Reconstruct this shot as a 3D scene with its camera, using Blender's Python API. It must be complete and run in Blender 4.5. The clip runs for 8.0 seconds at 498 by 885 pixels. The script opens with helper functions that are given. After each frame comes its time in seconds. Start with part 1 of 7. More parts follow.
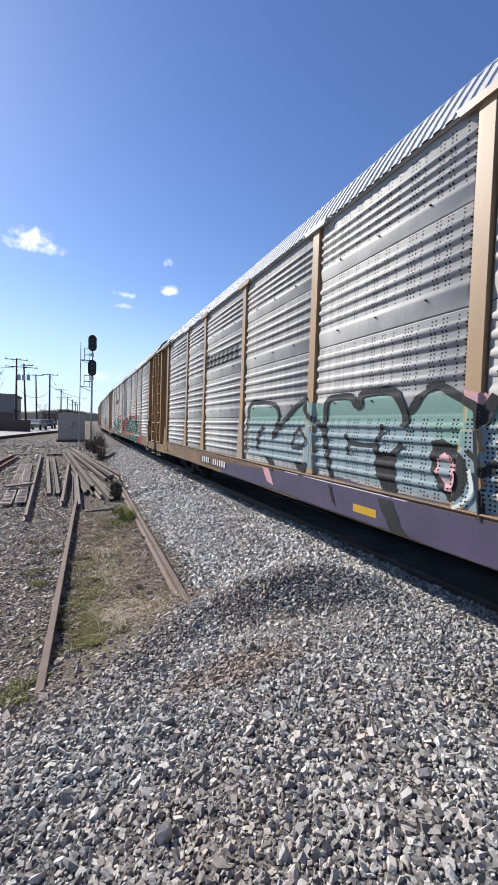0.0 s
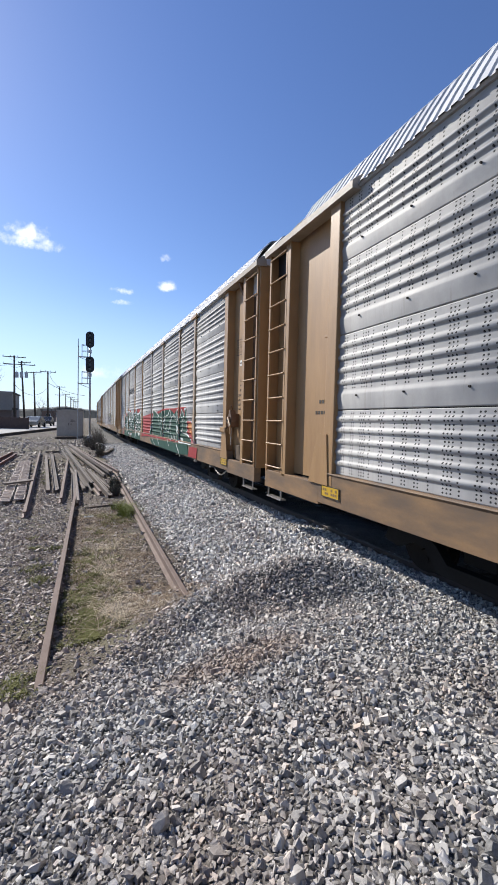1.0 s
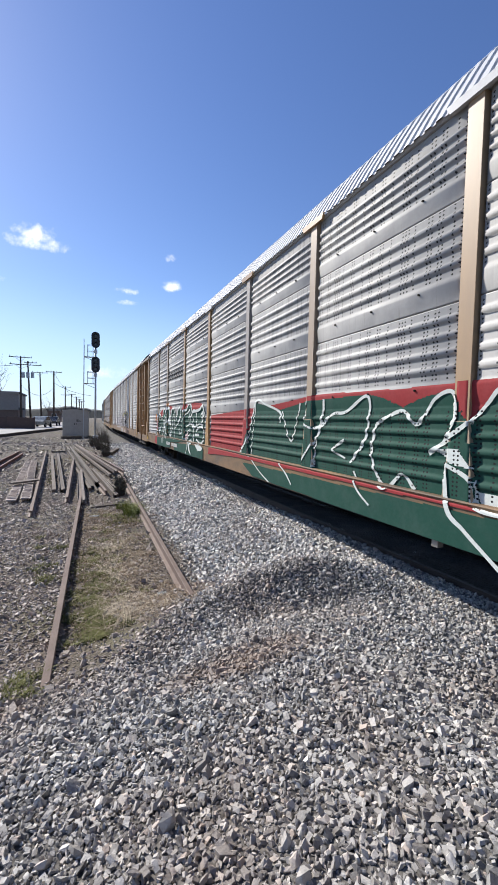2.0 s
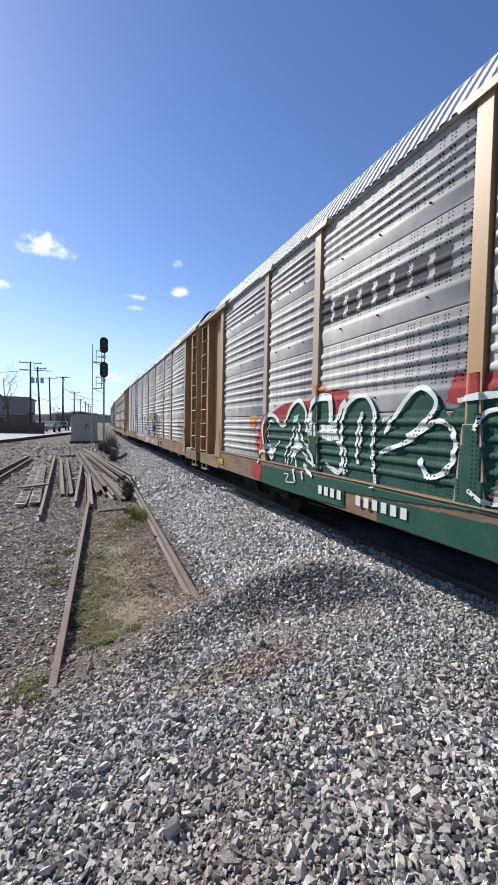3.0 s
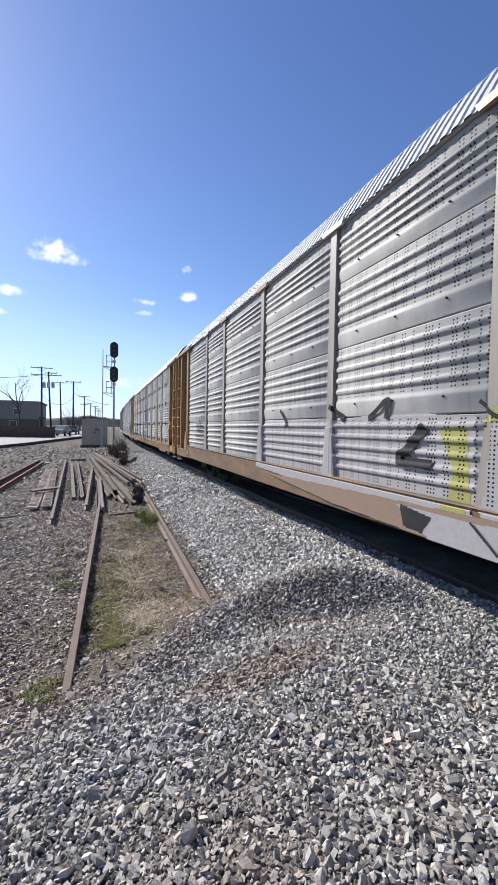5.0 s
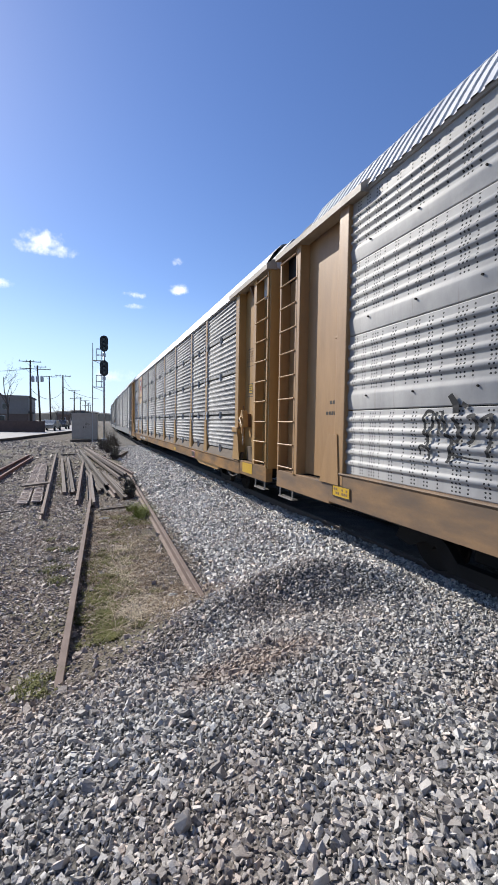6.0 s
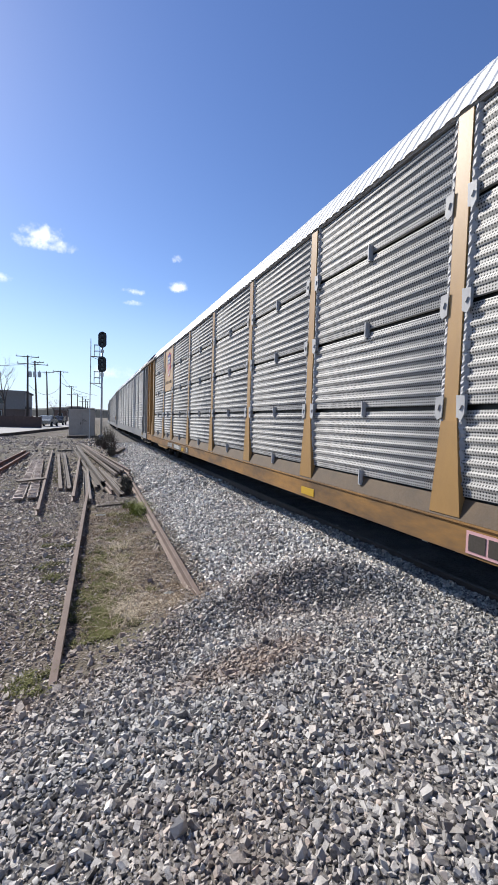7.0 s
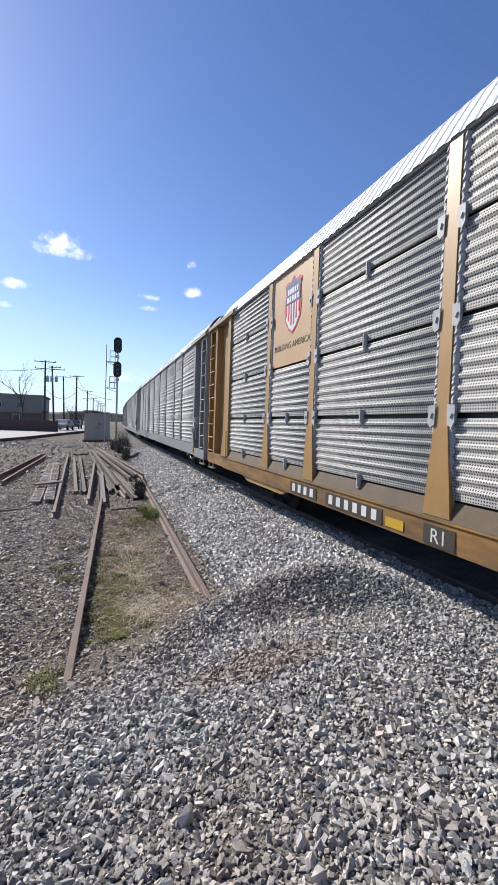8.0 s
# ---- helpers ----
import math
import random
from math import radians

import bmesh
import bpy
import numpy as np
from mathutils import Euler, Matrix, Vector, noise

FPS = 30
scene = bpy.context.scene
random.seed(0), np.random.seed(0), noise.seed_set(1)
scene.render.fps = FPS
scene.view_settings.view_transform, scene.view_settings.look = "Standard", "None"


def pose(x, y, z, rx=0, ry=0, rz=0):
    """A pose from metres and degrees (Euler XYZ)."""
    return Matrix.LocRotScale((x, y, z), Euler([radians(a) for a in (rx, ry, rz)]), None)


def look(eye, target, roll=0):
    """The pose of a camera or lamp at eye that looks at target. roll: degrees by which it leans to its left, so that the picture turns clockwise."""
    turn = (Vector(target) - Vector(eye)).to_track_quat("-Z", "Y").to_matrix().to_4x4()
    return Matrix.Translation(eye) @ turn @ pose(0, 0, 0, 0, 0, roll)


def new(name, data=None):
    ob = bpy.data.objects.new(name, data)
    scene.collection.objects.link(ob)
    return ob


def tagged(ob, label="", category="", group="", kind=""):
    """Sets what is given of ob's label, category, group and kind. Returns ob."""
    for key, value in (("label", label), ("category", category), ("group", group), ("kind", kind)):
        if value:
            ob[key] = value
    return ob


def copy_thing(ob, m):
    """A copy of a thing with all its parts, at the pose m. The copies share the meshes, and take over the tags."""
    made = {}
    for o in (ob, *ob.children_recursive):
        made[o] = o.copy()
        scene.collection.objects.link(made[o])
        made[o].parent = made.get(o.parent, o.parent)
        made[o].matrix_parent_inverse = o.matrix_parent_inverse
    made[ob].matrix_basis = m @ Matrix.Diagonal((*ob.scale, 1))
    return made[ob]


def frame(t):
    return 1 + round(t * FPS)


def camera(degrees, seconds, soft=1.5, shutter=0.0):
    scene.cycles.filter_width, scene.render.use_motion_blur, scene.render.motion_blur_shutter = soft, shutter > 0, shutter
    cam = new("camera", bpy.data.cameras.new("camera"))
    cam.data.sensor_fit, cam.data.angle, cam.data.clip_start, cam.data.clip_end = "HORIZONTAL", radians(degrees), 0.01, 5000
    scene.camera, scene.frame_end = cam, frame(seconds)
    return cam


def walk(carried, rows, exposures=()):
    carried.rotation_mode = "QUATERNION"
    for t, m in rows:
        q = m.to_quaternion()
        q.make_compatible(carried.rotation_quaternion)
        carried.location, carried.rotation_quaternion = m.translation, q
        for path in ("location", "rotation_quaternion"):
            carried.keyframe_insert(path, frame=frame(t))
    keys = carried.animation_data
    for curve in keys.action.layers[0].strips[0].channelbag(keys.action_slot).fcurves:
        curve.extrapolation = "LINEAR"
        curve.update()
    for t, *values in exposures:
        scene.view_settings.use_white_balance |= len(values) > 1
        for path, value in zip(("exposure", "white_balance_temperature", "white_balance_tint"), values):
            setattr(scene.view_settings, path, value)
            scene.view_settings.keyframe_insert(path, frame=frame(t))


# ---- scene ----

# camera: a hand-held phone on a ballast bank, nearly still
cam = camera(62.0, 8.0, shutter=0.02)
PATH = [
    (0.0, 0.000, 0.000, 2.320, -2.350, -1.840, -22.990),
    (0.5, 0.023, -0.027, 2.312, -2.602, -1.558, -23.238),
    (1.0, 0.024, -0.012, 2.305, -2.950, -1.339, -23.121),
    (1.5, 0.014, -0.008, 2.304, -3.081, -1.337, -22.840),
    (3.0, 0.035, -0.011, 2.302, -2.445, -1.115, -21.423),
    (3.5, 0.022, -0.016, 2.306, -2.147, -0.972, -20.843),
    (4.0, 0.007, -0.016, 2.305, -1.879, -1.058, -20.350),
    (4.5, -0.004, -0.003, 2.301, -1.750, -1.183, -20.032),
    (6.0, -0.002, 0.002, 2.293, -2.727, -0.883, -21.417),
    (6.5, -0.014, 0.037, 2.289, -2.967, -1.202, -21.916),
    (7.0, -0.011, 0.050, 2.284, -2.894, -1.736, -21.765),
    (7.5, -0.009, 0.004, 2.306, -2.561, -2.127, -20.935),
    (8.0, -0.015, -0.056, 2.310, -2.327, -1.988, -19.936),
]
walk(cam, [(t, pose(x, y, z, 90 + p, r, w)) for t, x, y, z, p, r, w in PATH])

# ---------------------------------------------------------------- light
SUN_TO = Vector((-1.0, 1.75, 1.5)).normalized()
SUN_ELEV = math.asin(SUN_TO.z)
SUN_AZ = math.atan2(SUN_TO.x, SUN_TO.y)
sun_data = bpy.data.lights.new("sun", "SUN")
sun_data.energy, sun_data.angle, sun_data.color = 5.0, radians(0.53), (1.0, 0.95, 0.87)
sun = new("sun", sun_data)
sun.matrix_world = look((-40, 50, 50), Vector((-40, 50, 50)) - SUN_TO)
scene.view_settings.exposure = 0.45

world = bpy.data.worlds.new("sky")
scene.world = world
world.use_nodes = True
wt = world.node_tree
wt.nodes.clear()


def wnode(kind, **kw):
    n = wt.nodes.new(kind)
    for k, v in kw.items():
        if k == "op":
            n.operation = v
        elif k == "val":
            for i, q in v.items():
                n.inputs[i].default_value = q
    return n


def wlink(a, b):
    wt.links.new(a, b)


sky = wnode("ShaderNodeTexSky")
sky.sky_type, sky.sun_disc = "NISHITA", False
sky.sun_elevation, sky.sun_rotation = SUN_ELEV, SUN_AZ
sky.air_density, sky.dust_density, sky.ozone_density = 1.0, 0.2, 2.5
coord = wnode("ShaderNodeTexCoord")
cloud_noise = wnode("ShaderNodeTexNoise", val={"Scale": 26.0, "Detail": 7.0, "Roughness": 0.62})
wlink(coord.outputs["Generated"], cloud_noise.inputs["Vector"])
# small fair-weather clouds: direction, half width, half height, density
CLOUDS = [
    ((-0.076, 0.933, 0.358), 0.050, 0.022, 1.1),
    ((-0.092, 0.933, 0.340), 0.040, 0.014, 1.0),
    ((-0.040, 0.936, 0.342), 0.030, 0.014, 0.9),
    ((0.183, 0.920, 0.347), 0.015, 0.012, 1.1),
    ((0.194, 0.936, 0.295), 0.024, 0.013, 1.2),
    ((0.108, 0.955, 0.276), 0.030, 0.008, 1.1),
    ((0.100, 0.962, 0.254), 0.026, 0.007, 1.0),
    ((-0.168, 0.955, 0.270), 0.042, 0.011, 1.0),
    ((-0.195, 0.955, 0.225), 0.026, 0.008, 0.6),
    ((0.058, 0.993, 0.102), 0.045, 0.020, 0.6),
]
total = None
for way, half_w, half_h, dense in CLOUDS:
    c = Vector(way).normalized()
    u = Vector((c.y, -c.x, 0)).normalized()
    v = u.cross(c)
    da = wnode("ShaderNodeVectorMath", op="DOT_PRODUCT", val={1: u / half_w})
    db = wnode("ShaderNodeVectorMath", op="DOT_PRODUCT", val={1: v / half_h})
    dc = wnode("ShaderNodeVectorMath", op="DOT_PRODUCT", val={1: c})
    for d in (da, db, dc):
        wlink(coord.outputs["Generated"], d.inputs[0])
    aa = wnode("ShaderNodeMath", op="MULTIPLY")
    wlink(da.outputs["Value"], aa.inputs[0]), wlink(da.outputs["Value"], aa.inputs[1])
    bb = wnode("ShaderNodeMath", op="MULTIPLY_ADD")
    wlink(db.outputs["Value"], bb.inputs[0]), wlink(db.outputs["Value"], bb.inputs[1]), wlink(aa.outputs[0], bb.inputs[2])
    inv = wnode("ShaderNodeMath", op="SUBTRACT", val={0: 1.0})
    wlink(bb.outputs[0], inv.inputs[1])
    nz = wnode("ShaderNodeMath", op="MULTIPLY_ADD", val={1: 5.0, 2: -2.5})
    wlink(cloud_noise.outputs["Fac"], nz.inputs[0])
    ad = wnode("ShaderNodeMath", op="ADD")
    wlink(inv.outputs[0], ad.inputs[0]), wlink(nz.outputs[0], ad.inputs[1])
    fr = wnode("ShaderNodeMapRange", val={"From Min": 0.0, "From Max": 2.1, "To Min": 0.0, "To Max": dense})
    fr.interpolation_type = "SMOOTHSTEP"
    wlink(ad.outputs[0], fr.inputs["Value"])
    front = wnode("ShaderNodeMath", op="GREATER_THAN", val={1: 0.5})
    wlink(dc.outputs["Value"], front.inputs[0])
    m = wnode("ShaderNodeMath", op="MULTIPLY")
    wlink(fr.outputs["Result"], m.inputs[0]), wlink(front.outputs[0], m.inputs[1])
    if total is None:
        total = m.outputs[0]
    else:
        mx = wnode("ShaderNodeMath", op="MAXIMUM")
        wlink(total, mx.inputs[0]), wlink(m.outputs[0], mx.inputs[1])
        total = mx.outputs[0]
clamp = wnode("ShaderNodeClamp")
wlink(total, clamp.inputs["Value"])
mixc = wnode("ShaderNodeMix")
mixc.data_type = "RGBA"
wlink(clamp.outputs[0], mixc.inputs["Factor"])
up = wnode("ShaderNodeSeparateXYZ")
wlink(coord.outputs["Generated"], up.inputs[0])
low = wnode("ShaderNodeMapRange", val={"From Min": 0.0, "From Max": 0.30, "To Min": 0.75, "To Max": 0.0})
low.interpolation_type = "SMOOTHSTEP"
wlink(up.outputs["Z"], low.inputs["Value"])
rich = wnode("ShaderNodeHueSaturation", val={"Hue": 0.513, "Saturation": 1.16, "Value": 1.0})
wlink(sky.outputs["Color"], rich.inputs["Color"])
haze = wnode("ShaderNodeMix")
haze.data_type = "RGBA"
haze.inputs["B"].default_value = (4.1, 5.5, 8.0, 1)
wlink(low.outputs["Result"], haze.inputs["Factor"])
wlink(rich.outputs["Color"], haze.inputs["A"])
wlink(haze.outputs["Result"], mixc.inputs["A"])
mixc.inputs["B"].default_value = (9.0, 9.2, 9.5, 1)
bg = wnode("ShaderNodeBackground", val={"Strength": 0.11})
wlink(mixc.outputs["Result"], bg.inputs["Color"])
wout = wnode("ShaderNodeOutputWorld")
wlink(bg.outputs[0], wout.inputs["Surface"])


# ---------------------------------------------------------------- materials
class Mat:
    """A small builder for node materials."""

    def __init__(self, name):
        self.m = bpy.data.materials.new(name)
        self.m.use_nodes = True
        self.t = self.m.node_tree
        self.b = self.t.nodes["Principled BSDF"]

    def n(self, kind, op=None, **vals):
        nd = self.t.nodes.new(kind)
        if op:
            nd.operation = op
        for k, v in vals.items():
            nd.inputs[int(k[1:]) if k[0] == "i" and k[1:].isdigit() else k].default_value = v
        return nd

    def l(self, a, b):
        self.t.links.new(a, b)
        return self

    def math(self, op, a, b=None, c=None):
        nd = self.n("ShaderNodeMath", op)
        for i, q in enumerate((a, b, c)):
            if q is None:
                continue
            if isinstance(q, (int, float)):
                nd.inputs[i].default_value = q
            else:
                self.l(q, nd.inputs[i])
        return nd.outputs[0]

    def noise(self, scale, detail=4.0, rough=0.6, vec=None, stretch=None):
        nd = self.n("ShaderNodeTexNoise", Scale=scale, Detail=detail, Roughness=rough)
        src = vec or self.obj()
        if stretch:
            mp = self.n("ShaderNodeMapping", Scale=stretch)
            self.l(src, mp.inputs["Vector"])
            src = mp.outputs[0]
        self.l(src, nd.inputs["Vector"])
        return nd.outputs["Fac"]

    def obj(self):
        return self.n("ShaderNodeTexCoord").outputs["Object"]

    def ramp(self, fac, stops):
        nd = self.n("ShaderNodeValToRGB")
        e = nd.color_ramp.elements
        while len(e) < len(stops):
            e.new(0.5)
        for el, (p, c) in zip(e, stops):
            el.position, el.color = p, (*c, 1)
        self.l(fac, nd.inputs["Fac"])
        return nd.outputs["Color"]

    def mix(self, fac, a, b):
        nd = self.n("ShaderNodeMix")
        nd.data_type = "RGBA"
        for sock, q in ((nd.inputs["Factor"], fac), (nd.inputs["A"], a), (nd.inputs["B"], b)):
            if isinstance(q, tuple):
                sock.default_value = (*q, 1)
            elif isinstance(q, (int, float)):
                sock.default_value = q
            else:
                self.l(q, sock)
        return nd.outputs["Result"]

    def range(self, v, a, b, c=0.0, d=1.0):
        nd = self.n("ShaderNodeMapRange", **{"From Min": a, "From Max": b, "To Min": c, "To Max": d})
        self.l(v, nd.inputs["Value"])
        return nd.outputs["Result"]

    def bump(self, h, strength=0.3, dist=0.01):
        nd = self.n("ShaderNodeBump", Strength=strength, Distance=dist)
        self.l(h, nd.inputs["Height"])
        self.l(nd.outputs[0], self.b.inputs["Normal"])
        return self

    def set(self, color=None, rough=None, metal=None):
        for key, q in (("Base Color", color), ("Roughness", rough), ("Metallic", metal)):
            if q is None:
                continue
            if isinstance(q, tuple):
                self.b.inputs[key].default_value = (*q, 1)
            elif isinstance(q, (int, float)):
                self.b.inputs[key].default_value = q
            else:
                self.l(q, self.b.inputs[key])
        return self


def worn(name, base, dark, rough=0.6, metal=0.0, scale=3.0, fine=60.0, spread=0.5, bump=0.06, streak=None):
    """Paint or stone with stains at one scale and grain at another."""
    k = Mat(name)
    big = k.noise(scale, 6, 0.65, stretch=streak)
    small = k.noise(fine, 3, 0.6)
    col = k.mix(k.range(big, 0.5 - spread / 2, 0.5 + spread / 2 + 0.15), dark, base)
    col = k.mix(k.range(small, 0.35, 0.75, 0.0, 0.2), col, tuple(c * 0.7 for c in base))
    k.set(col, k.range(small, 0.3, 0.7, rough - 0.1, rough + 0.12), metal).bump(small, bump, 0.004)
    return k.m


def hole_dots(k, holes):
    """1 where the dark inside of a punched hole is painted: loose columns, or a close grid."""
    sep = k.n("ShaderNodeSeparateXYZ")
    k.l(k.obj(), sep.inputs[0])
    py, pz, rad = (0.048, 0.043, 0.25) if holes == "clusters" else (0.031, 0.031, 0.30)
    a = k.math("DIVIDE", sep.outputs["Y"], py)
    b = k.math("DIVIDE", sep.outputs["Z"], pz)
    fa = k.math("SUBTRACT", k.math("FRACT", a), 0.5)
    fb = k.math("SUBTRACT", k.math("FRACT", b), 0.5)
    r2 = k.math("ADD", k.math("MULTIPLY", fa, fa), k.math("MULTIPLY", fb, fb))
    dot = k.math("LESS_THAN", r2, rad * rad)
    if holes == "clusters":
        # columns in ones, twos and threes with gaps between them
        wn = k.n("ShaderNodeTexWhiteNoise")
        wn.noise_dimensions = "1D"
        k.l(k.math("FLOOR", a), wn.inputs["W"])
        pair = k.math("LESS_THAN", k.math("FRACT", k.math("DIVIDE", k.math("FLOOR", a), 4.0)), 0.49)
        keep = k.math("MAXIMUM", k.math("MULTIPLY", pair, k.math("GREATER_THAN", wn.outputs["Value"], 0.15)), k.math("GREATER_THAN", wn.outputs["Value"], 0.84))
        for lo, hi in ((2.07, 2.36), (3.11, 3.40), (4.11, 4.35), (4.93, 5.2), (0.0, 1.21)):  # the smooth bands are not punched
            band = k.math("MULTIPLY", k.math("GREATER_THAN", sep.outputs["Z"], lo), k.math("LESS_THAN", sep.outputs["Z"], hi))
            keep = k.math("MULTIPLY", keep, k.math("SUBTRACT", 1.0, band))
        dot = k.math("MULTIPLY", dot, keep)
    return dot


def galvanised(name, light, dark, holes):
    """Zinc sheet, its holes painted as dark dots. holes: 'clusters', 'grid' or None."""
    k = Mat(name)
    info = k.n("ShaderNodeObjectInfo").outputs["Random"]
    big = k.noise(1.6, 6, 0.65, stretch=(1, 1.2, 0.5))
    spangle = k.n("ShaderNodeTexVoronoi", Scale=38.0)
    k.l(k.obj(), spangle.inputs["Vector"])
    col = k.mix(k.range(big, 0.35, 0.7), dark, light)
    col = k.mix(k.range(spangle.outputs["Distance"], 0.0, 0.8, 0.0, 0.18), col, dark)
    drip = k.noise(5.0, 5, 0.7, stretch=(1, 3.0, 0.15))
    col = k.mix(k.range(drip, 0.58, 0.75, 0.0, 0.45), col, (0.20, 0.17, 0.14))
    tone = k.range(info, 0, 1, 0.86, 1.06)
    hsv = k.n("ShaderNodeHueSaturation")
    k.l(col, hsv.inputs["Color"]), k.l(tone, hsv.inputs["Value"])
    col = hsv.outputs["Color"]
    rough = k.range(big, 0.3, 0.7, 0.58, 0.74)
    metal = 0.12
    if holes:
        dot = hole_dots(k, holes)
        # no real openings: the unlit inside of each hole is a near-black dot
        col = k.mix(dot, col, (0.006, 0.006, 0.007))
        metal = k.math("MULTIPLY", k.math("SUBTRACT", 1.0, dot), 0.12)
    k.set(col, rough, metal)
    k.bump(k.noise(2.2, 3, 0.5), 0.35, 0.03)
    return k.m


def varied(m, lo, hi):
    """Each object of this material a little darker or lighter than the next."""
    t = m.node_tree
    b = t.nodes["Principled BSDF"]
    src = b.inputs["Base Color"].links[0].from_socket
    info, rng, hsv = t.nodes.new("ShaderNodeObjectInfo"), t.nodes.new("ShaderNodeMapRange"), t.nodes.new("ShaderNodeHueSaturation")
    rng.inputs["To Min"].default_value, rng.inputs["To Max"].default_value = lo, hi
    t.links.new(info.outputs["Random"], rng.inputs["Value"])
    t.links.new(rng.outputs["Result"], hsv.inputs["Value"])
    t.links.new(src, hsv.inputs["Color"])
    t.links.new(hsv.outputs["Color"], b.inputs["Base Color"])


M = {}
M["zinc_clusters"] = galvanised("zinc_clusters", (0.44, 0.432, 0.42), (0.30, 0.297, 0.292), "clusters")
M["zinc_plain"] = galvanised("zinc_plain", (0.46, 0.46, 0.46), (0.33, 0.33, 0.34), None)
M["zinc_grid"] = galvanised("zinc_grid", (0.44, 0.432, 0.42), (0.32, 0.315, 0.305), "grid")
M["roof_zinc"] = galvanised("roof_zinc", (0.60, 0.61, 0.62), (0.44, 0.45, 0.47), None)
M["roof_white"] = worn("roof_white", (0.80, 0.80, 0.79), (0.62, 0.62, 0.61), 0.5)
M["tan"] = worn("tan_paint", (0.40, 0.24, 0.105), (0.25, 0.145, 0.065), 0.5, streak=(1, 2, 0.4))
M["yellow"] = worn("yellow_paint", (0.42, 0.245, 0.080), (0.27, 0.155, 0.055), 0.5, streak=(1, 1, 0.4))
M["brown"] = worn("brown_paint", (0.16, 0.088, 0.048), (0.09, 0.052, 0.03), 0.6)
def post_material():
    k = Mat("post_paint")
    rnd = k.n("ShaderNodeObjectInfo").outputs["Random"]
    n = k.noise(2.5, 6, 0.65, stretch=(1, 2, 0.3))
    col = k.mix(k.range(rnd, 0.1, 0.8, 0.0, 0.7), (0.41, 0.235, 0.09), (0.38, 0.315, 0.24))
    col = k.mix(k.range(n, 0.35, 0.75, 0.0, 0.5), col, (0.24, 0.18, 0.13))
    k.set(col, 0.45).bump(k.noise(50.0), 0.1, 0.004)
    glossy(k.m, 0.2)
    return k.m


def glossy(m, amount=0.15):
    """A hard coat over the paint that glares at a shallow angle."""
    b = m.node_tree.nodes["Principled BSDF"]
    b.inputs["Coat Weight"].default_value = amount
    b.inputs["Coat Roughness"].default_value = 0.3


M["post"] = post_material()
# tan posts paled: their shallow-angle glare is put into the colour
M["post_glare"] = worn("glare_pale_post_paint", (0.40, 0.365, 0.33), (0.26, 0.22, 0.19), 0.5, 0, 2.5, 50, 0.4, 0.1, (1, 2, 0.3))
M["post_yellow"] = worn("yellow_post_paint", (0.44, 0.255, 0.080), (0.29, 0.165, 0.060), 0.5, streak=(1, 1, 0.4))
glossy(M["post_yellow"], 0.28)
for key in ("tan", "yellow"):
    glossy(M[key], 0.15)
M["purple"] = worn("purple_paint", (0.095, 0.078, 0.135), (0.05, 0.043, 0.075), 0.5)
M["sill"] = worn("grimy_tan_paint", (0.31, 0.18, 0.08), (0.11, 0.078, 0.055), 0.6, 0, 1.2, 40, 0.22, 0.2, (1, 0.6, 2.0))
M["sill_yellow"] = worn("grimy_yellow_paint", (0.40, 0.20, 0.045), (0.10, 0.06, 0.03), 0.6, 0, 1.2, 40, 0.2, 0.2, (1, 0.6, 2.0))
M["gable_white"] = worn("pale_gable_sheet", (0.74, 0.74, 0.73), (0.55, 0.55, 0.54), 0.5)
M["rail_grey"] = worn("grey_scrap_steel", (0.26, 0.215, 0.19), (0.11, 0.085, 0.07), 0.75, 0.1, 3.0, 70)
M["steel_dark"] = worn("dark_steel", (0.022, 0.02, 0.019), (0.012, 0.011, 0.010), 0.7)
M["wheel"] = worn("wheel_steel", (0.024, 0.02, 0.018), (0.014, 0.012, 0.010), 0.8)
for key in ("steel_dark", "wheel"):
    M[key].node_tree.nodes["Principled BSDF"].inputs["Specular IOR Level"].default_value = 0.1
M["chain"] = worn("chain_steel", (0.42, 0.40, 0.38), (0.25, 0.23, 0.21), 0.45, 0.6)
M["rail_rust"] = worn("rusty_rail", (0.20, 0.145, 0.12), (0.11, 0.075, 0.06), 0.75, 0.1, 4.0, 90)
M["rail_bright"] = worn("running_rail", (0.07, 0.05, 0.042), (0.04, 0.03, 0.026), 0.6, 0.3)
M["zinc_dark"] = worn("dull_zinc", (0.27, 0.265, 0.26), (0.17, 0.165, 0.16), 0.55, 0.2)
M["grey_paint"] = worn("grey_paint", (0.30, 0.303, 0.305), (0.19, 0.19, 0.19), 0.5)
M["timber"] = worn("weathered_timber", (0.24, 0.20, 0.17), (0.09, 0.07, 0.057), 0.85, 0, 2.0, 70, streak=(6, 0.6, 6))
M["timber_dark"] = worn("creosoted_timber", (0.085, 0.068, 0.055), (0.04, 0.032, 0.027), 0.85)
M["timber_red"] = worn("red_brown_rail", (0.27, 0.13, 0.10), (0.15, 0.075, 0.06), 0.75)
for key in ("timber", "rail_grey", "timber_red"):
    varied(M[key], 0.5, 1.15)
M["plate_steel"] = worn("tie_plate_steel", (0.54, 0.46, 0.41), (0.33, 0.27, 0.23), 0.7, 0.1)
M["cabinet"] = worn("cabinet_aluminium", (0.47, 0.42, 0.36), (0.35, 0.31, 0.27), 0.5, 0.05)
M["mast"] = worn("mast_aluminium", (0.50, 0.51, 0.52), (0.34, 0.35, 0.36), 0.45, 0.3)
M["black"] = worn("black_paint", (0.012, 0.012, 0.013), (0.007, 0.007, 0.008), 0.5)
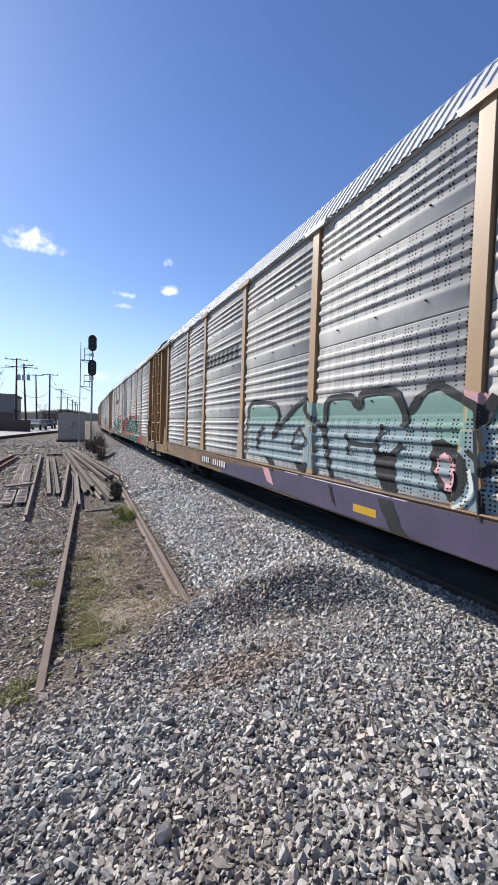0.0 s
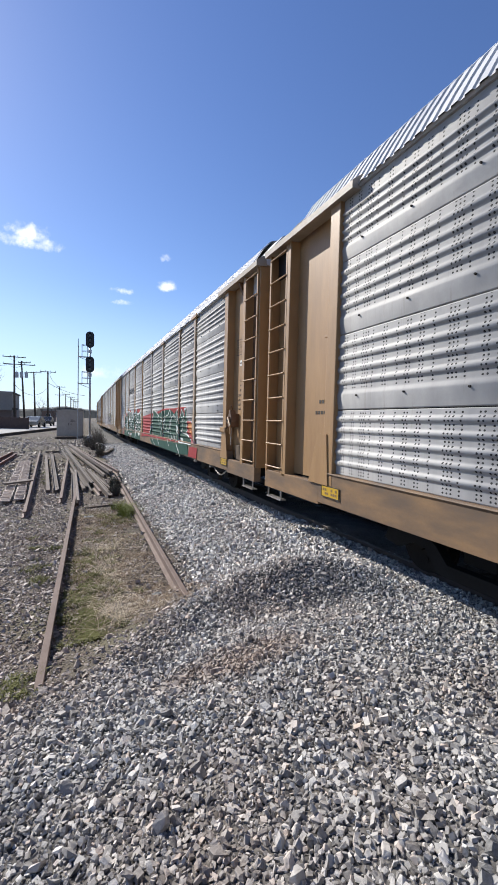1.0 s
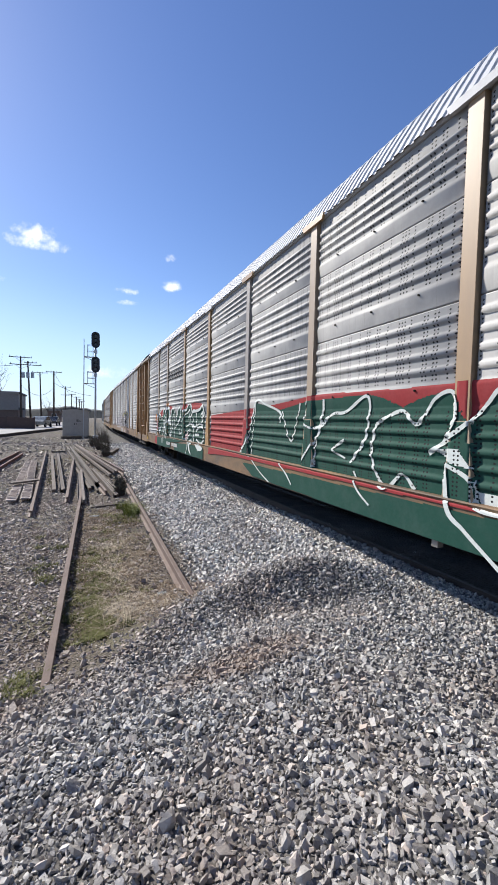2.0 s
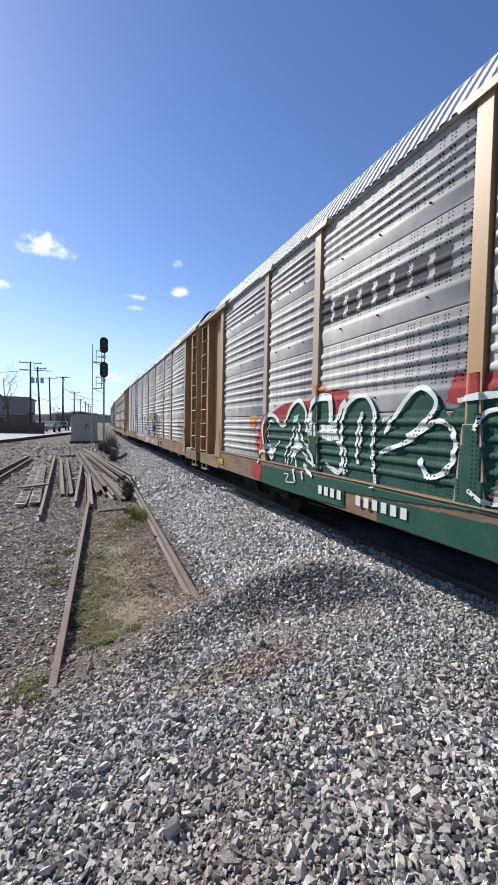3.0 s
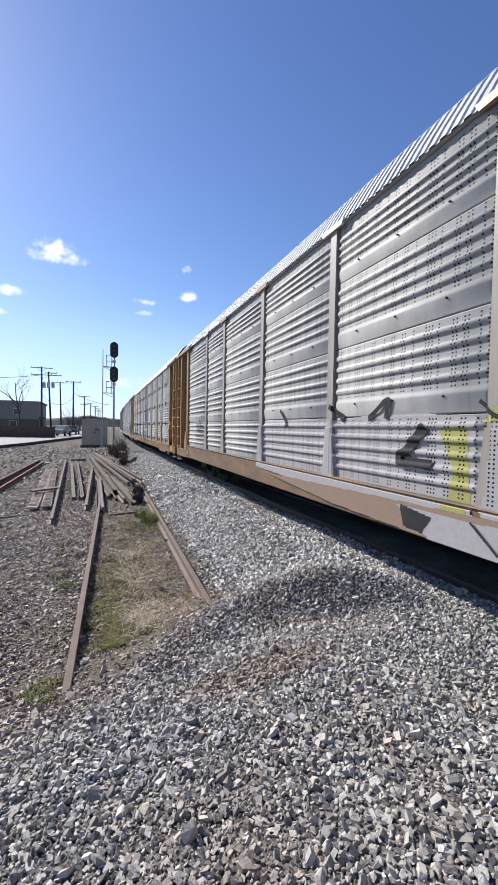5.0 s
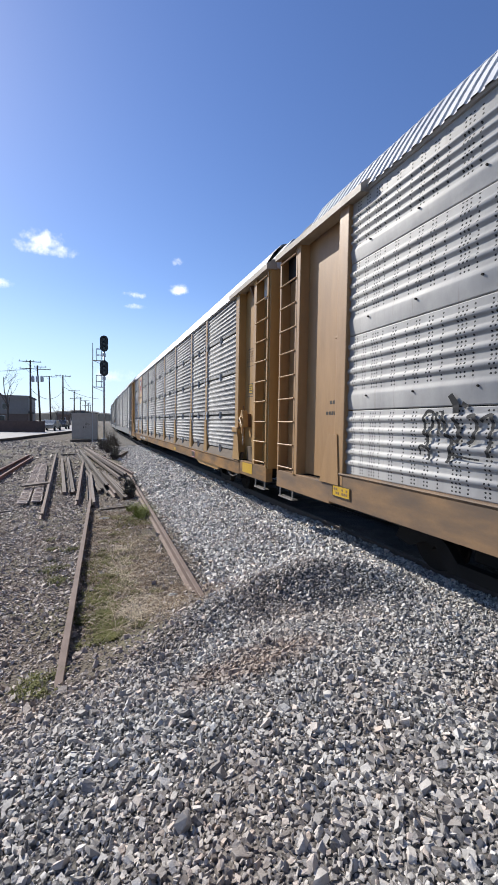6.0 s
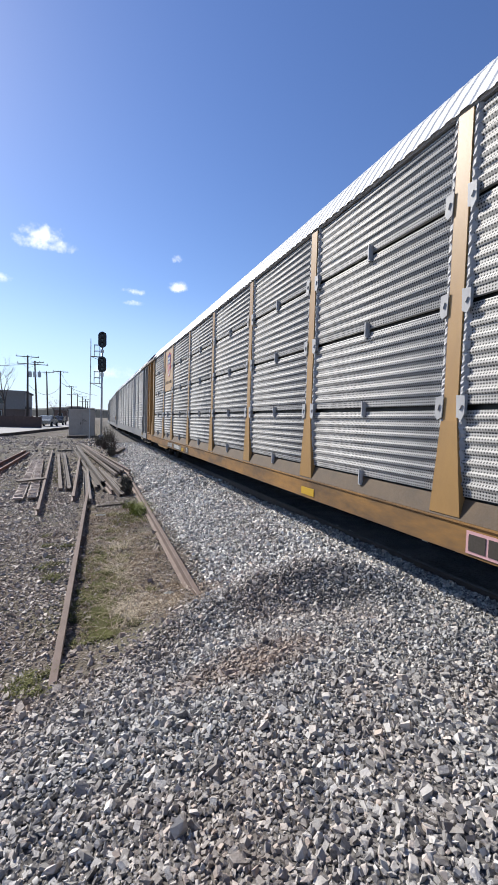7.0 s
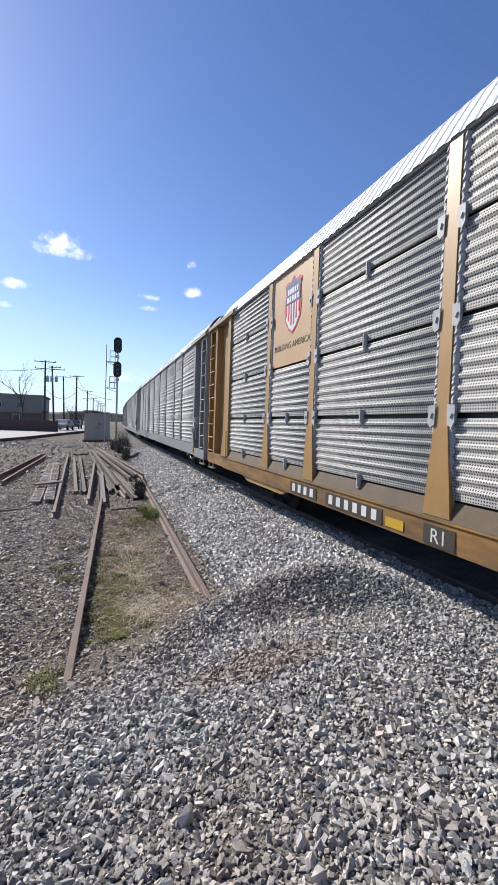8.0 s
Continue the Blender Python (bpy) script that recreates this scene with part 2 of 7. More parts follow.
M["lens"] = worn("dark_lens", (0.015, 0.012, 0.012), (0.01, 0.01, 0.01), 0.1)
M["pole"] = worn("pole_wood", (0.10, 0.078, 0.062), (0.055, 0.043, 0.035), 0.9)
M["concrete"] = worn("road_concrete", (0.42, 0.41, 0.39), (0.31, 0.30, 0.285), 0.85, 0, 0.4, 14)
M["brick"] = worn("building_wall", (0.24, 0.165, 0.125), (0.15, 0.105, 0.085), 0.85)
M["stucco"] = worn("grey_stucco", (0.33, 0.30, 0.27), (0.22, 0.20, 0.18), 0.85)
M["roofing"] = worn("dark_roofing", (0.075, 0.07, 0.068), (0.045, 0.042, 0.04), 0.9)
M["fence"] = worn("brown_fence", (0.13, 0.085, 0.07), (0.08, 0.053, 0.045), 0.85)
M["glass"] = worn("window_glass", (0.02, 0.024, 0.028), (0.012, 0.014, 0.017), 0.08)
M["car_silver"] = worn("silver_car_paint", (0.30, 0.32, 0.32), (0.22, 0.24, 0.24), 0.3, 0.5)
M["car_dark"] = worn("dark_car_paint", (0.04, 0.045, 0.055), (0.025, 0.028, 0.033), 0.25)
M["tyre"] = worn("tyre_rubber", (0.02, 0.02, 0.02), (0.012, 0.012, 0.012), 0.85)
M["bark"] = worn("bark", (0.13, 0.10, 0.08), (0.07, 0.055, 0.045), 0.9)
M["hill"] = worn("far_wood", (0.055, 0.06, 0.055), (0.035, 0.038, 0.035), 0.95, 0, 0.05, 0.6)
M["white_sign"] = worn("white_sign", (0.72, 0.71, 0.68), (0.55, 0.54, 0.5), 0.5)
M["yellow_sign"] = worn("yellow_sign", (0.56, 0.35, 0.02), (0.42, 0.25, 0.02), 0.5)
M["ink"] = worn("dark_lettering", (0.035, 0.028, 0.022), (0.05, 0.04, 0.03), 0.6)
M["ink_soft"] = worn("worn_lettering", (0.17, 0.105, 0.055), (0.22, 0.14, 0.07), 0.6)
M["letter_white"] = worn("white_lettering", (0.72, 0.72, 0.70), (0.5, 0.5, 0.48), 0.5)
M["emblem_blue"] = worn("emblem_blue", (0.035, 0.04, 0.20), (0.03, 0.03, 0.14), 0.5)
M["emblem_red"] = worn("emblem_red", (0.50, 0.04, 0.045), (0.38, 0.04, 0.04), 0.5)
def spray(name, c):
    """Thin sprayed paint: the zinc shows through in patches, and the dark of the holes is painted in."""
    k = Mat(name)
    thin = k.noise(3.0, 6, 0.7)
    fine = k.noise(30.0, 4, 0.65)
    col = k.mix(k.range(thin, 0.45, 0.75, 0.0, 0.55), c, tuple(0.85 * q + 0.04 for q in c))
    col = k.mix(k.range(fine, 0.4, 0.75, 0.0, 0.35), col, tuple(q * 0.6 for q in c))
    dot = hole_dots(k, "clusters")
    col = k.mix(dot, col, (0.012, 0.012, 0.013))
    k.set(col, 0.75)
    k.b.inputs["Specular IOR Level"].default_value = 0.2
    return k.m


for key, c in (("sp_black", (0.028, 0.029, 0.031)), ("sp_teal", (0.19, 0.31, 0.27)), ("sp_blue", (0.24, 0.31, 0.33)), ("sp_pink", (0.55, 0.32, 0.33)),
               ("sp_red", (0.30, 0.035, 0.038)), ("sp_green", (0.014, 0.066, 0.048)), ("sp_white", (0.62, 0.66, 0.63)), ("sp_grey", (0.37, 0.35, 0.36)),
               ("sp_yellow", (0.34, 0.33, 0.12)), ("sp_orange", (0.50, 0.20, 0.07)), ("sp_mint", (0.25, 0.55, 0.44)), ("sp_dust", (0.27, 0.195, 0.145))):
    M[key] = spray(key + "_spray", c)


def stone_material(name, gain, stain):
    """Broken rock; stain is how brown the dust among it is."""
    k = Mat(name)
    rnd = k.n("ShaderNodeNewGeometry").outputs["Random Per Island"]
    base = k.ramp(rnd, [(0.0, (0.055, 0.053, 0.05)), (0.30, (0.17, 0.163, 0.153)), (0.58, (0.35, 0.337, 0.315)), (0.84, (0.52, 0.50, 0.465)), (0.93, (0.42, 0.33, 0.265)), (1.0, (0.70, 0.67, 0.62))])
    g = k.noise(55.0, 5, 0.7)
    hsv = k.n("ShaderNodeHueSaturation", Saturation=1.0, Value=gain)
    k.l(base, hsv.inputs["Color"])
    vein = k.noise(26.0, 5, 0.7, stretch=(1, 1, 2.5))
    col = k.mix(k.range(g, 0.35, 0.7, 0.0, 0.45), hsv.outputs["Color"], tuple(0.36 * gain * q for q in (1.0, 1.0, 0.98)))
    col = k.mix(k.range(vein, 0.55, 0.72, 0.0, 0.5), col, (0.085, 0.085, 0.083))
    patch = k.noise(0.75, 4, 0.6)
    dust = k.range(patch, 0.30, 0.62, 0.30, stain) if stain > 0.6 else k.range(patch, 0.46, 0.66, 0.0, stain)
    if stain > 0.3:
        # a spill of brown fines on the bank
        sep = k.n("ShaderNodeSeparateXYZ")
        k.l(k.obj(), sep.inputs[0])
        a = k.math("DIVIDE", k.math("SUBTRACT", sep.outputs["X"], 1.30), 0.85)
        b = k.math("DIVIDE", k.math("SUBTRACT", sep.outputs["Y"], 3.05), 0.34)
        r2 = k.math("ADD", k.math("MULTIPLY", a, a), k.math("MULTIPLY", b, b))
        r2 = k.math("ADD", r2, k.math("MULTIPLY", k.noise(3.0, 5, 0.7), 1.2))
        dust = k.math("MAXIMUM", dust, k.range(r2, 0.7, 1.7, 0.75, 0.0))
        # soil works up among the stones at the foot of the bank
        d = k.math("SUBTRACT", k.math("MULTIPLY", k.math("ADD", sep.outputs["X"], 0.17), 0.568), k.math("MULTIPLY", k.math("SUBTRACT", sep.outputs["Y"], 3.9), 0.823))
        d = k.math("ADD", d, k.math("MULTIPLY", k.noise(2.0, 5, 0.7), 0.9))
        d = k.math("ADD", d, k.math("MULTIPLY", k.math("MAXIMUM", k.math("SUBTRACT", sep.outputs["X"], 0.9), 0.0), 1.5))
        dust = k.math("MAXIMUM", dust, k.range(d, 0.5, 1.6, 0.62, 0.0))
    col = k.mix(dust, col, (0.27, 0.195, 0.145))
    k.set(col, k.range(g, 0.3, 0.7, 0.46, 0.68)).bump(k.math("ADD", g, vein), 0.7, 0.008)
    return k.m


def ground_material():
    """Soil and grit; the attribute says how much is clean ballast."""
    k = Mat("ground_soil")
    at = k.n("ShaderNodeAttribute")
    at.attribute_name = "ballast"
    n1, n2, n3 = k.noise(0.8, 6, 0.65), k.noise(9.0, 6, 0.7), k.noise(70.0, 4, 0.7)
    vor = k.n("ShaderNodeTexVoronoi", Scale=26.0)
    k.l(k.obj(), vor.inputs["Vector"])
    soil = k.ramp(n1, [(0.3, (0.06, 0.045, 0.034)), (0.5, (0.09, 0.067, 0.05)), (0.7, (0.135, 0.102, 0.077))])
    soil = k.mix(k.range(n2, 0.4, 0.7, 0.0, 0.7), soil, (0.085, 0.07, 0.055))
    soil = k.mix(k.range(vor.outputs["Distance"], 0.05, 0.35, 0.35, 0.0), soil, (0.34, 0.315, 0.285))
    # ballast bed kept dark, darkest at cell edges: painted shade between stones
    grey = k.ramp(vor.outputs["Color"], [(0.0, (0.06, 0.06, 0.06)), (0.5, (0.14, 0.137, 0.132)), (1.0, (0.27, 0.26, 0.245))])
    grey = k.mix(k.range(vor.outputs["Distance"], 0.3, 0.75, 0.0, 0.8), grey, (0.06, 0.06, 0.06))
    col = k.mix(at.outputs["Fac"], soil, grey)
    # shade under the train, painted near-black into the bed's colour
    train_shade = k.n("ShaderNodeAttribute")
    train_shade.attribute_name = "train_shade"
    col = k.mix(k.math("MULTIPLY", train_shade.outputs["Fac"], k.range(n2, 0.2, 0.6, 0.8, 1.0)), col, (0.02, 0.018, 0.016))
    col = k.mix(k.range(n3, 0.35, 0.7, 0.0, 0.35), col, (0.07, 0.06, 0.05))
    mid, wide = k.noise(2.2, 6, 0.7), k.noise(0.45, 5, 0.6)
    col = k.mix(k.range(mid, 0.45, 0.7, 0.0, 0.4), col, (0.18, 0.15, 0.12))
    col = k.mix(k.range(wide, 0.48, 0.68, 0.0, 0.5), col, (0.13, 0.105, 0.085))
    olive = k.math("MULTIPLY", k.range(k.noise(0.33, 5, 0.65), 0.48, 0.62, 0.0, 0.6), k.math("SUBTRACT", 1.0, at.outputs["Fac"]))
    col = k.mix(olive, col, (0.125, 0.115, 0.058))
    h = k.math("ADD", k.math("MULTIPLY", vor.outputs["Distance"], -1.0), k.math("MULTIPLY", n2, 0.8))
    k.set(col, 0.95).bump(h, 0.8, 0.04)
    return k.m


M["stone"] = stone_material("ballast_stone", 1.14, 0.4)
# lighter copy of the ballast stone: the shoulder's sun sheen put into colour
M["stone_sunlit"] = stone_material("sun_bright_ballast_stone", 1.6, 0.25)
M["stone_dark"] = stone_material("trodden_stone", 1.45, 0.8)
M["ground"] = ground_material()
M["dry_grass"] = worn("dry_grass", (0.34, 0.25, 0.165), (0.15, 0.105, 0.07), 0.9)
M["straw"] = worn("bleached_straw", (0.66, 0.57, 0.42), (0.45, 0.37, 0.26), 0.85)
M["weed"] = worn("green_weed", (0.25, 0.28, 0.06), (0.13, 0.15, 0.035), 0.8)
M["moss"] = worn("low_yellow_weed", (0.215, 0.22, 0.06), (0.11, 0.105, 0.04), 0.9)


# ---------------------------------------------------------------- mesh helpers
def mesh_object(name, bm, material, smooth=False):
    me = bpy.data.meshes.new(name)
    bm.normal_update()
    bm.to_mesh(me)
    bm.free()
    me.materials.append(material)
    if smooth:
        me.polygons.foreach_set("use_smooth", [True] * len(me.polygons))
    return new(name, me)


def part(name, bm, material, parent, label="", at=None, smooth=False):
    ob = mesh_object(name, bm, material, smooth)
    ob.parent = parent
    if at is not None:
        ob.matrix_basis = at
    if label:
        tagged(ob, label)
    return ob


def again(ob, parent, at):
    """One more part on the same mesh."""
    o = ob.copy()
    scene.collection.objects.link(o)
    o.parent = parent
    o.matrix_basis = at
    return o


def thing(name, at, label, category, group=""):
    ob = new(name)
    ob.matrix_basis = at
    return tagged(ob, label, category, group)


def box(bm, x0, x1, y0, y1, z0, z1, bevel=0.0):
    vs = [bm.verts.new((x, y, z)) for x in (x0, x1) for y in (y0, y1) for z in (z0, z1)]
    fs = [bm.faces.new([vs[i] for i in q]) for q in ((0, 1, 3, 2), (4, 6, 7, 5), (0, 4, 5, 1), (2, 3, 7, 6), (0, 2, 6, 4), (1, 5, 7, 3))]
    if bevel:
        es = list({e for f in fs for e in f.edges})
        bmesh.ops.bevel(bm, geom=es, offset=bevel, segments=2, affect="EDGES", profile=0.6)
    return bm


def prism(bm, outline, y0, y1, axis="y"):
    """Extrude a closed outline of (a, b) along an axis."""
    def p(a, b, c):
        return {"y": (a, c, b), "x": (c, a, b), "z": (a, b, c)}[axis]
    lo = [bm.verts.new(p(a, b, y0)) for a, b in outline]
    hi = [bm.verts.new(p(a, b, y1)) for a, b in outline]
    n = len(outline)
    for i in range(n):
        bm.faces.new((lo[i], lo[(i + 1) % n], hi[(i + 1) % n], hi[i]))
    bm.faces.new(lo[::-1]), bm.faces.new(hi)
    bmesh.ops.recalc_face_normals(bm, faces=bm.faces[:])
    return bm


def tube(bm, a, b, r0, r1=None, seg=8):
    a, b = Vector(a), Vector(b)
    r1 = r0 if r1 is None else r1
    w = (b - a).normalized()
    u = w.orthogonal().normalized()
    v = w.cross(u)
    rings = []
    for p, r in ((a, r0), (b, r1)):
        rings.append([bm.verts.new(p + r * (math.cos(k * math.tau / seg) * u + math.sin(k * math.tau / seg) * v)) for k in range(seg)])
    for k in range(seg):
        bm.faces.new((rings[0][k], rings[0][(k + 1) % seg], rings[1][(k + 1) % seg], rings[1][k]))
    bm.faces.new(rings[0][::-1]), bm.faces.new(rings[1])
    return bm


def B():
    return bmesh.new()


# ---------------------------------------------------------------- the lie of the land
def curve_x(y):
    """How far the main line has swung to the right."""
    y = np.maximum(np.asarray(y, float) - 14.0, 0.0)
    return y * y / 4000.0


def ss(a, b, v):
    k = np.clip((np.asarray(v, float) - a) / (b - a), 0, 1)
    return k * k * (3 - 2 * k)


def wavy(x, y, s, seed):
    r = np.random.RandomState(seed)
    out = 0
    for _ in range(6):
        a, b, c = r.uniform(-1, 1), r.uniform(-1, 1), r.uniform(0, 6.28)
        out = out + np.sin((a * x + b * y) * s * 2 + c)
    return out / 6


RAIL_Z = 0.46  # top of the main line's rails
WAGON_Z = 0.40


def bank_line(x, y):
    return (x + 0.17) * 0.568 - (y - 3.9) * 0.823


def ground_z(x, y):
    x, y = np.asarray(x, float), np.asarray(y, float)
    xr = x - curve_x(y)
    base = -0.11 + 0.39 * ss(13, 34, y) + 0.5 * ss(34, 62, y)
    d = bank_line(x, y) + 0.12 * wavy(x, y, 1.5, 3)
    bank = 0.22 * np.logaddexp(0, (d + 0.55) * 5) / 5
    bank = np.minimum(bank, 0.95) * (1 - ss(1.5, 4.2, xr)) * (1 - ss(-2.5, -7, -x * -1))
    crest = np.interp(x, [0.0, 0.64, 1.22, 2.05, 2.75, 3.4], [3.45, 4.05, 4.55, 4.75, 4.55, 4.1])
    high = np.interp(x, [0.1, 0.64, 1.22, 2.05, 2.75, 3.4, 3.9], [0.0, 0.08, 0.13, 0.24, 0.28, 0.14, 0.0])
    yc = y - crest
    mound = high * np.exp(-(yc / np.where(yc < 0, 0.36, 0.5)) ** 2)
    mound = mound - 0.35 * high * np.exp(-((yc + 0.75) / 0.35) ** 2)
    free = base + bank
    inside = ss(1.7, 3.2, xr) * (1 - ss(6.9, 8.4, xr))
    shoulder = 0.33 + 0.05 * ss(2.6, 3.2, xr) * (1 - ss(4.1, 4.6, xr)) - 0.09 * ss(6.0, 9.5, y)
    z = free * (1 - inside) + shoulder * inside + mound
    z = z + 0.025 * wavy(x, y, 3.0, 5) * (1 - inside * 0.6) + 0.012 * wavy(x, y, 9.0, 7)
    return z


def ballast_amount(x, y):
    x, y = np.asarray(x, float), np.asarray(y, float)
    xr = x - curve_x(y)
    d = bank_line(x, y) + 0.25 * wavy(x, y, 2.2, 11)
    a = ss(-0.12, 0.75, d)
    b = ss(1.42, 2.05, xr + 0.25 * wavy(x, y, 2.0, 13)) * (1 - ss(8.0, 9.0, xr))
    c = 0.15 * ss(19, 27, y) * (1 - ss(1.5, 2.2, xr))
    return np.maximum(np.maximum(a, b), c)


# ---------------------------------------------------------------- ground
def spread(lo, hi, step, far_lo, far_hi, grow=1.22):
    mid = list(np.arange(lo, hi + 1e-6, step))
    left, right, s = [], [], step
    p = lo
    while p > far_lo:
        s *= grow
        p -= s
        left.append(p)
    p, s = hi, step
    while p < far_hi:
        s *= grow
        p += s
        right.append(p)
    return np.array(left[::-1] + mid + right)


def build_ground():
    xs, ys = spread(-4, 7, 0.11, -3500, 3500), spread(-1, 15, 0.12, -3500, 4200, 1.1)
    gx, gy = np.meshgrid(xs, ys)
    gz = ground_z(gx, gy)
    nx, ny = len(xs), len(ys)
    me = bpy.data.meshes.new("ground")
    idx = np.arange(nx * ny).reshape(ny, nx)
    quads = np.stack([idx[:-1, :-1], idx[:-1, 1:], idx[1:, 1:], idx[1:, :-1]], -1).reshape(-1, 4)
    me.from_pydata(np.stack([gx, gy, gz], -1).reshape(-1, 3).tolist(), [], quads.tolist())
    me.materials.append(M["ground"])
    # strip between the rails where the train's shade is painted
    train_shade = me.attributes.new("train_shade", "FLOAT", "POINT")
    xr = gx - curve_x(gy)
    train_shade.data.foreach_set("value", (ss(3.9, 4.3, xr) * (1 - ss(5.9, 6.3, xr))).reshape(-1).astype(np.float32))
    at = me.attributes.new("ballast", "FLOAT", "POINT")
    at.data.foreach_set("value", ballast_amount(gx, gy).reshape(-1).astype(np.float32))
    me.polygons.foreach_set("use_smooth", [True] * len(me.polygons))
    tagged(new("ground", me), "brown cindery soil and grit beside the tracks", "ground", kind="structure")


build_ground()


# ---------------------------------------------------------------- railway track
def rail_outline(h=0.17):
    return [(-0.07, 0), (0.07, 0), (0.07, 0.012), (0.012, 0.03), (0.010, h - 0.045), (0.036, h - 0.034), (0.036, h - 0.006), (0.030, h), (-0.030, h), (-0.036, h - 0.006), (-0.036, h - 0.034), (-0.010, h - 0.045), (-0.012, 0.03), (-0.07, 0.012)]


def rail_between(name, a, b, material, label, group="", lean=0.0, h=0.17, category="rail"):
    """A length of rail from a to b (points of its foot)."""
    a, b = Vector(a), Vector(b)
    bm = prism(B(), rail_outline(h), 0, (b - a).length)
    ob = mesh_object(name, bm, material)
    q = (b - a).to_track_quat("Y", "Z").to_matrix().to_4x4()
    ob.matrix_basis = Matrix.Translation(a) @ q @ pose(0, 0, 0, 0, lean, 0)
    return tagged(ob, label, category, group)


def main_track():
    """Two rails on timber sleepers under the train, following the curve."""
    for k, off in enumerate((0.78, 2.22)):
        bm = B()
        rows = []
        for y in list(np.arange(-30, 15, 15.0)) + list(np.arange(15, 420, 5.0)):
            cx = 3.46 + off + float(curve_x(y))
            rows.append([bm.verts.new((cx + a, y, RAIL_Z - 0.17 + b)) for a, b in rail_outline()])
        for r0, r1 in zip(rows, rows[1:]):
            for i in range(len(r0)):
                j = (i + 1) % len(r0)
                bm.faces.new((r0[i], r0[j], r1[j], r1[i]))
        bmesh.ops.recalc_face_normals(bm, faces=bm.faces[:])
        tagged(mesh_object("running_rail", bm, M["rail_bright"]), "running rail of the main line under the train", "rail", "main line rails")
    first = None
    for i in range(90):
        y = -6 + 0.55 * i
        at = pose(4.96 + float(curve_x(y)), y, RAIL_Z - 0.17 - 0.13)
        if first is None:
            first = mesh_object("sleeper", box(B(), -1.3, 1.3, -0.115, 0.115, -0.09, 0.085, 0.012), M["timber_dark"])
            tagged(first, "dark creosoted timber sleeper bedded in ballast", "sleeper", "main line sleepers")
            first.matrix_basis = at
        else:
            copy_thing(first, at)


main_track()

# the old siding: two rusty rails that run under the ballast bank
rail_between("siding_rail", (-0.26, 3.0, -0.13), (0.17, 14.4, -0.13), M["rail_rust"], "rusty brown siding rail running under the ballast bank", "siding rails")
rail_between("siding_rail", (1.36, 4.2, -0.10), (1.66, 17.6, -0.075), M["rail_rust"], "rusty brown siding rail running under the ballast bank", "siding rails")


def siding_sleepers():
    first = None
    for i in range(13):
        y = 5.6 + 0.62 * i
        at = pose(0.72 + 0.028 * (y - 4), y, float(ground_z(0.7, y)) - 0.085, 0, 0, -1.5 + 3 * random.random())
        if first is None:
            first = mesh_object("siding_sleeper", box(B(), -1.25, 1.25, -0.11, 0.11, -0.08, 0.08, 0.015), M["timber"])
            tagged(first, "rotten grey sleeper half buried in soil", "sleeper", "siding sleepers")
            first.matrix_basis = at
        else:
            copy_thing(first, at)


siding_sleepers()

# ---------------------------------------------------------------- autorack wagons
# wagon space: x = 0 is the side that faces the camera (x grows inwards), y = 0 the leading end, z = 0 rail top
LEN, WID = 27.85, 3.05
PITCH, SPEED = 28.6, 11.44
POSTS = [4.75, 6.75, 9.62, 12.33, 15.23, 18.15, 21.10, 23.10]
EDGES = [1.95] + POSTS + [26.05]
TAIL = 0.27  # the trailing end stands out beyond the sill
SEAMS = [1.18, 2.09, 3.13, 4.13, 5.00]
RASTER = 0.0125  # sheets and the paint on them share these heights, so that thin coats lie cleanly on one another


def bumps(z, z0, count, pitch, amp, flat=0.42):
    """Pressed hat ribs with flats between them, count of them from z0 up."""
    k = (z - z0) / pitch
    if k < 0 or k > count:
        return 0.0
    f = k - math.floor(k)
    if f < flat:
        return 0.0
    g = (f - flat) / (1 - flat)
    return -amp * float(ss(0.0, 0.34, g) * (1 - ss(0.62, 1.0, g)))


def skin_a(z):
    """x of the galvanised skin of the older wagons at a height."""
    for i in range(4):
        lo, hi = SEAMS[i], SEAMS[i + 1]
        if lo <= z <= hi:
            if i == 0:
                return 0.030 + bumps(z, lo + 0.06, 5, 0.155, 0.026)
            band = 0.27 if i < 3 else 0.22
            if z < lo + band:
                f = (z - lo) / band
                return 0.036 - 0.024 * f + 0.018 * max(0.0, f - 0.8) / 0.2 - 0.006 * math.sin(math.pi * f)
            pitch = (hi - lo - band - (0.10 if i < 3 else 0.19)) / 4
            return 0.030 + bumps(z, lo + band, 4, pitch, 0.026)
    return 0.035


def skin_b(z):
    """x of the finely perforated skin of the yellow wagon."""
    for i in range(4):
        lo, hi = SEAMS[i], SEAMS[i + 1]
        if lo <= z <= hi:
            return 0.030 + bumps(z, lo + 0.07, 7, (hi - lo - 0.13) / 7, 0.020, 0.34)
    return 0.035


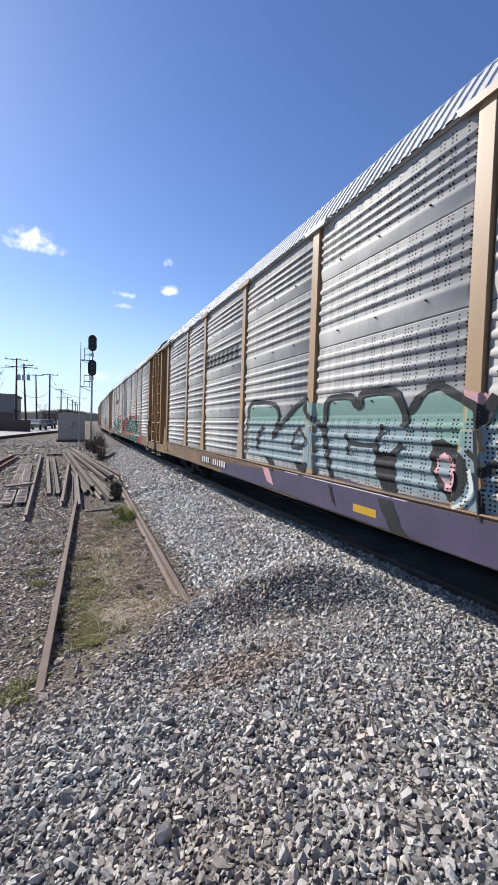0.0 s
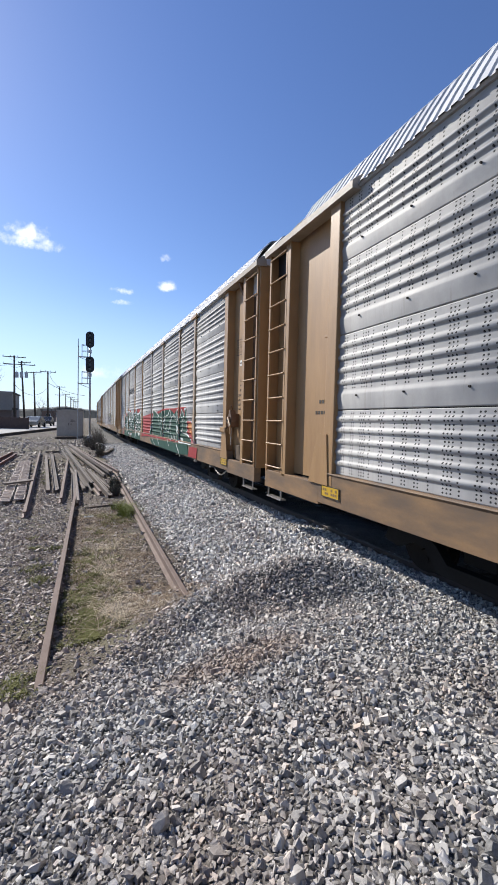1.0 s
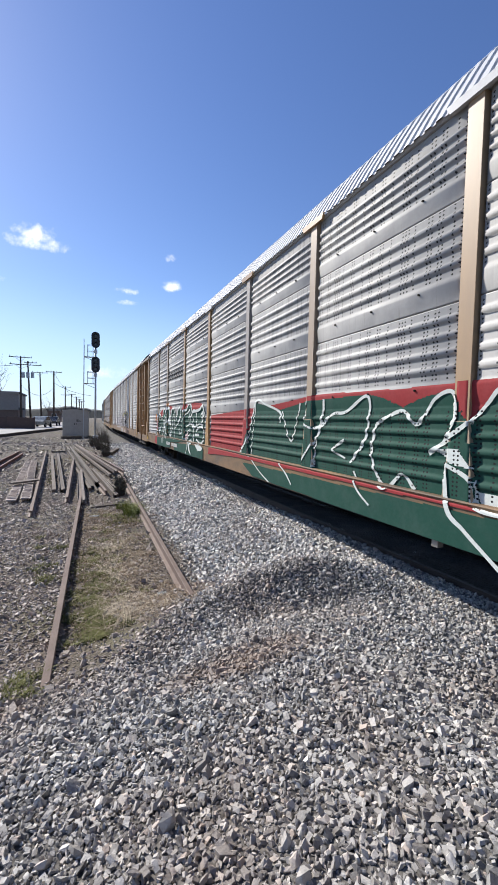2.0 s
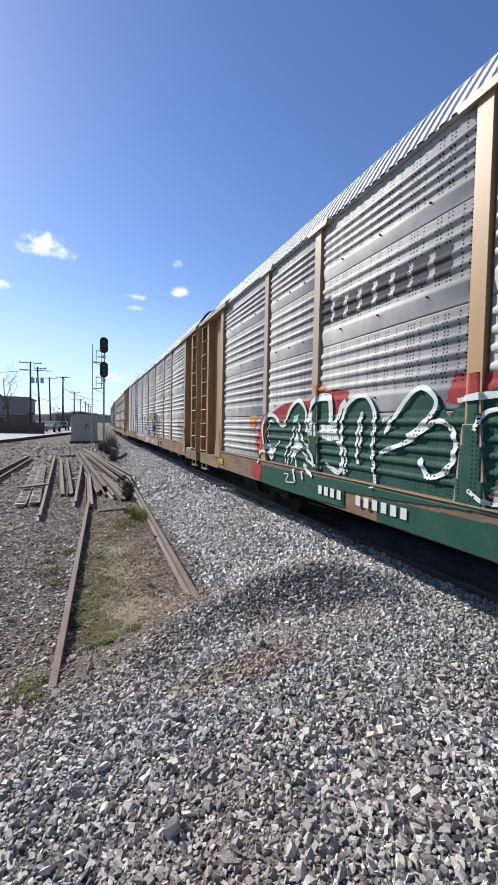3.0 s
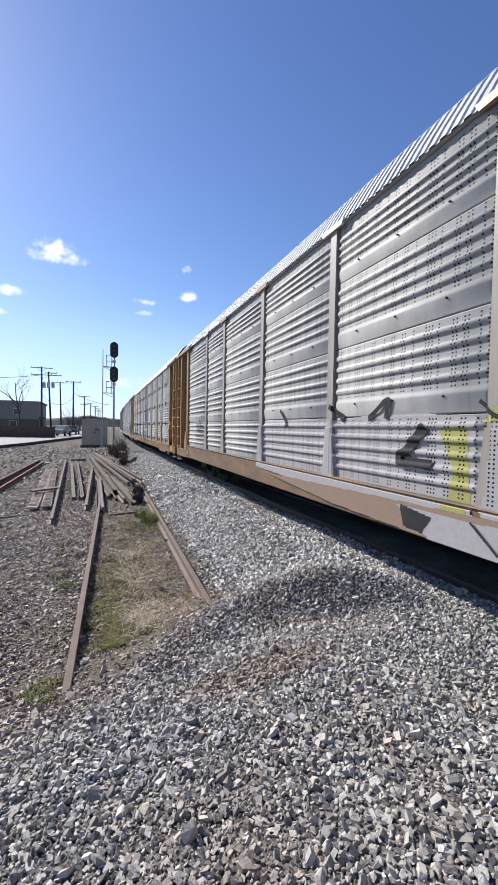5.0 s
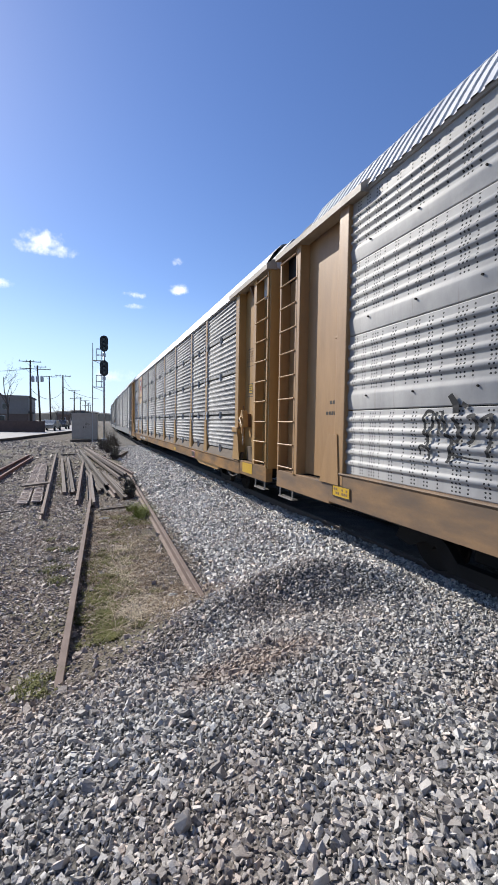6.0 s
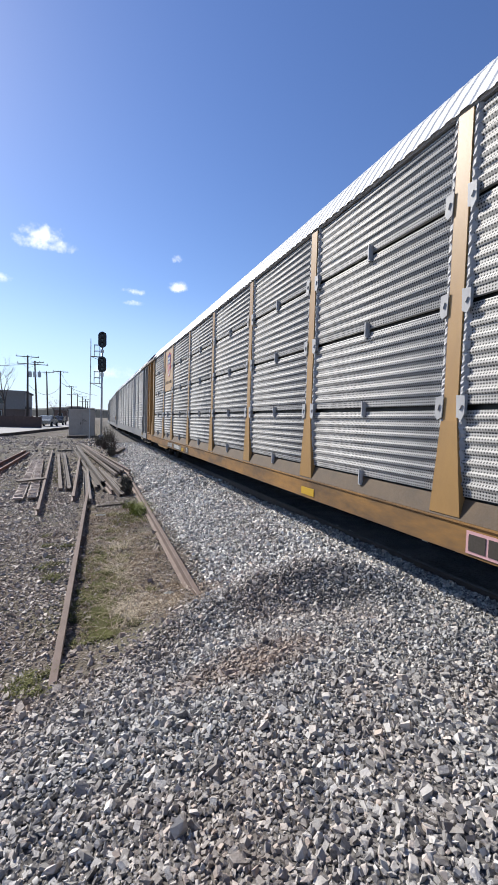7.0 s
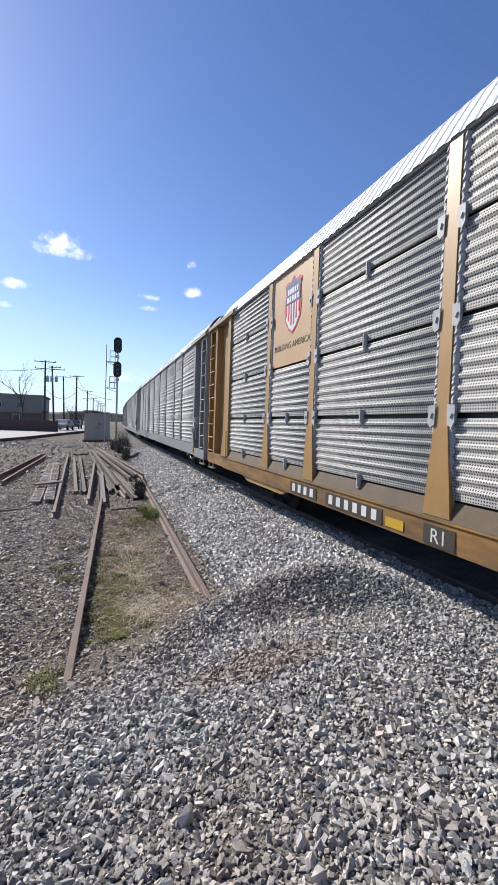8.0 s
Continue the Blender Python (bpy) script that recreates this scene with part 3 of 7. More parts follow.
def panel_mesh(skin, lo, hi, w, gap):
    """One corrugated side panel, its flanges folded in at the ends and edges."""
    bm = B()
    lo, hi = lo + gap / 2, hi - gap / 2
    zs = [lo] + [j * RASTER for j in range(int(lo / RASTER) + 1, int(hi / RASTER) + 1) if lo + 0.003 < j * RASTER < hi - 0.003] + [hi]
    ys = [0.0, 0.014, 0.04, w / 2, w - 0.04, w - 0.014, w]
    blend = [0.0, 0.15, 1, 1, 1, 0.15, 0.0]
    grid = []
    for z in zs:
        x = skin(z)
        grid.append([bm.verts.new((0.045 * (1 - b) + x * b, y, z)) for y, b in zip(ys, blend)])
    for a, b in zip(grid, grid[1:]):
        for i in range(len(ys) - 1):
            bm.faces.new((a[i + 1], a[i], b[i], b[i + 1]))
    # returned lips top and bottom
    for row, flip in ((grid[0], True), (grid[-1], False)):
        lip = [bm.verts.new((0.075, v.co.y, v.co.z)) for v in row]
        for i in range(len(ys) - 1):
            q = (row[i], row[i + 1], lip[i + 1], lip[i])
            bm.faces.new(q if flip else q[::-1])
    for f in bm.faces:
        f.smooth = True
    return bm


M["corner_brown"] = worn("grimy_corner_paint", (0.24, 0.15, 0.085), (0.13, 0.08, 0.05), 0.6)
# yellow wagon's end colour, darkened for the shade there as well as grime
M["end_shaded"] = worn("shaded_grimy_end_paint", (0.24, 0.13, 0.035), (0.11, 0.06, 0.02), 0.7)
M["apron"] = worn("grimy_brown_apron", (0.13, 0.085, 0.045), (0.06, 0.042, 0.028), 0.75)
M["fascia"] = worn("dirty_fascia", (0.40, 0.35, 0.29), (0.22, 0.18, 0.14), 0.6)
ROOF_LINE = [(-0.030, 5.005), (0.10, 5.23), (0.30, 5.54), (0.50, 5.75), (0.72, 5.82), (1.525, 5.88)]


def roof_mesh(pitch, amp):
    bm = B()
    line = ROOF_LINE + [(WID - x, z) for x, z in ROOF_LINE[-2::-1]]
    rows, y = [], 0.55
    while y < LEN - 0.75:
        for off, up in ((0.0, 0), (0.32, 0), (0.42, 1), (0.90, 1)):
            yy = min(y + off * pitch, LEN - 0.7)
            row = []
            for i, (x, z) in enumerate(line):
                a, b = line[max(i - 1, 0)], line[min(i + 1, len(line) - 1)]
                nrm = Vector((-(b[1] - a[1]), 0, b[0] - a[0])).normalized()
                p = Vector((x, yy, z)) + nrm * (amp * up)
                row.append(bm.verts.new(p))
            rows.append(row)
        y += pitch
    for a, b in zip(rows, rows[1:]):
        for i in range(len(line) - 1):
            bm.faces.new((a[i], a[i + 1], b[i + 1], b[i]))
    bmesh.ops.recalc_face_normals(bm, faces=bm.faces[:])
    return bm


def ladder_on(wagon, y0, y1, mat):
    """Corner ladder: two stiles and nine rungs standing clear of the sheet behind."""
    lad = part("ladder", box(B(), -0.035, 0.02, y0, y0 + 0.055, 0.98, 4.95, 0.006), mat, wagon)
    part("stile", box(B(), -0.035, 0.02, y1 - 0.055, y1, 0.98, 4.95, 0.006), mat, lad)
    rung = None
    for k in range(10):
        at = pose(0, 0, 1.08 + 0.42 * k)
        if rung is None:
            rung = part("rung", tube(B(), (-0.045, y0 + 0.03, 0), (-0.045, y1 - 0.03, 0), 0.014, seg=6), mat, lad, at=at)
        else:
            again(rung, lad, at)
    return lad


def truck_on(wagon, yc):
    t = part("truck", prism(B(), [(-1.30, 0.36), (-1.16, 0.60), (-0.70, 0.62), (-0.45, 0.46), (-0.3, 0.30), (0.3, 0.30), (0.45, 0.46), (0.70, 0.62), (1.16, 0.60), (1.30, 0.36), (1.05, 0.30), (0.80, 0.42), (0.62, 0.40), (0.42, 0.16), (-0.42, 0.16), (-0.62, 0.40), (-0.80, 0.42), (-1.05, 0.30)], 0.38, 0.50, "x"), M["steel_dark"], wagon, at=pose(0, yc, RAIL_Z - WAGON_Z))
    part("side_frame", prism(B(), [(-1.30, 0.36), (-1.16, 0.60), (1.16, 0.60), (1.30, 0.36), (0.42, 0.16), (-0.42, 0.16)], 2.55, 2.67, "x"), M["steel_dark"], t)
    part("bolster", box(B(), 0.5, 2.55, -0.2, 0.2, 0.34, 0.72, 0.03), M["steel_dark"], t)
    sets = []
    for dy in (-0.88, 0.88):
        bm = tube(B(), (-0.95, 0, 0), (0.95, 0, 0), 0.08, seg=10)
        for s in (-1, 1):
            tube(bm, (s * 0.70, 0, 0), (s * 0.83, 0, 0), 0.36, seg=24)
            tube(bm, (s * 0.68, 0, 0), (s * 0.70, 0, 0), 0.39, seg=24)
            for a in range(3):
                q = math.tau * a / 3
                tube(bm, (s * 0.835, 0.2 * math.cos(q), 0.2 * math.sin(q)), (s * 0.845, 0.2 * math.cos(q), 0.2 * math.sin(q)), 0.04, seg=6)
        sets.append(part("wheelset", bm, M["wheel"], t, at=pose(1.5, dy, 0.36)))
    return sets


def end_section(wagon, lead, mat, kind):
    """Side sheets, post, door and ladder of one end. lead: the end at y = 0, else mirrored."""
    def Y(a, b):
        if lead:
            return a, b
        return tuple(LEN - v + (TAIL if v < 1.2 else 0.0) for v in (b, a))
    y0, y1 = Y(1.72, 1.95)
    part("end_post", box(B(), -0.04, 0.20, y0, y1, 1.0, 4.98, 0.012), mat, wagon)
    y0, y1 = Y(0.75, 1.72)
    part("end_sheet", box(B(), 0.14 if lead else 0.15, 0.22, y0, y1, 1.02, 5.0, 0.008), mat, wagon, "faded tan painted steel end sheet")
    y0, y1 = Y(0.68, 0.80)
    part("corner_post", box(B(), -0.03, 0.24, y0, y1, 0.95, 5.0, 0.012), mat, wagon)
    y0, y1 = Y(0.06, 0.70)
    part("corner_sheet", box(B(), 0.17, 0.23, y0, y1, 0.95, 5.0), M["corner_brown"] if kind == "a" and lead else mat, wagon)
    part("corner_flange", box(B(), -0.005, 0.235, *Y(-0.03, 0.015), 0.96, 5.0, 0.006), mat, wagon)
    y0, y1 = Y(0.02, 0.70)
    ladder_on(wagon, y0, y1, mat)
    # fascia beam under the roof, and the step under the sill
    y0, y1 = Y(-0.06, 2.30)
    part("fascia", prism(B(), [(-0.11, 4.95), (-0.11, 5.05), (0.04, 5.16), (0.10, 5.11), (0.12, 4.965)], y0, y1), M["fascia"], wagon)
    y0, y1 = Y(0.12, 0.62)
    step = tube(B(), (0.0, y0, 0.82), (0.0, y0, 0.52), 0.016, seg=6)
    tube(step, (0.0, y1, 0.82), (0.0, y1, 0.52), 0.016, seg=6)
    box(step, -0.03, 0.09, y0 - 0.02, y1 + 0.02, 0.50, 0.525)
    part("sill_step", step, M["chain"], wagon)
    ye = 0.03 if lead else LEN - 0.03 + TAIL
    s = -1 if lead else 1
    part("end_door", box(B(), 0.24, WID - 0.24, min(ye, ye - s * 0.05), max(ye, ye - s * 0.05), 0.95, 4.55, 0.01), M["corner_brown"] if kind == "a" else M["end_shaded"], wagon)
    part("end_gable", prism(B(), [(0.135, 4.55), (WID - 0.135, 4.55), (WID - 0.135, 5.0), (WID - 0.02, 5.1), (WID - 0.5, 5.66), (WID / 2, 5.78), (0.5, 5.66), (0.02, 5.1), (0.135, 5.0)], min(ye, ye - s * 0.6), max(ye, ye - s * 0.6)), M["gable_white"] if lead else M["black"], wagon)
    if lead:
        part("knee_plate", prism(B(), [(-0.045, 4.985), (-0.02, 4.92), (0.13, 4.62), (0.14, 4.985)], *Y(1.05, 1.13)), M["brown"], wagon)
        part("kick_plate", box(B(), 0.10, 0.135, *Y(0.82, 1.42), 1.01, 1.34, 0.006), M["apron"], wagon)
    part("end_sill", box(B(), -0.03, 0.12, *Y(0.0, 1.6), 0.68, 1.0, 0.01), M["sill"] if kind == "a" else M["sill_yellow"], wagon)
    if lead:
        if kind == "b":
            part("black_band", box(B(), 0.28, WID - 0.28, ye - 0.045, ye - 0.03, 4.40, 4.62), M["black"], wagon)
        for z in (3.45, 1.9) if kind == "b" else (4.2, 2.2):
            part("latch", box(B(), 0.45, 0.85, ye - 0.07, ye - 0.03, z, z + 0.14, 0.01), M["steel_dark"], wagon)
    # coupler
    yc0, yc1 = (-0.40, 0.8) if lead else (LEN - 0.8, LEN + 0.40)
    part("coupler", box(B(), 1.40, 1.65, yc0, yc1, 0.62, 0.92, 0.05), M["steel_dark"], wagon)


def foot_plate_on(wagon, mat):
    part("foot_plate", prism(B(), [(1.56, 1.0), (1.72, 1.74), (1.95, 1.74), (2.04, 1.0)], -0.058, -0.041, "x"), mat, wagon)
    part("foot_plate", prism(B(), [(25.98, 1.0), (26.04, 1.74), (26.28, 1.74), (26.50, 1.0)], -0.058, -0.041, "x"), mat, wagon)


def handbrake_on(wagon, mat, low):
    """Brake housing, lever, rod and chain at the leading end; low: how far it is set down."""
    dark = M["brown"] if mat is M["tan"] else mat
    at = pose(0, 0, -low)
    bm = prism(B(), [(1.30, 1.92), (1.27, 2.06), (1.30, 2.20), (1.36, 2.32), (1.41, 2.33), (1.47, 2.20), (1.51, 2.06), (1.49, 1.92)], -0.075, 0.06, "x")
    bmesh.ops.bevel(bm, geom=bm.edges[:], offset=0.018, segments=2, affect="EDGES", profile=0.6)
    hb = part("hand_brake", bm, dark, wagon, "weathered hand brake housing", at=at)
    part("drum", tube(B(), (-0.115, 1.39, 2.09), (-0.075, 1.39, 2.09), 0.085, seg=18), dark, hb)
    part("hub", tube(B(), (-0.135, 1.39, 2.09), (-0.115, 1.39, 2.09), 0.035, seg=10), M["steel_dark"], hb)
    lever = tube(B(), (-0.12, 1.36, 2.14), (-0.14, 1.16, 1.96), 0.022, seg=6)
    tube(lever, (-0.14, 1.16, 1.96), (-0.14, 1.14, 1.78), 0.018, seg=6)
    part("lever", lever, mat, hb)
    arm = tube(B(), (0.0, 1.46, 2.06), (-0.05, 1.66, 1.88), 0.018, seg=6)
    tube(arm, (0.0, 1.38, 2.30), (-0.05, 1.33, 2.42), 0.014, seg=6)
    box(arm, 0.05, 0.14, 1.32, 1.48, 1.94, 2.24, 0.01)
    part("mount", arm, M["brown"], hb)
    links = B()
    for k in range(8):
        wide = 0.020 if k % 2 else 0.008
        for e in (-1, 1):
            box(links, -0.035, -0.02, 1.385 + e * wide - 0.005, 1.385 + e * wide + 0.005, 1.50 + 0.052 * k, 1.55 + 0.052 * k)
    part("chain", links, M["chain"], hb)
    part("bracket", box(B(), -0.10, 0.10, 1.64, 2.00, 1.80, 1.92, 0.012), mat, wagon, at=at)
    loop = B()
    pts = [Vector((0.05, 2.9 - 1.1 * k / 14, 0.71 - 0.18 * math.sin(math.pi * k / 14))) for k in range(15)]
    for k, (p, q) in enumerate(zip(pts, pts[1:])):
        tube(loop, p, q, 0.020 if k % 2 else 0.012, seg=5)
    part("slack_chain", loop, M["chain"], wagon, "slack bright steel chain")


def brake_lever_on(wagon):
    """A pair of slanting dark rods at the foot of the end sheet, in place of the brake housing."""
    rods = tube(B(), (0.10, 1.26, 1.05), (0.10, 1.10, 1.60), 0.014, seg=6)
    tube(rods, (0.10, 1.18, 1.05), (0.10, 1.02, 1.60), 0.014, seg=6)
    box(rods, 0.07, 0.13, 0.96, 1.20, 1.58, 1.63, 0.008)
    part("brake_lever", rods, M["steel_dark"], wagon)
    part("ledge", box(B(), -0.02, 0.13, 0.80, 1.62, 1.005, 1.05, 0.01), M["fascia"], wagon)


def flange_mesh():
    """A flat lapping plate with a pointed foot and a bent lip, at the end of a panel seam."""
    bm = prism(B(), [(-0.055, 0.12), (0.045, 0.11), (0.050, -0.07), (0.015, -0.13), (-0.045, -0.10)], -0.034, -0.027, "x")
    prism(bm, [(-0.02, 0.03), (0.025, 0.02), (0.0, -0.03)], -0.048, -0.034, "x")
    return bm


def crumpled_edge_mesh():
    """The beaten edge of the sheets, a wavy strip as high as the wall."""
    bm = B()
    rnd = random.Random(31)
    prev = None
    for j in range(110):
        z = SEAMS[0] + 0.02 + (SEAMS[-1] - SEAMS[0] - 0.04) * j / 109
        wave = math.sin(j * 2.1)
        row = [bm.verts.new((x + rnd.uniform(-0.004, 0.004), y, z)) for x, y in ((0.03, -0.045), (-0.006 - 0.012 * wave, -0.02 + rnd.uniform(-0.006, 0.006)), (-0.004 + 0.010 * wave, 0.018 + 0.012 * wave), (0.035, 0.04))]
        if prev:
            for i in range(3):
                bm.faces.new((prev[i + 1], prev[i], row[i], row[i + 1]))
        prev = row
    return bm


def wagon_shell(kind):
    """One autorack without its markings."""
    mat = M["tan"] if kind == "a" else M["yellow"]
    skin = skin_a if kind == "a" else skin_b
    zinc = M["zinc_clusters"] if kind == "a" else M["zinc_grid"]
    gap = 0.014 if kind == "a" else 0.055
    w = new("autorack_wagon")
    # added black backing that stands for shade in the sheet gaps; far side, floor
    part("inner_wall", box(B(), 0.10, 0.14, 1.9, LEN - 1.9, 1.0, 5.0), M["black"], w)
    far = B()
    prev = None
    for k in range(64):
        z = 1.18 + 3.82 * k / 63
        x = WID - 0.04 + 0.03 * math.sin(k * 1.3)
        row = [far.verts.new((x, 0.3, z)), far.verts.new((x, LEN - 0.3, z))]
        if prev:
            far.faces.new((prev[0], prev[1], row[1], row[0]))
        prev = row
    part("far_side", far, M["zinc_plain"], w)
    part("deck", box(B(), 0.05, WID - 0.05, 0.1, LEN - 0.1, 0.90, 1.0), M["steel_dark"], w)
    part("centre_sill", box(B(), 1.2, 1.85, 0.5, LEN - 0.5, 0.50, 0.90, 0.02), M["steel_dark"], w)
    roof = part("roof", roof_mesh(0.155 if kind == "a" else 0.19, 0.019 if kind == "a" else 0.011), M["roof_zinc"] if kind == "a" else M["roof_white"], w)
    part("eave_rail", prism(B(), [(0.0, 4.99), (-0.02, 5.02), (0.02, 5.05), (0.10, 4.99)], 0.1, LEN - 0.1), M["zinc_plain"], w)
    # side sill with a lit top flange
    if kind == "a":
        sill = part("side_sill", prism(B(), [(-0.055, 1.17), (-0.05, 1.185), (0.12, 1.185), (0.12, 0.72), (-0.03, 0.72), (-0.035, 1.14)], 1.6, LEN - 1.6), M["sill"], w)
    else:
        sill = part("side_sill", prism(B(), [(-0.06, 0.955), (-0.06, 0.97), (0.10, 0.97), (0.10, 0.66), (-0.035, 0.66), (-0.04, 0.935)], 1.6, LEN - 1.6), M["sill_yellow"], w)
        part("apron", prism(B(), [(0.05, 1.18), (0.09, 1.18), (0.03, 0.973), (-0.03, 0.973)], 1.6, LEN - 1.6), M["apron"], w)
        part("sill_skirt", prism(B(), [(3.2, 0.67), (6.0, 0.67), (5.6, 0.55), (3.6, 0.55)], 0.0, 0.06, "x"), mat, w)
        part("sill_skirt", prism(B(), [(LEN - 6.0, 0.67), (LEN - 3.2, 0.67), (LEN - 3.6, 0.55), (LEN - 5.6, 0.55)], 0.0, 0.06, "x"), mat, w)
    # posts, widening to a gusset at the foot
    post = None
    for y in POSTS:
        at = pose(0, y, 0)
        if post is None:
            bm = prism(B(), [(-0.085, 1.95), (-0.085, 4.98), (0.085, 4.98), (0.085, 1.95)], -0.016, 0.09, "x")
            post = part("post", bm, M["post"] if kind == "a" else M["post_yellow"], w, at=at)
            gus = part("gusset", prism(B(), [(-0.19, 1.0), (-0.10, 1.95), (0.10, 1.95), (0.19, 1.0)], -0.03, 0.05, "x"), M["post"] if kind == "a" else mat, post)
        else:
            p2 = again(post, w, at)
            g2 = again(gus, p2, pose(0, 0, 0))
            # posts farther back get the colour paled for glare
            if kind == "a" and y > 12:
                for o in (p2, g2):
                    o.material_slots[0].link = "OBJECT"
                    o.material_slots[0].material = M["post_glare"]
    # panels, four to a bay
    made = {}
    clip = None
    for a, b in zip(EDGES, EDGES[1:]):
        a2, b2 = a + (0.105 if a > 2 else 0.012), b - (0.105 if b < 26 else 0.012)
        wide = round(b2 - a2, 2)
        for i in range(4):
            if kind == "b" and i > 1 and abs(a - 21.10) < 0.01:
                continue
            at = pose(0, a2, 0)
            if (wide, i) not in made:
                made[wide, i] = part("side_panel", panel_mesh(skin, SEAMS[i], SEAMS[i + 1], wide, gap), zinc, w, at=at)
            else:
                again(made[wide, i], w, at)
            if kind == "b":
                for yc in ((a2 + b2) / 2,):
                    atc = pose(0, yc, SEAMS[i] + 0.01)
                    if clip is None:
                        bm = box(B(), -0.016, 0.03, -0.026, 0.026, -0.11, 0.09, 0.006)
                        box(bm, -0.028, -0.016, -0.010, 0.010, -0.08, 0.105)
                        clip = part("panel_clip", bm, M["zinc_plain"], w, at=atc)
                    else:
                        again(clip, w, atc)
            elif i:
                for fy in (0.2, 0.5, 0.8):
                    atc = pose(0, a2 + fy * wide, SEAMS[i] + 0.06)
                    if clip is None:
                        clip = part("bolt_head", tube(B(), (-0.005, 0, 0), (0.03, 0, 0), 0.012, seg=6), M["steel_dark"], w, at=atc)
                    again(clip, w, pose(0, a2 + fy * wide, SEAMS[i] + 0.19))
    if kind == "b":
        # lapping plates and beaten sheet edges beside the posts
        fl = edge = None
        for k, y in enumerate(POSTS):
            for s in (-1, 1):
                low = pose(0, y + s * 0.115, 0)
                if edge is None:
                    edge = part("sheet_edge", crumpled_edge_mesh(), M["zinc_plain"], w, at=low)
                else:
                    again(edge, w, low)
                for i in range(1, 4):
                    at = pose(0, y + s * 0.135, SEAMS[i]) @ Matrix.Scale(s, 4, (0, 1, 0))
                    if fl is None:
                        fl = part("corner_flange", flange_mesh(), M["zinc_plain"], w, at=at)
                    else:
                        again(fl, w, at)
    else:
        # brackets that lap from the eave over the posts
        for k, y in enumerate(POSTS):
            part("eave_bracket", prism(B(), [(y - 0.32, 5.05), (y - 0.27, 4.965), (y + 0.27, 4.965), (y + 0.32, 5.05)], -0.055, -0.012, "x"), M["roof_zinc"] if k % 3 == 1 else M["post"], w)
    end_section(w, True, mat, kind)
    end_section(w, False, mat, kind)
    foot_plate_on(w, mat)
    # brake rod under the sill
    rod = tube(B(), (0.05, 2.9, 0.71), (0.05, 9.6, 0.71), 0.012, seg=5)
    for y in (3.0, 4.6, 7.0):
        box(rod, -0.01, 0.07, y - 0.04, y + 0.04, 0.64, 0.76)
    part("brake_rod", rod, M["chain"], w)
    return w


A_LABEL = "galvanised corrugated autorack wagon with tan posts and sills"
B_LABEL = "yellow autorack wagon with finely perforated grey panels and white roof"
shell_a = tagged(wagon_shell("a"), A_LABEL, "train wagon", "autorack train")
shell_b = tagged(wagon_shell("b"), B_LABEL, "train wagon", "autorack train")



# ---------------------------------------------------------------- markings and graffiti on the wagons
def surface_x(kind, y, z):
    """x of whatever lies outermost on a wagon's side."""
    if z < 1.145:
        return -0.045 if kind == "a" else -0.05
    for p in POSTS:
        if abs(y - p) < 0.085 and z > 1.95:
            return -0.016
        if z <= 1.95 and abs(y - p) < 0.19 - 0.09 * (z - 1.0) / 0.95:
            return -0.030
    return (skin_a if kind == "a" else skin_b)(z)


def spans(poly, z):
    """Sorted crossings of a closed outline with the level z."""
    hits = []
    for (a, b), (c, d) in zip(poly, poly[1:] + poly[:1]):
        if (b > z) != (d > z):
            hits.append((c - a) * (z - b) / (d - b) + a)
    hits.sort()
    return list(zip(hits[::2], hits[1::2]))


def paint_fill(wagon, kind, mat, poly, off, cell=0.03, name="spray_paint", soft=0.05):
    """A sprayed field that follows the ribs, with a slightly ragged edge."""
    zs = [p[1] for p in poly]
    vs, fs, seen = [], [], {}

    def vert(i, j):
        if (i, j) not in seen:
            y, z = i * cell, j * RASTER
            seen[i, j] = len(vs)
            vs.append((surface_x(kind, y, z) - off, y, z))
        return seen[i, j]
    for j in range(int(min(zs) / RASTER), int(max(zs) / RASTER) + 1):
        z = (j + 0.5) * RASTER
        for y0, y1 in spans(poly, z + soft * noise.noise((y_mid(poly) * 3, z * 7, off * 900))):
            y0 += soft * noise.noise((y0 * 2, z * 9, off * 700))
            y1 += soft * noise.noise((y1 * 2, z * 9, off * 500))
            for i in range(round(y0 / cell), round(y1 / cell)):
                fs.append((vert(i + 1, j), vert(i, j), vert(i, j + 1), vert(i + 1, j + 1)))
    me = bpy.data.meshes.new(name)
    me.from_pydata(vs, [], fs)
    me.materials.append(M[mat])
    me.polygons.foreach_set("use_smooth", [True] * len(fs))
    ob = new(name, me)
    ob.parent = wagon
    return ob


def y_mid(poly):
    return sum(p[0] for p in poly) / len(poly)


def smooth_line(pts, step=0.0125):
    out = []
    P = [Vector((a, b)) for a, b in pts]
    P = [P[0] * 2 - P[1]] + P + [P[-1] * 2 - P[-2]]
    for a, b, c, d in zip(P, P[1:], P[2:], P[3:]):
        n = max(2, int((c - b).length / step))
        for k in range(n):
            t = k / n
            out.append(0.5 * (2 * b + (c - a) * t + (2 * a - 5 * b + 4 * c - d) * t * t + (3 * b - a - 3 * c + d) * t * t * t))
    out.append(P[-2])
    return out


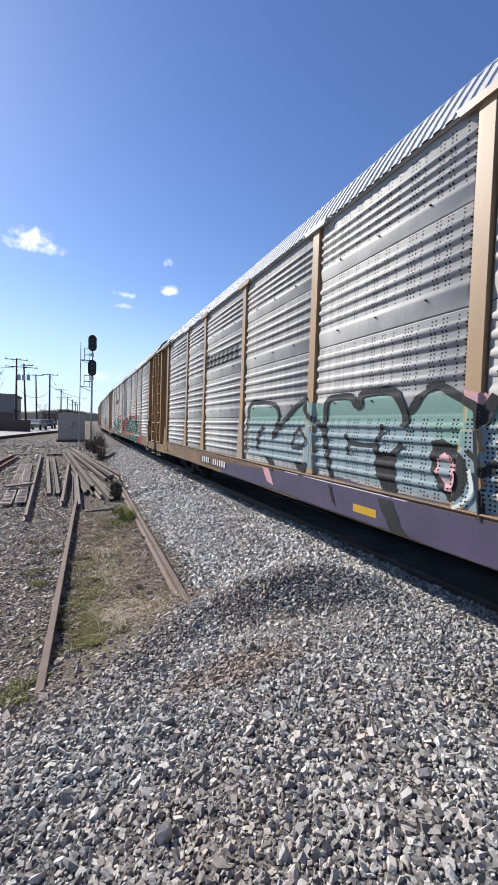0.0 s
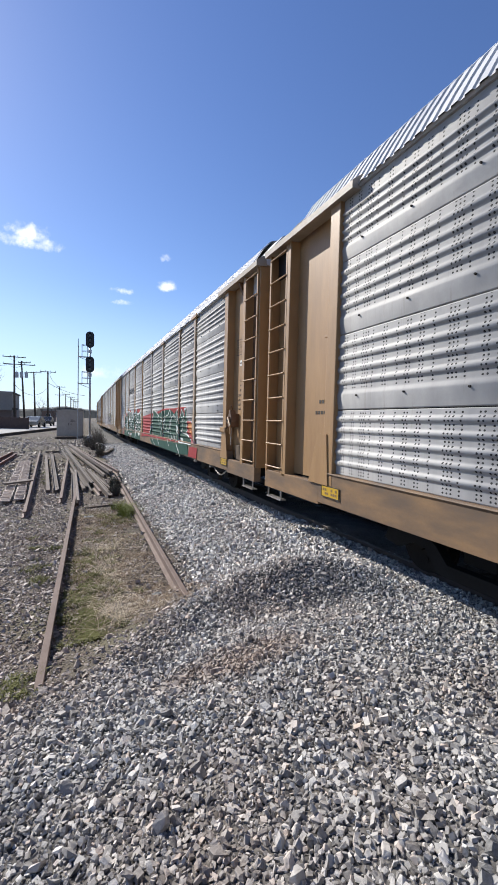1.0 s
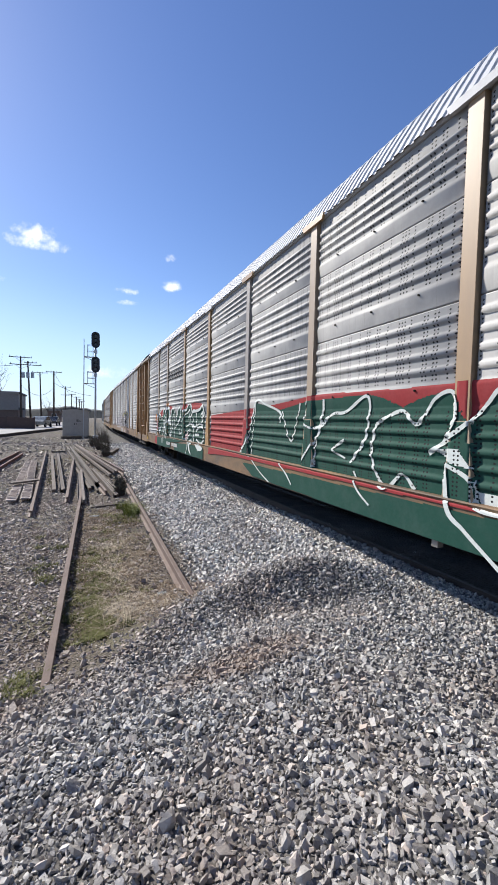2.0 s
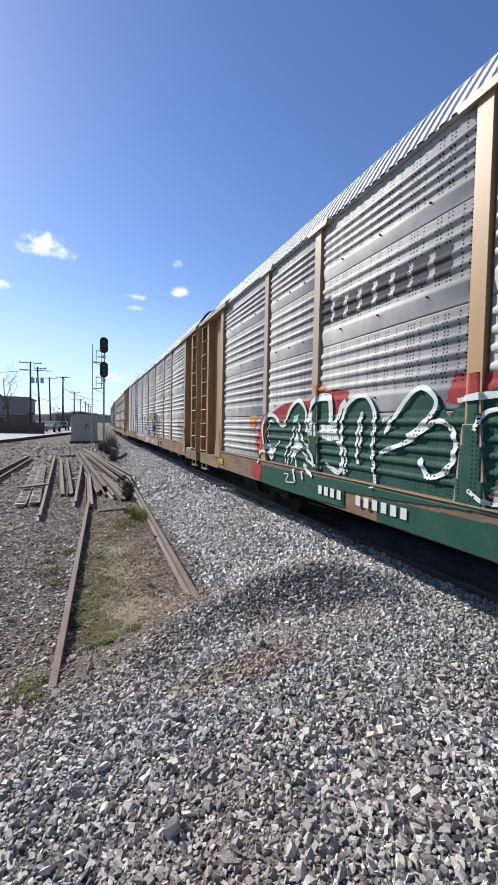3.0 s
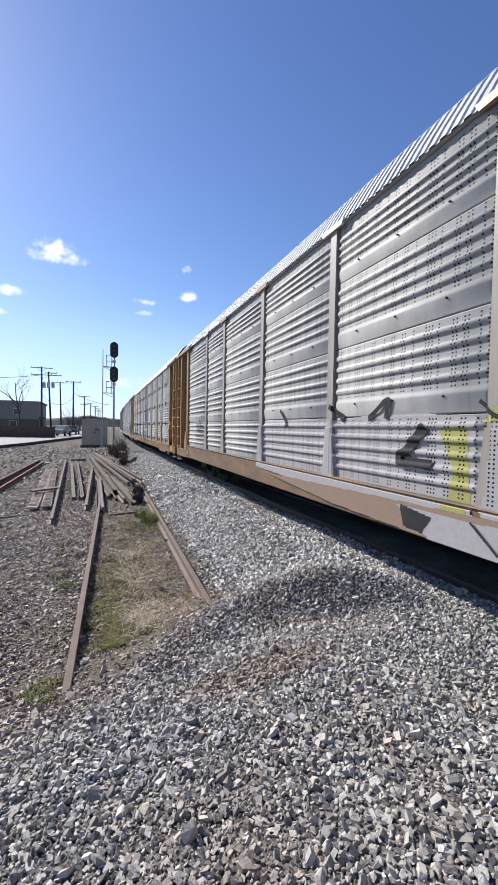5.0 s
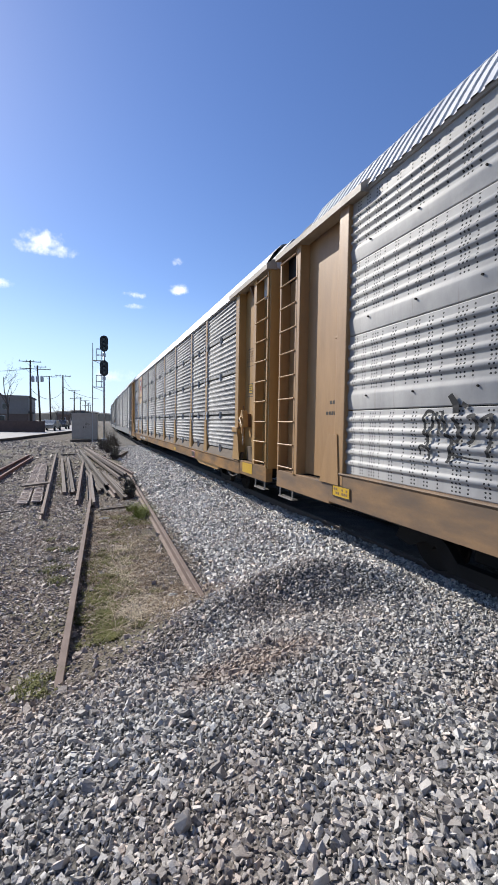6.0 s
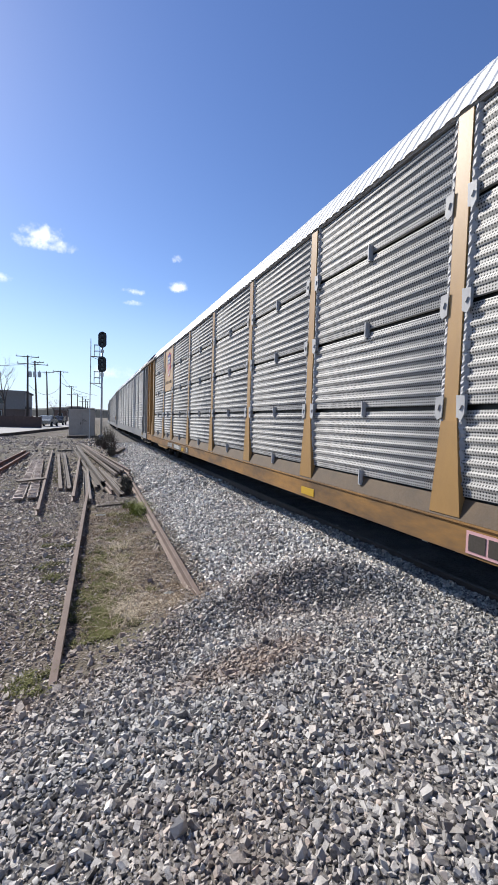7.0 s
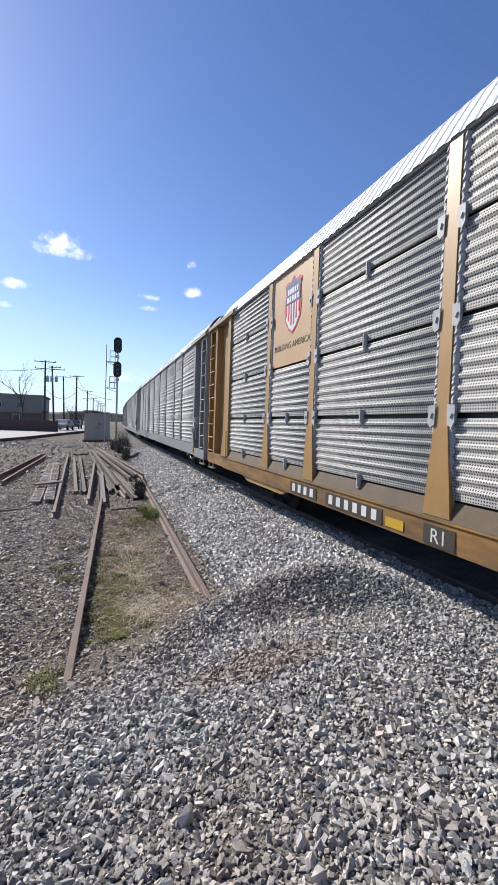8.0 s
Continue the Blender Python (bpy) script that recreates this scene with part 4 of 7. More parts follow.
def paint_line(wagon, kind, mat, pts, width, off):
    """A sprayed stroke that follows the ribs."""
    line = smooth_line(pts)
    n = max(3, int(width / 0.014))
    bm, prev = B(), None
    for k, p in enumerate(line):
        a, b = line[max(k - 1, 0)], line[min(k + 1, len(line) - 1)]
        w = (b - a).normalized() if (b - a).length > 1e-6 else Vector((1, 0))
        side = Vector((-w.y, w.x))
        wk = width * (0.80 + 0.35 * noise.noise((p.x * 3, p.y * 3, off * 777)))
        row = []
        for i in range(n + 1):
            q = p + side * wk * (i / n - 0.5)
            row.append(bm.verts.new((surface_x(kind, q.x, q.y) - off, q.x, q.y)))
        if prev:
            for i in range(n):
                bm.faces.new((prev[i], prev[i + 1], row[i + 1], row[i]))
        prev = row
    bmesh.ops.recalc_face_normals(bm, faces=bm.faces[:])
    for f in bm.faces:
        f.smooth = True
    return part("spray_stroke", bm, M[mat], wagon)


def paint(wagon, kind, fills, lines, width):
    for k, (mat, poly) in enumerate(fills):
        small = max(p[0] for p in poly) - min(p[0] for p in poly) < 1.2
        sill = max(p[1] for p in poly) < 1.2
        if sill:
            poly = [(y, max(0.725, min(z, 1.135))) for y, z in poly]
        paint_fill(wagon, kind, mat, poly, 0.003 + 0.0009 * k, 0.012 if small else 0.03, soft=0.015 if small or sill else 0.05)
    over = 0.007 + 0.0009 * len(fills)
    for k, (mat, pts, *own) in enumerate(lines):
        paint_line(wagon, kind, mat, pts, own[0] if own else width, over + 0.0003 * k)


SIDEWAYS = Matrix(((0, 0, -1, 0), (-1, 0, 0, 0), (0, 1, 0, 0), (0, 0, 0, 1)))


def lettering(wagon, text, x, y, z, size, mat, name="lettering"):
    """Flat letters on a side sheet; y is the middle of the word."""
    cu = bpy.data.curves.new(name, "FONT")
    cu.body, cu.size, cu.extrude, cu.align_x = text, size, 0.001, "CENTER"
    ob = bpy.data.objects.new(name, cu)
    scene.collection.objects.link(ob)
    me = bpy.data.meshes.new_from_object(ob)
    bpy.data.objects.remove(ob)
    me.materials.append(M[mat])
    o = new(name, me)
    o.parent = wagon
    o.matrix_basis = Matrix.Translation((x, y, z)) @ SIDEWAYS
    return o


def bars(wagon, x, y0, y1, z0, z1, rows, cols, mat, seed, name="marking"):
    """Unreadable lettering as plain bars."""
    rnd = random.Random(seed)
    bm = B()
    dz, dy = (z1 - z0) / rows, (y1 - y0) / cols
    for r in range(rows):
        for c in range(cols):
            if rnd.random() < 0.12 and rows > 1:
                continue
            a, b = y0 + dy * (c + 0.14), y0 + dy * (c + 0.86)
            box(bm, x - 0.002, x, a, b, z0 + dz * (r + 0.2), z0 + dz * (r + 0.8))
    return tagged(part(name, bm, M[mat], wagon), kind="stuff")


def outline(wagon, x, y0, y1, z0, z1, t, mat, name="panel_outline"):
    bm = B()
    for a, b, c, d in ((y0, y1, z0, z0 + t), (y0, y1, z1 - t, z1), (y0, y0 + t, z0 + t, z1 - t), (y1 - t, y1, z0 + t, z1 - t)):
        box(bm, x - 0.002, x, a, b, c, d)
    return part(name, bm, M[mat], wagon)


def plate(wagon, x, y0, y1, z0, z1, mat, name="plate", label=""):
    return part(name, box(B(), x - 0.004, x, y0, y1, z0, z1), M[mat], wagon, label)


def number_bars(wagon, y_hi, groups, z0, z1, mat, x=-0.064):
    y = y_hi
    for g, n in enumerate(groups):
        for _ in range(n):
            part("number_bar", box(B(), x - 0.003, x, y - 0.13, y - 0.03, z0, z1), M[mat], wagon)
            y -= 0.17
        y -= 0.28


def common_marks_a(w):
    outline(w, 0.138, 1.00, 1.54, 3.42, 3.78, 0.012, "ink")
    bars(w, 0.138, 1.05, 1.49, 3.46, 3.74, 5, 6, "ink_soft", 1)
    plate(w, 0.137, 1.09, 1.33, 3.16, 3.29, "white_sign", "white_label", "small white label")
    bars(w, 0.132, 1.13, 1.30, 3.20, 3.25, 1, 5, "ink", 2)
    bars(w, 0.138, 1.10, 1.34, 2.80, 2.86, 2, 6, "ink_soft", 3)
    plate(w, 0.138, 1.15, 1.27, 2.70, 2.74, "ink", "marking")
    lettering(w, "DECK", 0.137, 1.21, 2.585, 0.075, "ink")
    lettering(w, "CLEARANCE", 0.137, 1.21, 2.47, 0.075, "ink")
    for k, line in enumerate(("A 62 3/8 MIN.", "B 61 7/8 MIN.", "C 64 7/8 MIN.")):
        lettering(w, line, 0.137, 1.21, 2.36 - 0.10 * k, 0.072, "ink")
    bars(w, 0.148, 26.34, 26.58, 2.19, 2.28, 1, 3, "ink", 5)
    bars(w, 0.148, 26.22, 26.68, 2.02, 2.11, 1, 6, "ink", 6)
    for y, z in ((26.30, 3.2), (26.25, 4.6), (26.5, 1.5)):
        part("grab_iron", box(B(), 0.10, 0.145, y - 0.1, y + 0.1, z, z + 0.03, 0.006), M["tan"], w)
    for y0 in (1.60, 25.70):
        p = plate(w, -0.044, y0, y0 + 0.44, 0.83, 1.00, "yellow_sign", "warning_plate", "yellow warning plate with a dark border")
        outline(p, -0.049, y0, y0 + 0.44, 0.83, 1.00, 0.012, "ink")
        bars(p, -0.049, y0 + 0.05, y0 + 0.40, 0.86, 0.97, 2, 7, "ink_soft", 7)


def common_marks_b(w):
    outline(w, 0.138, 1.02, 1.58, 3.21, 3.62, 0.014, "ink")
    bars(w, 0.138, 1.08, 1.52, 3.30, 3.58, 5, 7, "ink_soft", 11)
    s = plate(w, 0.138, 1.21, 1.47, 2.57, 2.81, "yellow_sign", "warning_sign", "yellow warning sign with a black border")
    outline(s, 0.132, 1.21, 1.47, 2.57, 2.81, 0.02, "ink")
    bars(s, 0.132, 1.26, 1.42, 2.62, 2.77, 3, 4, "ink", 12)
    plate(w, 0.139, 0.80, 1.60, 2.50, 2.515, "ink", "door_seam")
    plate(w, -0.034, 0.76, 1.36, 0.75, 0.97, "yellow_sign", "yellow_patch", "bright yellow paint patch")


common_marks_a(shell_a)


def gable_mark(w):
    """Dark letters on the gable of the leading end, cut off by the next wagon."""
    cu = bpy.data.curves.new("gable_lettering", "FONT")
    cu.body, cu.size, cu.extrude = "EXC", 0.17, 0.001
    ob = bpy.data.objects.new("gable_lettering", cu)
    scene.collection.objects.link(ob)
    me = bpy.data.meshes.new_from_object(ob)
    bpy.data.objects.remove(ob)
    me.materials.append(M["ink"])
    o = new("gable_lettering", me)
    o.parent = w
    o.matrix_basis = pose(0.62, 0.026, 4.78, 90, 0, 0)


gable_mark(shell_a)
gable_mark(shell_b)
WAGONS = []
for n in range(11):
    if n == 1:
        ob = shell_a
    elif n == 3:
        ob = shell_b
    else:
        ob = copy_thing(shell_a, Matrix())
    WAGONS.append(ob)
for n, ob in enumerate(WAGONS):
    tagged(ob, {0: "galvanised autorack wagon with teal and black graffiti, purple sill", 1: "galvanised autorack wagon with green and red graffiti, tan posts", 2: "galvanised autorack wagon with grey and yellow graffiti, tan posts"}.get(n, ob["label"]))


def tie_trucks():
    """Two trucks for every wagon; the near wagons' wheelsets turn."""
    out = []
    for n, ob in enumerate(WAGONS):
        for yc in (3.9, LEN - 3.9):
            s = truck_on(ob, yc)
            if n < 4:
                out += s
    return out


def repaint(wagon, table):
    """Give one wagon other paints than its sisters."""
    for o in wagon.children_recursive:
        if o.type == "MESH" and o.material_slots and o.material_slots[0].material in table:
            put = table[o.material_slots[0].material]
            o.material_slots[0].link = "OBJECT"
            o.material_slots[0].material = put


GREY = {M["tan"]: M["grey_paint"], M["post"]: M["grey_paint"], M["post_glare"]: M["grey_paint"], M["brown"]: M["zinc_dark"], M["sill"]: M["grey_paint"]}


def tan_posts(wagon, lo, hi):
    """Put the tan paint, not the glare-pale colour, on the posts between lo and hi."""
    for o in wagon.children:
        if o.name.startswith("post") and lo < o.matrix_basis.translation.y < hi:
            for q in (o, *o.children):
                q.material_slots[0].link = "OBJECT"
                q.material_slots[0].material = M["post"]


tan_posts(WAGONS[0], 0, 28)
tan_posts(WAGONS[1], 14, 28)
for n in range(4, 11):
    repaint(WAGONS[n], GREY)
    tagged(WAGONS[n], "pale grey galvanised autorack wagon with grey posts and sills")

for n, ob in enumerate(WAGONS):
    if n == 2:
        brake_lever_on(ob)
    elif n < 6:
        handbrake_on(ob, M["yellow"] if n == 3 else M["grey_paint"] if n == 4 else M["tan"], 0.14 if n == 3 else 0.17)

WHEELS = tie_trucks()


def wagon_rows(n):
    rows = []
    for k in range(17):
        t = 0.5 * k
        y = 19.05 + PITCH * (n - 1) - SPEED * t + 0.04 * max(0.0, t - 4.3) ** 2
        ya, yb = y + 3.9, y + LEN - 3.9
        xa, xb = float(curve_x(ya)), float(curve_x(yb))
        turn = -math.atan2(xb - xa, yb - ya)
        x0 = xa - 3.9 * (xb - xa) / (yb - ya)
        rows.append((t, pose(3.46 + x0, y, WAGON_Z, 0, 0, math.degrees(turn))))
    return rows


def motions():
    for n, ob in enumerate(WAGONS):
        walk(ob, wagon_rows(n))
    step = 1 / FPS
    for s in WHEELS:
        p = s.matrix_basis.translation.copy()
        walk(s, [(k * step, pose(p.x, p.y, p.z, math.degrees(SPEED * k * step / 0.36) % 360, 0, 0)) for k in range(241)])


# ---------------------------------------------------------------- lineside things
def gz(x, y):
    return float(ground_z(x, y))


def signal_mast():
    x, y = 1.40, 36.9
    g = gz(x, y)
    s = thing("railway_signal", pose(x, y, g, 0, 0, -3), "aluminium railway signal mast with two black signal heads", "railway signal")
    mast = tube(B(), (0, 0, -0.2), (0, 0, 8.0), 0.085, 0.07, 12)
    part("mast", mast, M["mast"], s, smooth=True)
    base = box(B(), -0.22, 0.22, -0.22, 0.22, -0.1, 0.5, 0.02)
    part("base_case", base, M["mast"], s)
    for z in (6.36, 8.38):
        bg2 = B()
        pts = []
        for k in range(28):
            a = math.tau * k / 28
            pts.append((0.33 * math.cos(a), z + 0.33 * math.sin(a) + (0.33 if math.sin(a) > 0 else -0.33)))
        prism(bg2, pts, -0.16, -0.13)
        head = part("signal_head", bg2, M["black"], s, "black oval backboard with three hooded lamps")
        part("housing", box(B(), -0.17, 0.17, -0.13, 0.16, z - 0.52, z + 0.52, 0.04), M["black"], head)
        for dz in (-0.36, 0, 0.36):
            hood = B()
            for k in range(9):
                a0, a1 = math.pi * (k / 8) * 1.2 - 0.3, math.pi * ((k + 1) / 8) * 1.2 - 0.3
                if k < 8:
                    q = [hood.verts.new((0.12 * math.cos(a), yy, z + dz + 0.12 * math.sin(a))) for a, yy in ((a0, -0.16), (a1, -0.16), (a1, -0.40), (a0, -0.40))]
                    hood.faces.new(q)
            part("hood", hood, M["black"], head)
            part("lens", tube(B(), (0, -0.168, z + dz), (0, -0.175, z + dz), 0.10, seg=16), M["lens"], head)
    for z in (5.52, 7.44):
        part("collar", tube(B(), (0, 0, z - 0.14), (0, 0, z + 0.14), 0.14, seg=12), M["mast"], s)
    # ladder and the two service stages
    lad = part("ladder", tube(B(), (-0.95, 0.25, 0.1), (-0.90, 0.25, 8.45), 0.03, seg=6), M["mast"], s)
    part("stile", tube(B(), (-0.95, 0.60, 0.1), (-0.90, 0.60, 8.0), 0.03, seg=6), M["mast"], lad)
    rung = None
    for k in range(24):
        if rung is None:
            rung = part("rung", tube(B(), (-0.94, 0.25, 0), (-0.94, 0.60, 0), 0.012, seg=5), M["mast"], lad, at=pose(0, 0, 0.4 + 0.32 * k))
        else:
            again(rung, lad, pose(0.002 * k, 0, 0.4 + 0.32 * k))
    for z in (4.82, 7.02):
        st = box(B(), -0.92, 0.05, 0.10, 0.62, z - 0.03, z)
        stage = part("service_stage", st, M["mast"], s)
        for yy in (0.12, 0.60):
            for zz in (0.45, 0.95):
                part("guard_rail", tube(B(), (-0.62, yy, z + zz), (-0.05, yy, z + zz), 0.02, seg=5), M["mast"], stage)
            for xx in (-0.62, -0.20):
                part("guard_post", tube(B(), (xx, yy, z), (xx, yy, z + 0.97), 0.022, seg=5), M["mast"], stage)
        part("strut", tube(B(), (-0.9, 0.35, z - 0.02), (-0.02, 0.1, z - 0.38), 0.02, seg=5), M["mast"], stage)


def relay_cabinet():
    g = gz(-0.1, 43.5)
    c = thing("relay_cabinet", pose(-0.10, 43.5, g, 0, 0, -3), "grey aluminium trackside relay cabinet", "cabinet")
    part("body", box(B(), -1.16, 1.16, -0.65, 0.65, 0.05, 2.46, 0.02), M["cabinet"], c)
    part("roof", prism(B(), [(-1.22, 2.46), (1.22, 2.46), (1.22, 2.52), (0, 2.60), (-1.22, 2.52)], -0.72, 0.72), M["cabinet"], c)
    part("plinth", box(B(), -1.10, 1.10, -0.60, 0.60, -0.25, 0.05), M["concrete"], c)
    for sx in (-1, 1):
        d = part("door", box(B(), 0.03 if sx > 0 else -1.10, 1.10 if sx > 0 else -0.03, -0.675, -0.65, 0.12, 2.38, 0.006), M["cabinet"], c)
        part("handle", box(B(), sx * 0.10 - 0.02, sx * 0.10 + 0.02, -0.72, -0.675, 1.1, 1.3, 0.006), M["steel_dark"], d)
    plate = B()
    for k in range(3):
        box(plate, 0.05, 0.50 - 0.1 * k, -0.684, -0.679, 1.42 + 0.09 * k, 1.46 + 0.09 * k)
    part("marking", plate, M["ink"], c)


def utility_pole(x, y, top, arms, can=False, lean=0.0, r=0.16):
    g = gz(x, y)
    p = thing("utility_pole", pose(x, y, g, 0, lean, 0), "dark wooden utility pole with crossarms" + (" and transformers" if can else ""), "utility pole", "lineside utility poles")
    h = top - g
    part("pole", tube(B(), (0, 0, -0.5), (0, 0, h), r, r * 0.62, 10), M["pole"], p, smooth=True)
    for z, left, right in arms:
        arm = part("crossarm", box(B(), left, right, -0.16, -0.06, h + z - 0.06, h + z + 0.06), M["pole"], p)
        brace = tube(B(), (left * 0.45, -0.12, h + z - 0.05), (0, -0.12, h + z - 0.75), 0.02, seg=4)
        tube(brace, (right * 0.45, -0.12, h + z - 0.05), (0, -0.12, h + z - 0.75), 0.02, seg=4)
        part("brace", brace, M["steel_dark"], arm)
        n = 4
        for k in range(n):
            xx = left + 0.12 + (right - left - 0.24) * k / (n - 1)
            ins = tube(B(), (xx, -0.11, h + z + 0.06), (xx, -0.11, h + z + 0.30), 0.05, 0.035, 6)
            part("insulator", ins, M["cabinet"], arm)
    if can:
        for xx in (-0.85, -0.05, 0.75):
            t = part("transformer", tube(B(), (xx, -0.45, h - 3.2), (xx, -0.45, h - 2.15), 0.30, seg=14), M["mast"], p, "grey cylindrical transformer", smooth=False)
            part("bushing", tube(B(), (xx, -0.45, h - 2.15), (xx, -0.45, h - 1.9), 0.05, seg=6), M["cabinet"], t)
    return p


def wire(a, b, sag, label="thin black overhead wire between poles"):
    cu = bpy.data.curves.new("overhead_wire", "CURVE")
    cu.dimensions, cu.bevel_depth, cu.bevel_resolution = "3D", 0.035, 0
    sp = cu.splines.new("POLY")
    sp.points.add(16)
    a, b = Vector(a), Vector(b)
    for k in range(17):
        f = k / 16
        p = a.lerp(b, f)
        sp.points[k].co = (p.x, p.y, p.z - sag * 4 * f * (1 - f), 1)
    cu.materials.append(M["black"])
    ob = tagged(new("overhead_wire", cu), label, "wire", "overhead wires")
    return ob


signal_mast()
relay_cabinet()
utility_pole(-9.25, 83.5, 12.8, [(-0.25, -1.8, 1.8), (-1.5, -1.7, 3.3)], r=0.2)
utility_pole(-8.35, 90.8, 12.8, [(-0.3, -0.6, 1.6)], can=True, lean=-2.4, r=0.2)
utility_pole(-7.65, 106.8, 12.4, [(-0.2, -1.6, 1.6)], lean=-1.5, r=0.2)
utility_pole(-4.75, 100.2, 12.1, [(-0.2, -1.5, 1.6)], r=0.22)
utility_pole(-3.4, 137.6, 11.4, [(-0.2, -1.6, 1.6), (-2.6, -1.2, 1.2)], r=0.22)
utility_pole(-2.0, 164.2, 10.6, [(-0.2, -1.4, 1.4)], r=0.2)
utility_pole(-0.35, 185.2, 10.6, [(-0.2, -1.6, 1.6), (-2.2, -1.2, 1.2)], r=0.24)
utility_pole(0.9, 210.0, 10.6, [(-0.2, -1.6, 1.6)], r=0.24)
utility_pole(2.0, 235.0, 10.6, [(-0.2, -1.6, 1.6)], r=0.24)
wire((-4.75, 100.2, 9.6), (2.6, 95.0, 6.9), 0.5)
wire((-9.25, 83.5, 7.8), (-4.75, 100.2, 8.6), 1.8)
wire((-4.75, 100.2, 11.9), (-3.4, 137.6, 11.2), 0.6)
wire((-3.4, 137.6, 11.2), (-2.0, 164.2, 10.4), 0.6)
wire((-2.0, 164.2, 10.4), (-0.35, 185.2, 10.4), 0.6)
wire((-0.35, 185.2, 10.4), (2.0, 235.0, 10.4), 0.8)
wire((-9.25, 83.5, 11.3), (-30.0, 62.0, 9.4), 1.2)


def paved_lot():
    """The pale road that comes in from the side and runs off beside the line."""
    bm = B()
    rows = []
    for y in list(np.arange(37, 60, 1.0)) + list(np.arange(60, 200, 10.0)):
        right = -7.8 + (y - 38.0) * 0.335 if y < 58 else -1.1 + 0.02 * (y - 58)
        left = -60.0 if y < 57 else -5.5 + 0.02 * (y - 58)
        rows.append([bm.verts.new((left + (right - left) * k / 10, y, gz(left + (right - left) * k / 10, y) + 0.04)) for k in range(11)])
    for a, b in zip(rows, rows[1:]):
        for k in range(10):
            bm.faces.new((a[k], a[k + 1], b[k + 1], b[k]))
    tagged(mesh_object("road", bm, M["concrete"]), "pale worn concrete road beside the line", "road", kind="structure")
    k = B()
    prev = None
    for y in np.arange(36.5, 58, 1.5):
        x = -7.7 + (y - 38.0) * 0.335
        z = gz(x, y)
        row = [k.verts.new((x + a, y, z + b)) for a, b in ((0, -0.1), (0, 0.26), (0.28, 0.26), (0.28, -0.1))]
        if prev:
            for i in range(4):
                k.faces.new((prev[i], prev[(i + 1) % 4], row[(i + 1) % 4], row[i]))
        prev = row
    bmesh.ops.recalc_face_normals(k, faces=k.faces[:])
    tagged(mesh_object("kerb", k, M["timber_dark"]), "low dark timber kerb along the road", "kerb", kind="structure")


paved_lot()


def flat_building(x0, x1, y0, y1, h, wall, label, windows):
    g = gz((x0 + x1) / 2, y0)
    b = thing("building", pose(x0, y0, g), label, "building")
    w, d = x1 - x0, y1 - y0
    part("wall", box(B(), 0, w, 0, d, -0.3, h), M[wall], b)
    part("roof", box(B(), -0.25, w + 0.25, -0.25, d + 0.25, h, h + 0.35), M["roofing"], b)
    part("parapet", box(B(), -0.1, w + 0.1, -0.3, -0.26, h - 0.15, h + 0.4), M["stucco"], b)
    for fx, fz in windows:
        win = part("window", box(B(), fx - 0.6, fx + 0.6, -0.06, 0.02, fz, fz + 1.3), M["white_sign"], b)
        part("pane", box(B(), fx - 0.52, fx + 0.52, -0.075, -0.065, fz + 0.08, fz + 1.22), M["glass"], win)


flat_building(-36, -11.6, 101, 114, 6.2, "stucco", "low grey-brown flat-roofed building behind the road", [(x, 3.6) for x in (4, 8, 12, 16, 20)] + [(x, 0.9) for x in (4, 8, 12, 16, 20)])
flat_building(-26, -9.8, 84.5, 92, 2.6, "brick", "low dark brick shed with a flat roof", [(4, 0.9), (8, 0.9), (12, 0.9)])
flat_building(-7.5, -4.4, 128, 138, 3.2, "brick", "small distant brick building beside the road", [(1.5, 1.0)])
flat_building(-2.9, 0.2, 150, 160, 3.6, "stucco", "distant low grey building beside the line", [(1.5, 1.2)])


def yard_fence():
    f = thing("fence", pose(0, 0, 0), "brown painted board fence along the road", "fence")
    n = 13
    for k in range(n):
        x = -16.5 + k * 0.98
        y = 57.4 - 0.12 * k
        g = gz(x, y)
        part("post", box(B(), x - 0.06, x + 0.06, y, y + 0.12, g - 0.2, g + 1.45), M["fence"], f)
        if k < n - 1:
            part("panel", box(B(), x + 0.06, x + 0.92, y + 0.03, y + 0.07, g + 0.03, g + 1.38), M["fence"], f)


yard_fence()


def parked_car(x, y, turn, paint, label):
    g = gz(x, y) + 0.045
    c = thing("parked_car", pose(x, y, g, 0, 0, turn), label, "car", "parked cars")
    side = [(-2.2, 0.35), (-2.25, 0.75), (-1.9, 0.92), (-1.35, 0.98), (-0.75, 1.42), (0.75, 1.45), (1.45, 1.02), (2.15, 0.88), (2.25, 0.55), (2.2, 0.33)]
    bm = prism(B(), [(a, b) for a, b in side], -0.86, 0.86, "y")
    bmesh.ops.bevel(bm, geom=[e for e in bm.edges], offset=0.06, segments=2, affect="EDGES")
    body = part("body", bm, M[paint], c)
    part("side_window", prism(B(), [(-1.1, 1.0), (-0.7, 1.36), (0.65, 1.38), (1.15, 1.02)], -0.875, -0.865), M["glass"], body)
    part("windscreen", box(B(), 0, 0.02, -0.7, 0.7, -0.28, 0.28), M["glass"], body, at=pose(1.14, 0, 1.24, 0, -58, 0))
    for wx in (-1.4, 1.4):
        for wy in (-0.84, 0.84):
            wh = part("wheel", tube(B(), (wx, wy - 0.1, 0.33), (wx, wy + 0.1, 0.33), 0.33, seg=18), M["tyre"], c)
            part("rim", tube(B(), (wx, wy - 0.11, 0.33), (wx, wy + 0.11, 0.33), 0.19, seg=12), M["mast"], wh)


parked_car(-4.5, 62.5, 80, "car_silver", "silver parked car on the road")
parked_car(-3.7, 74.0, 84, "car_dark", "dark parked car farther along the road")


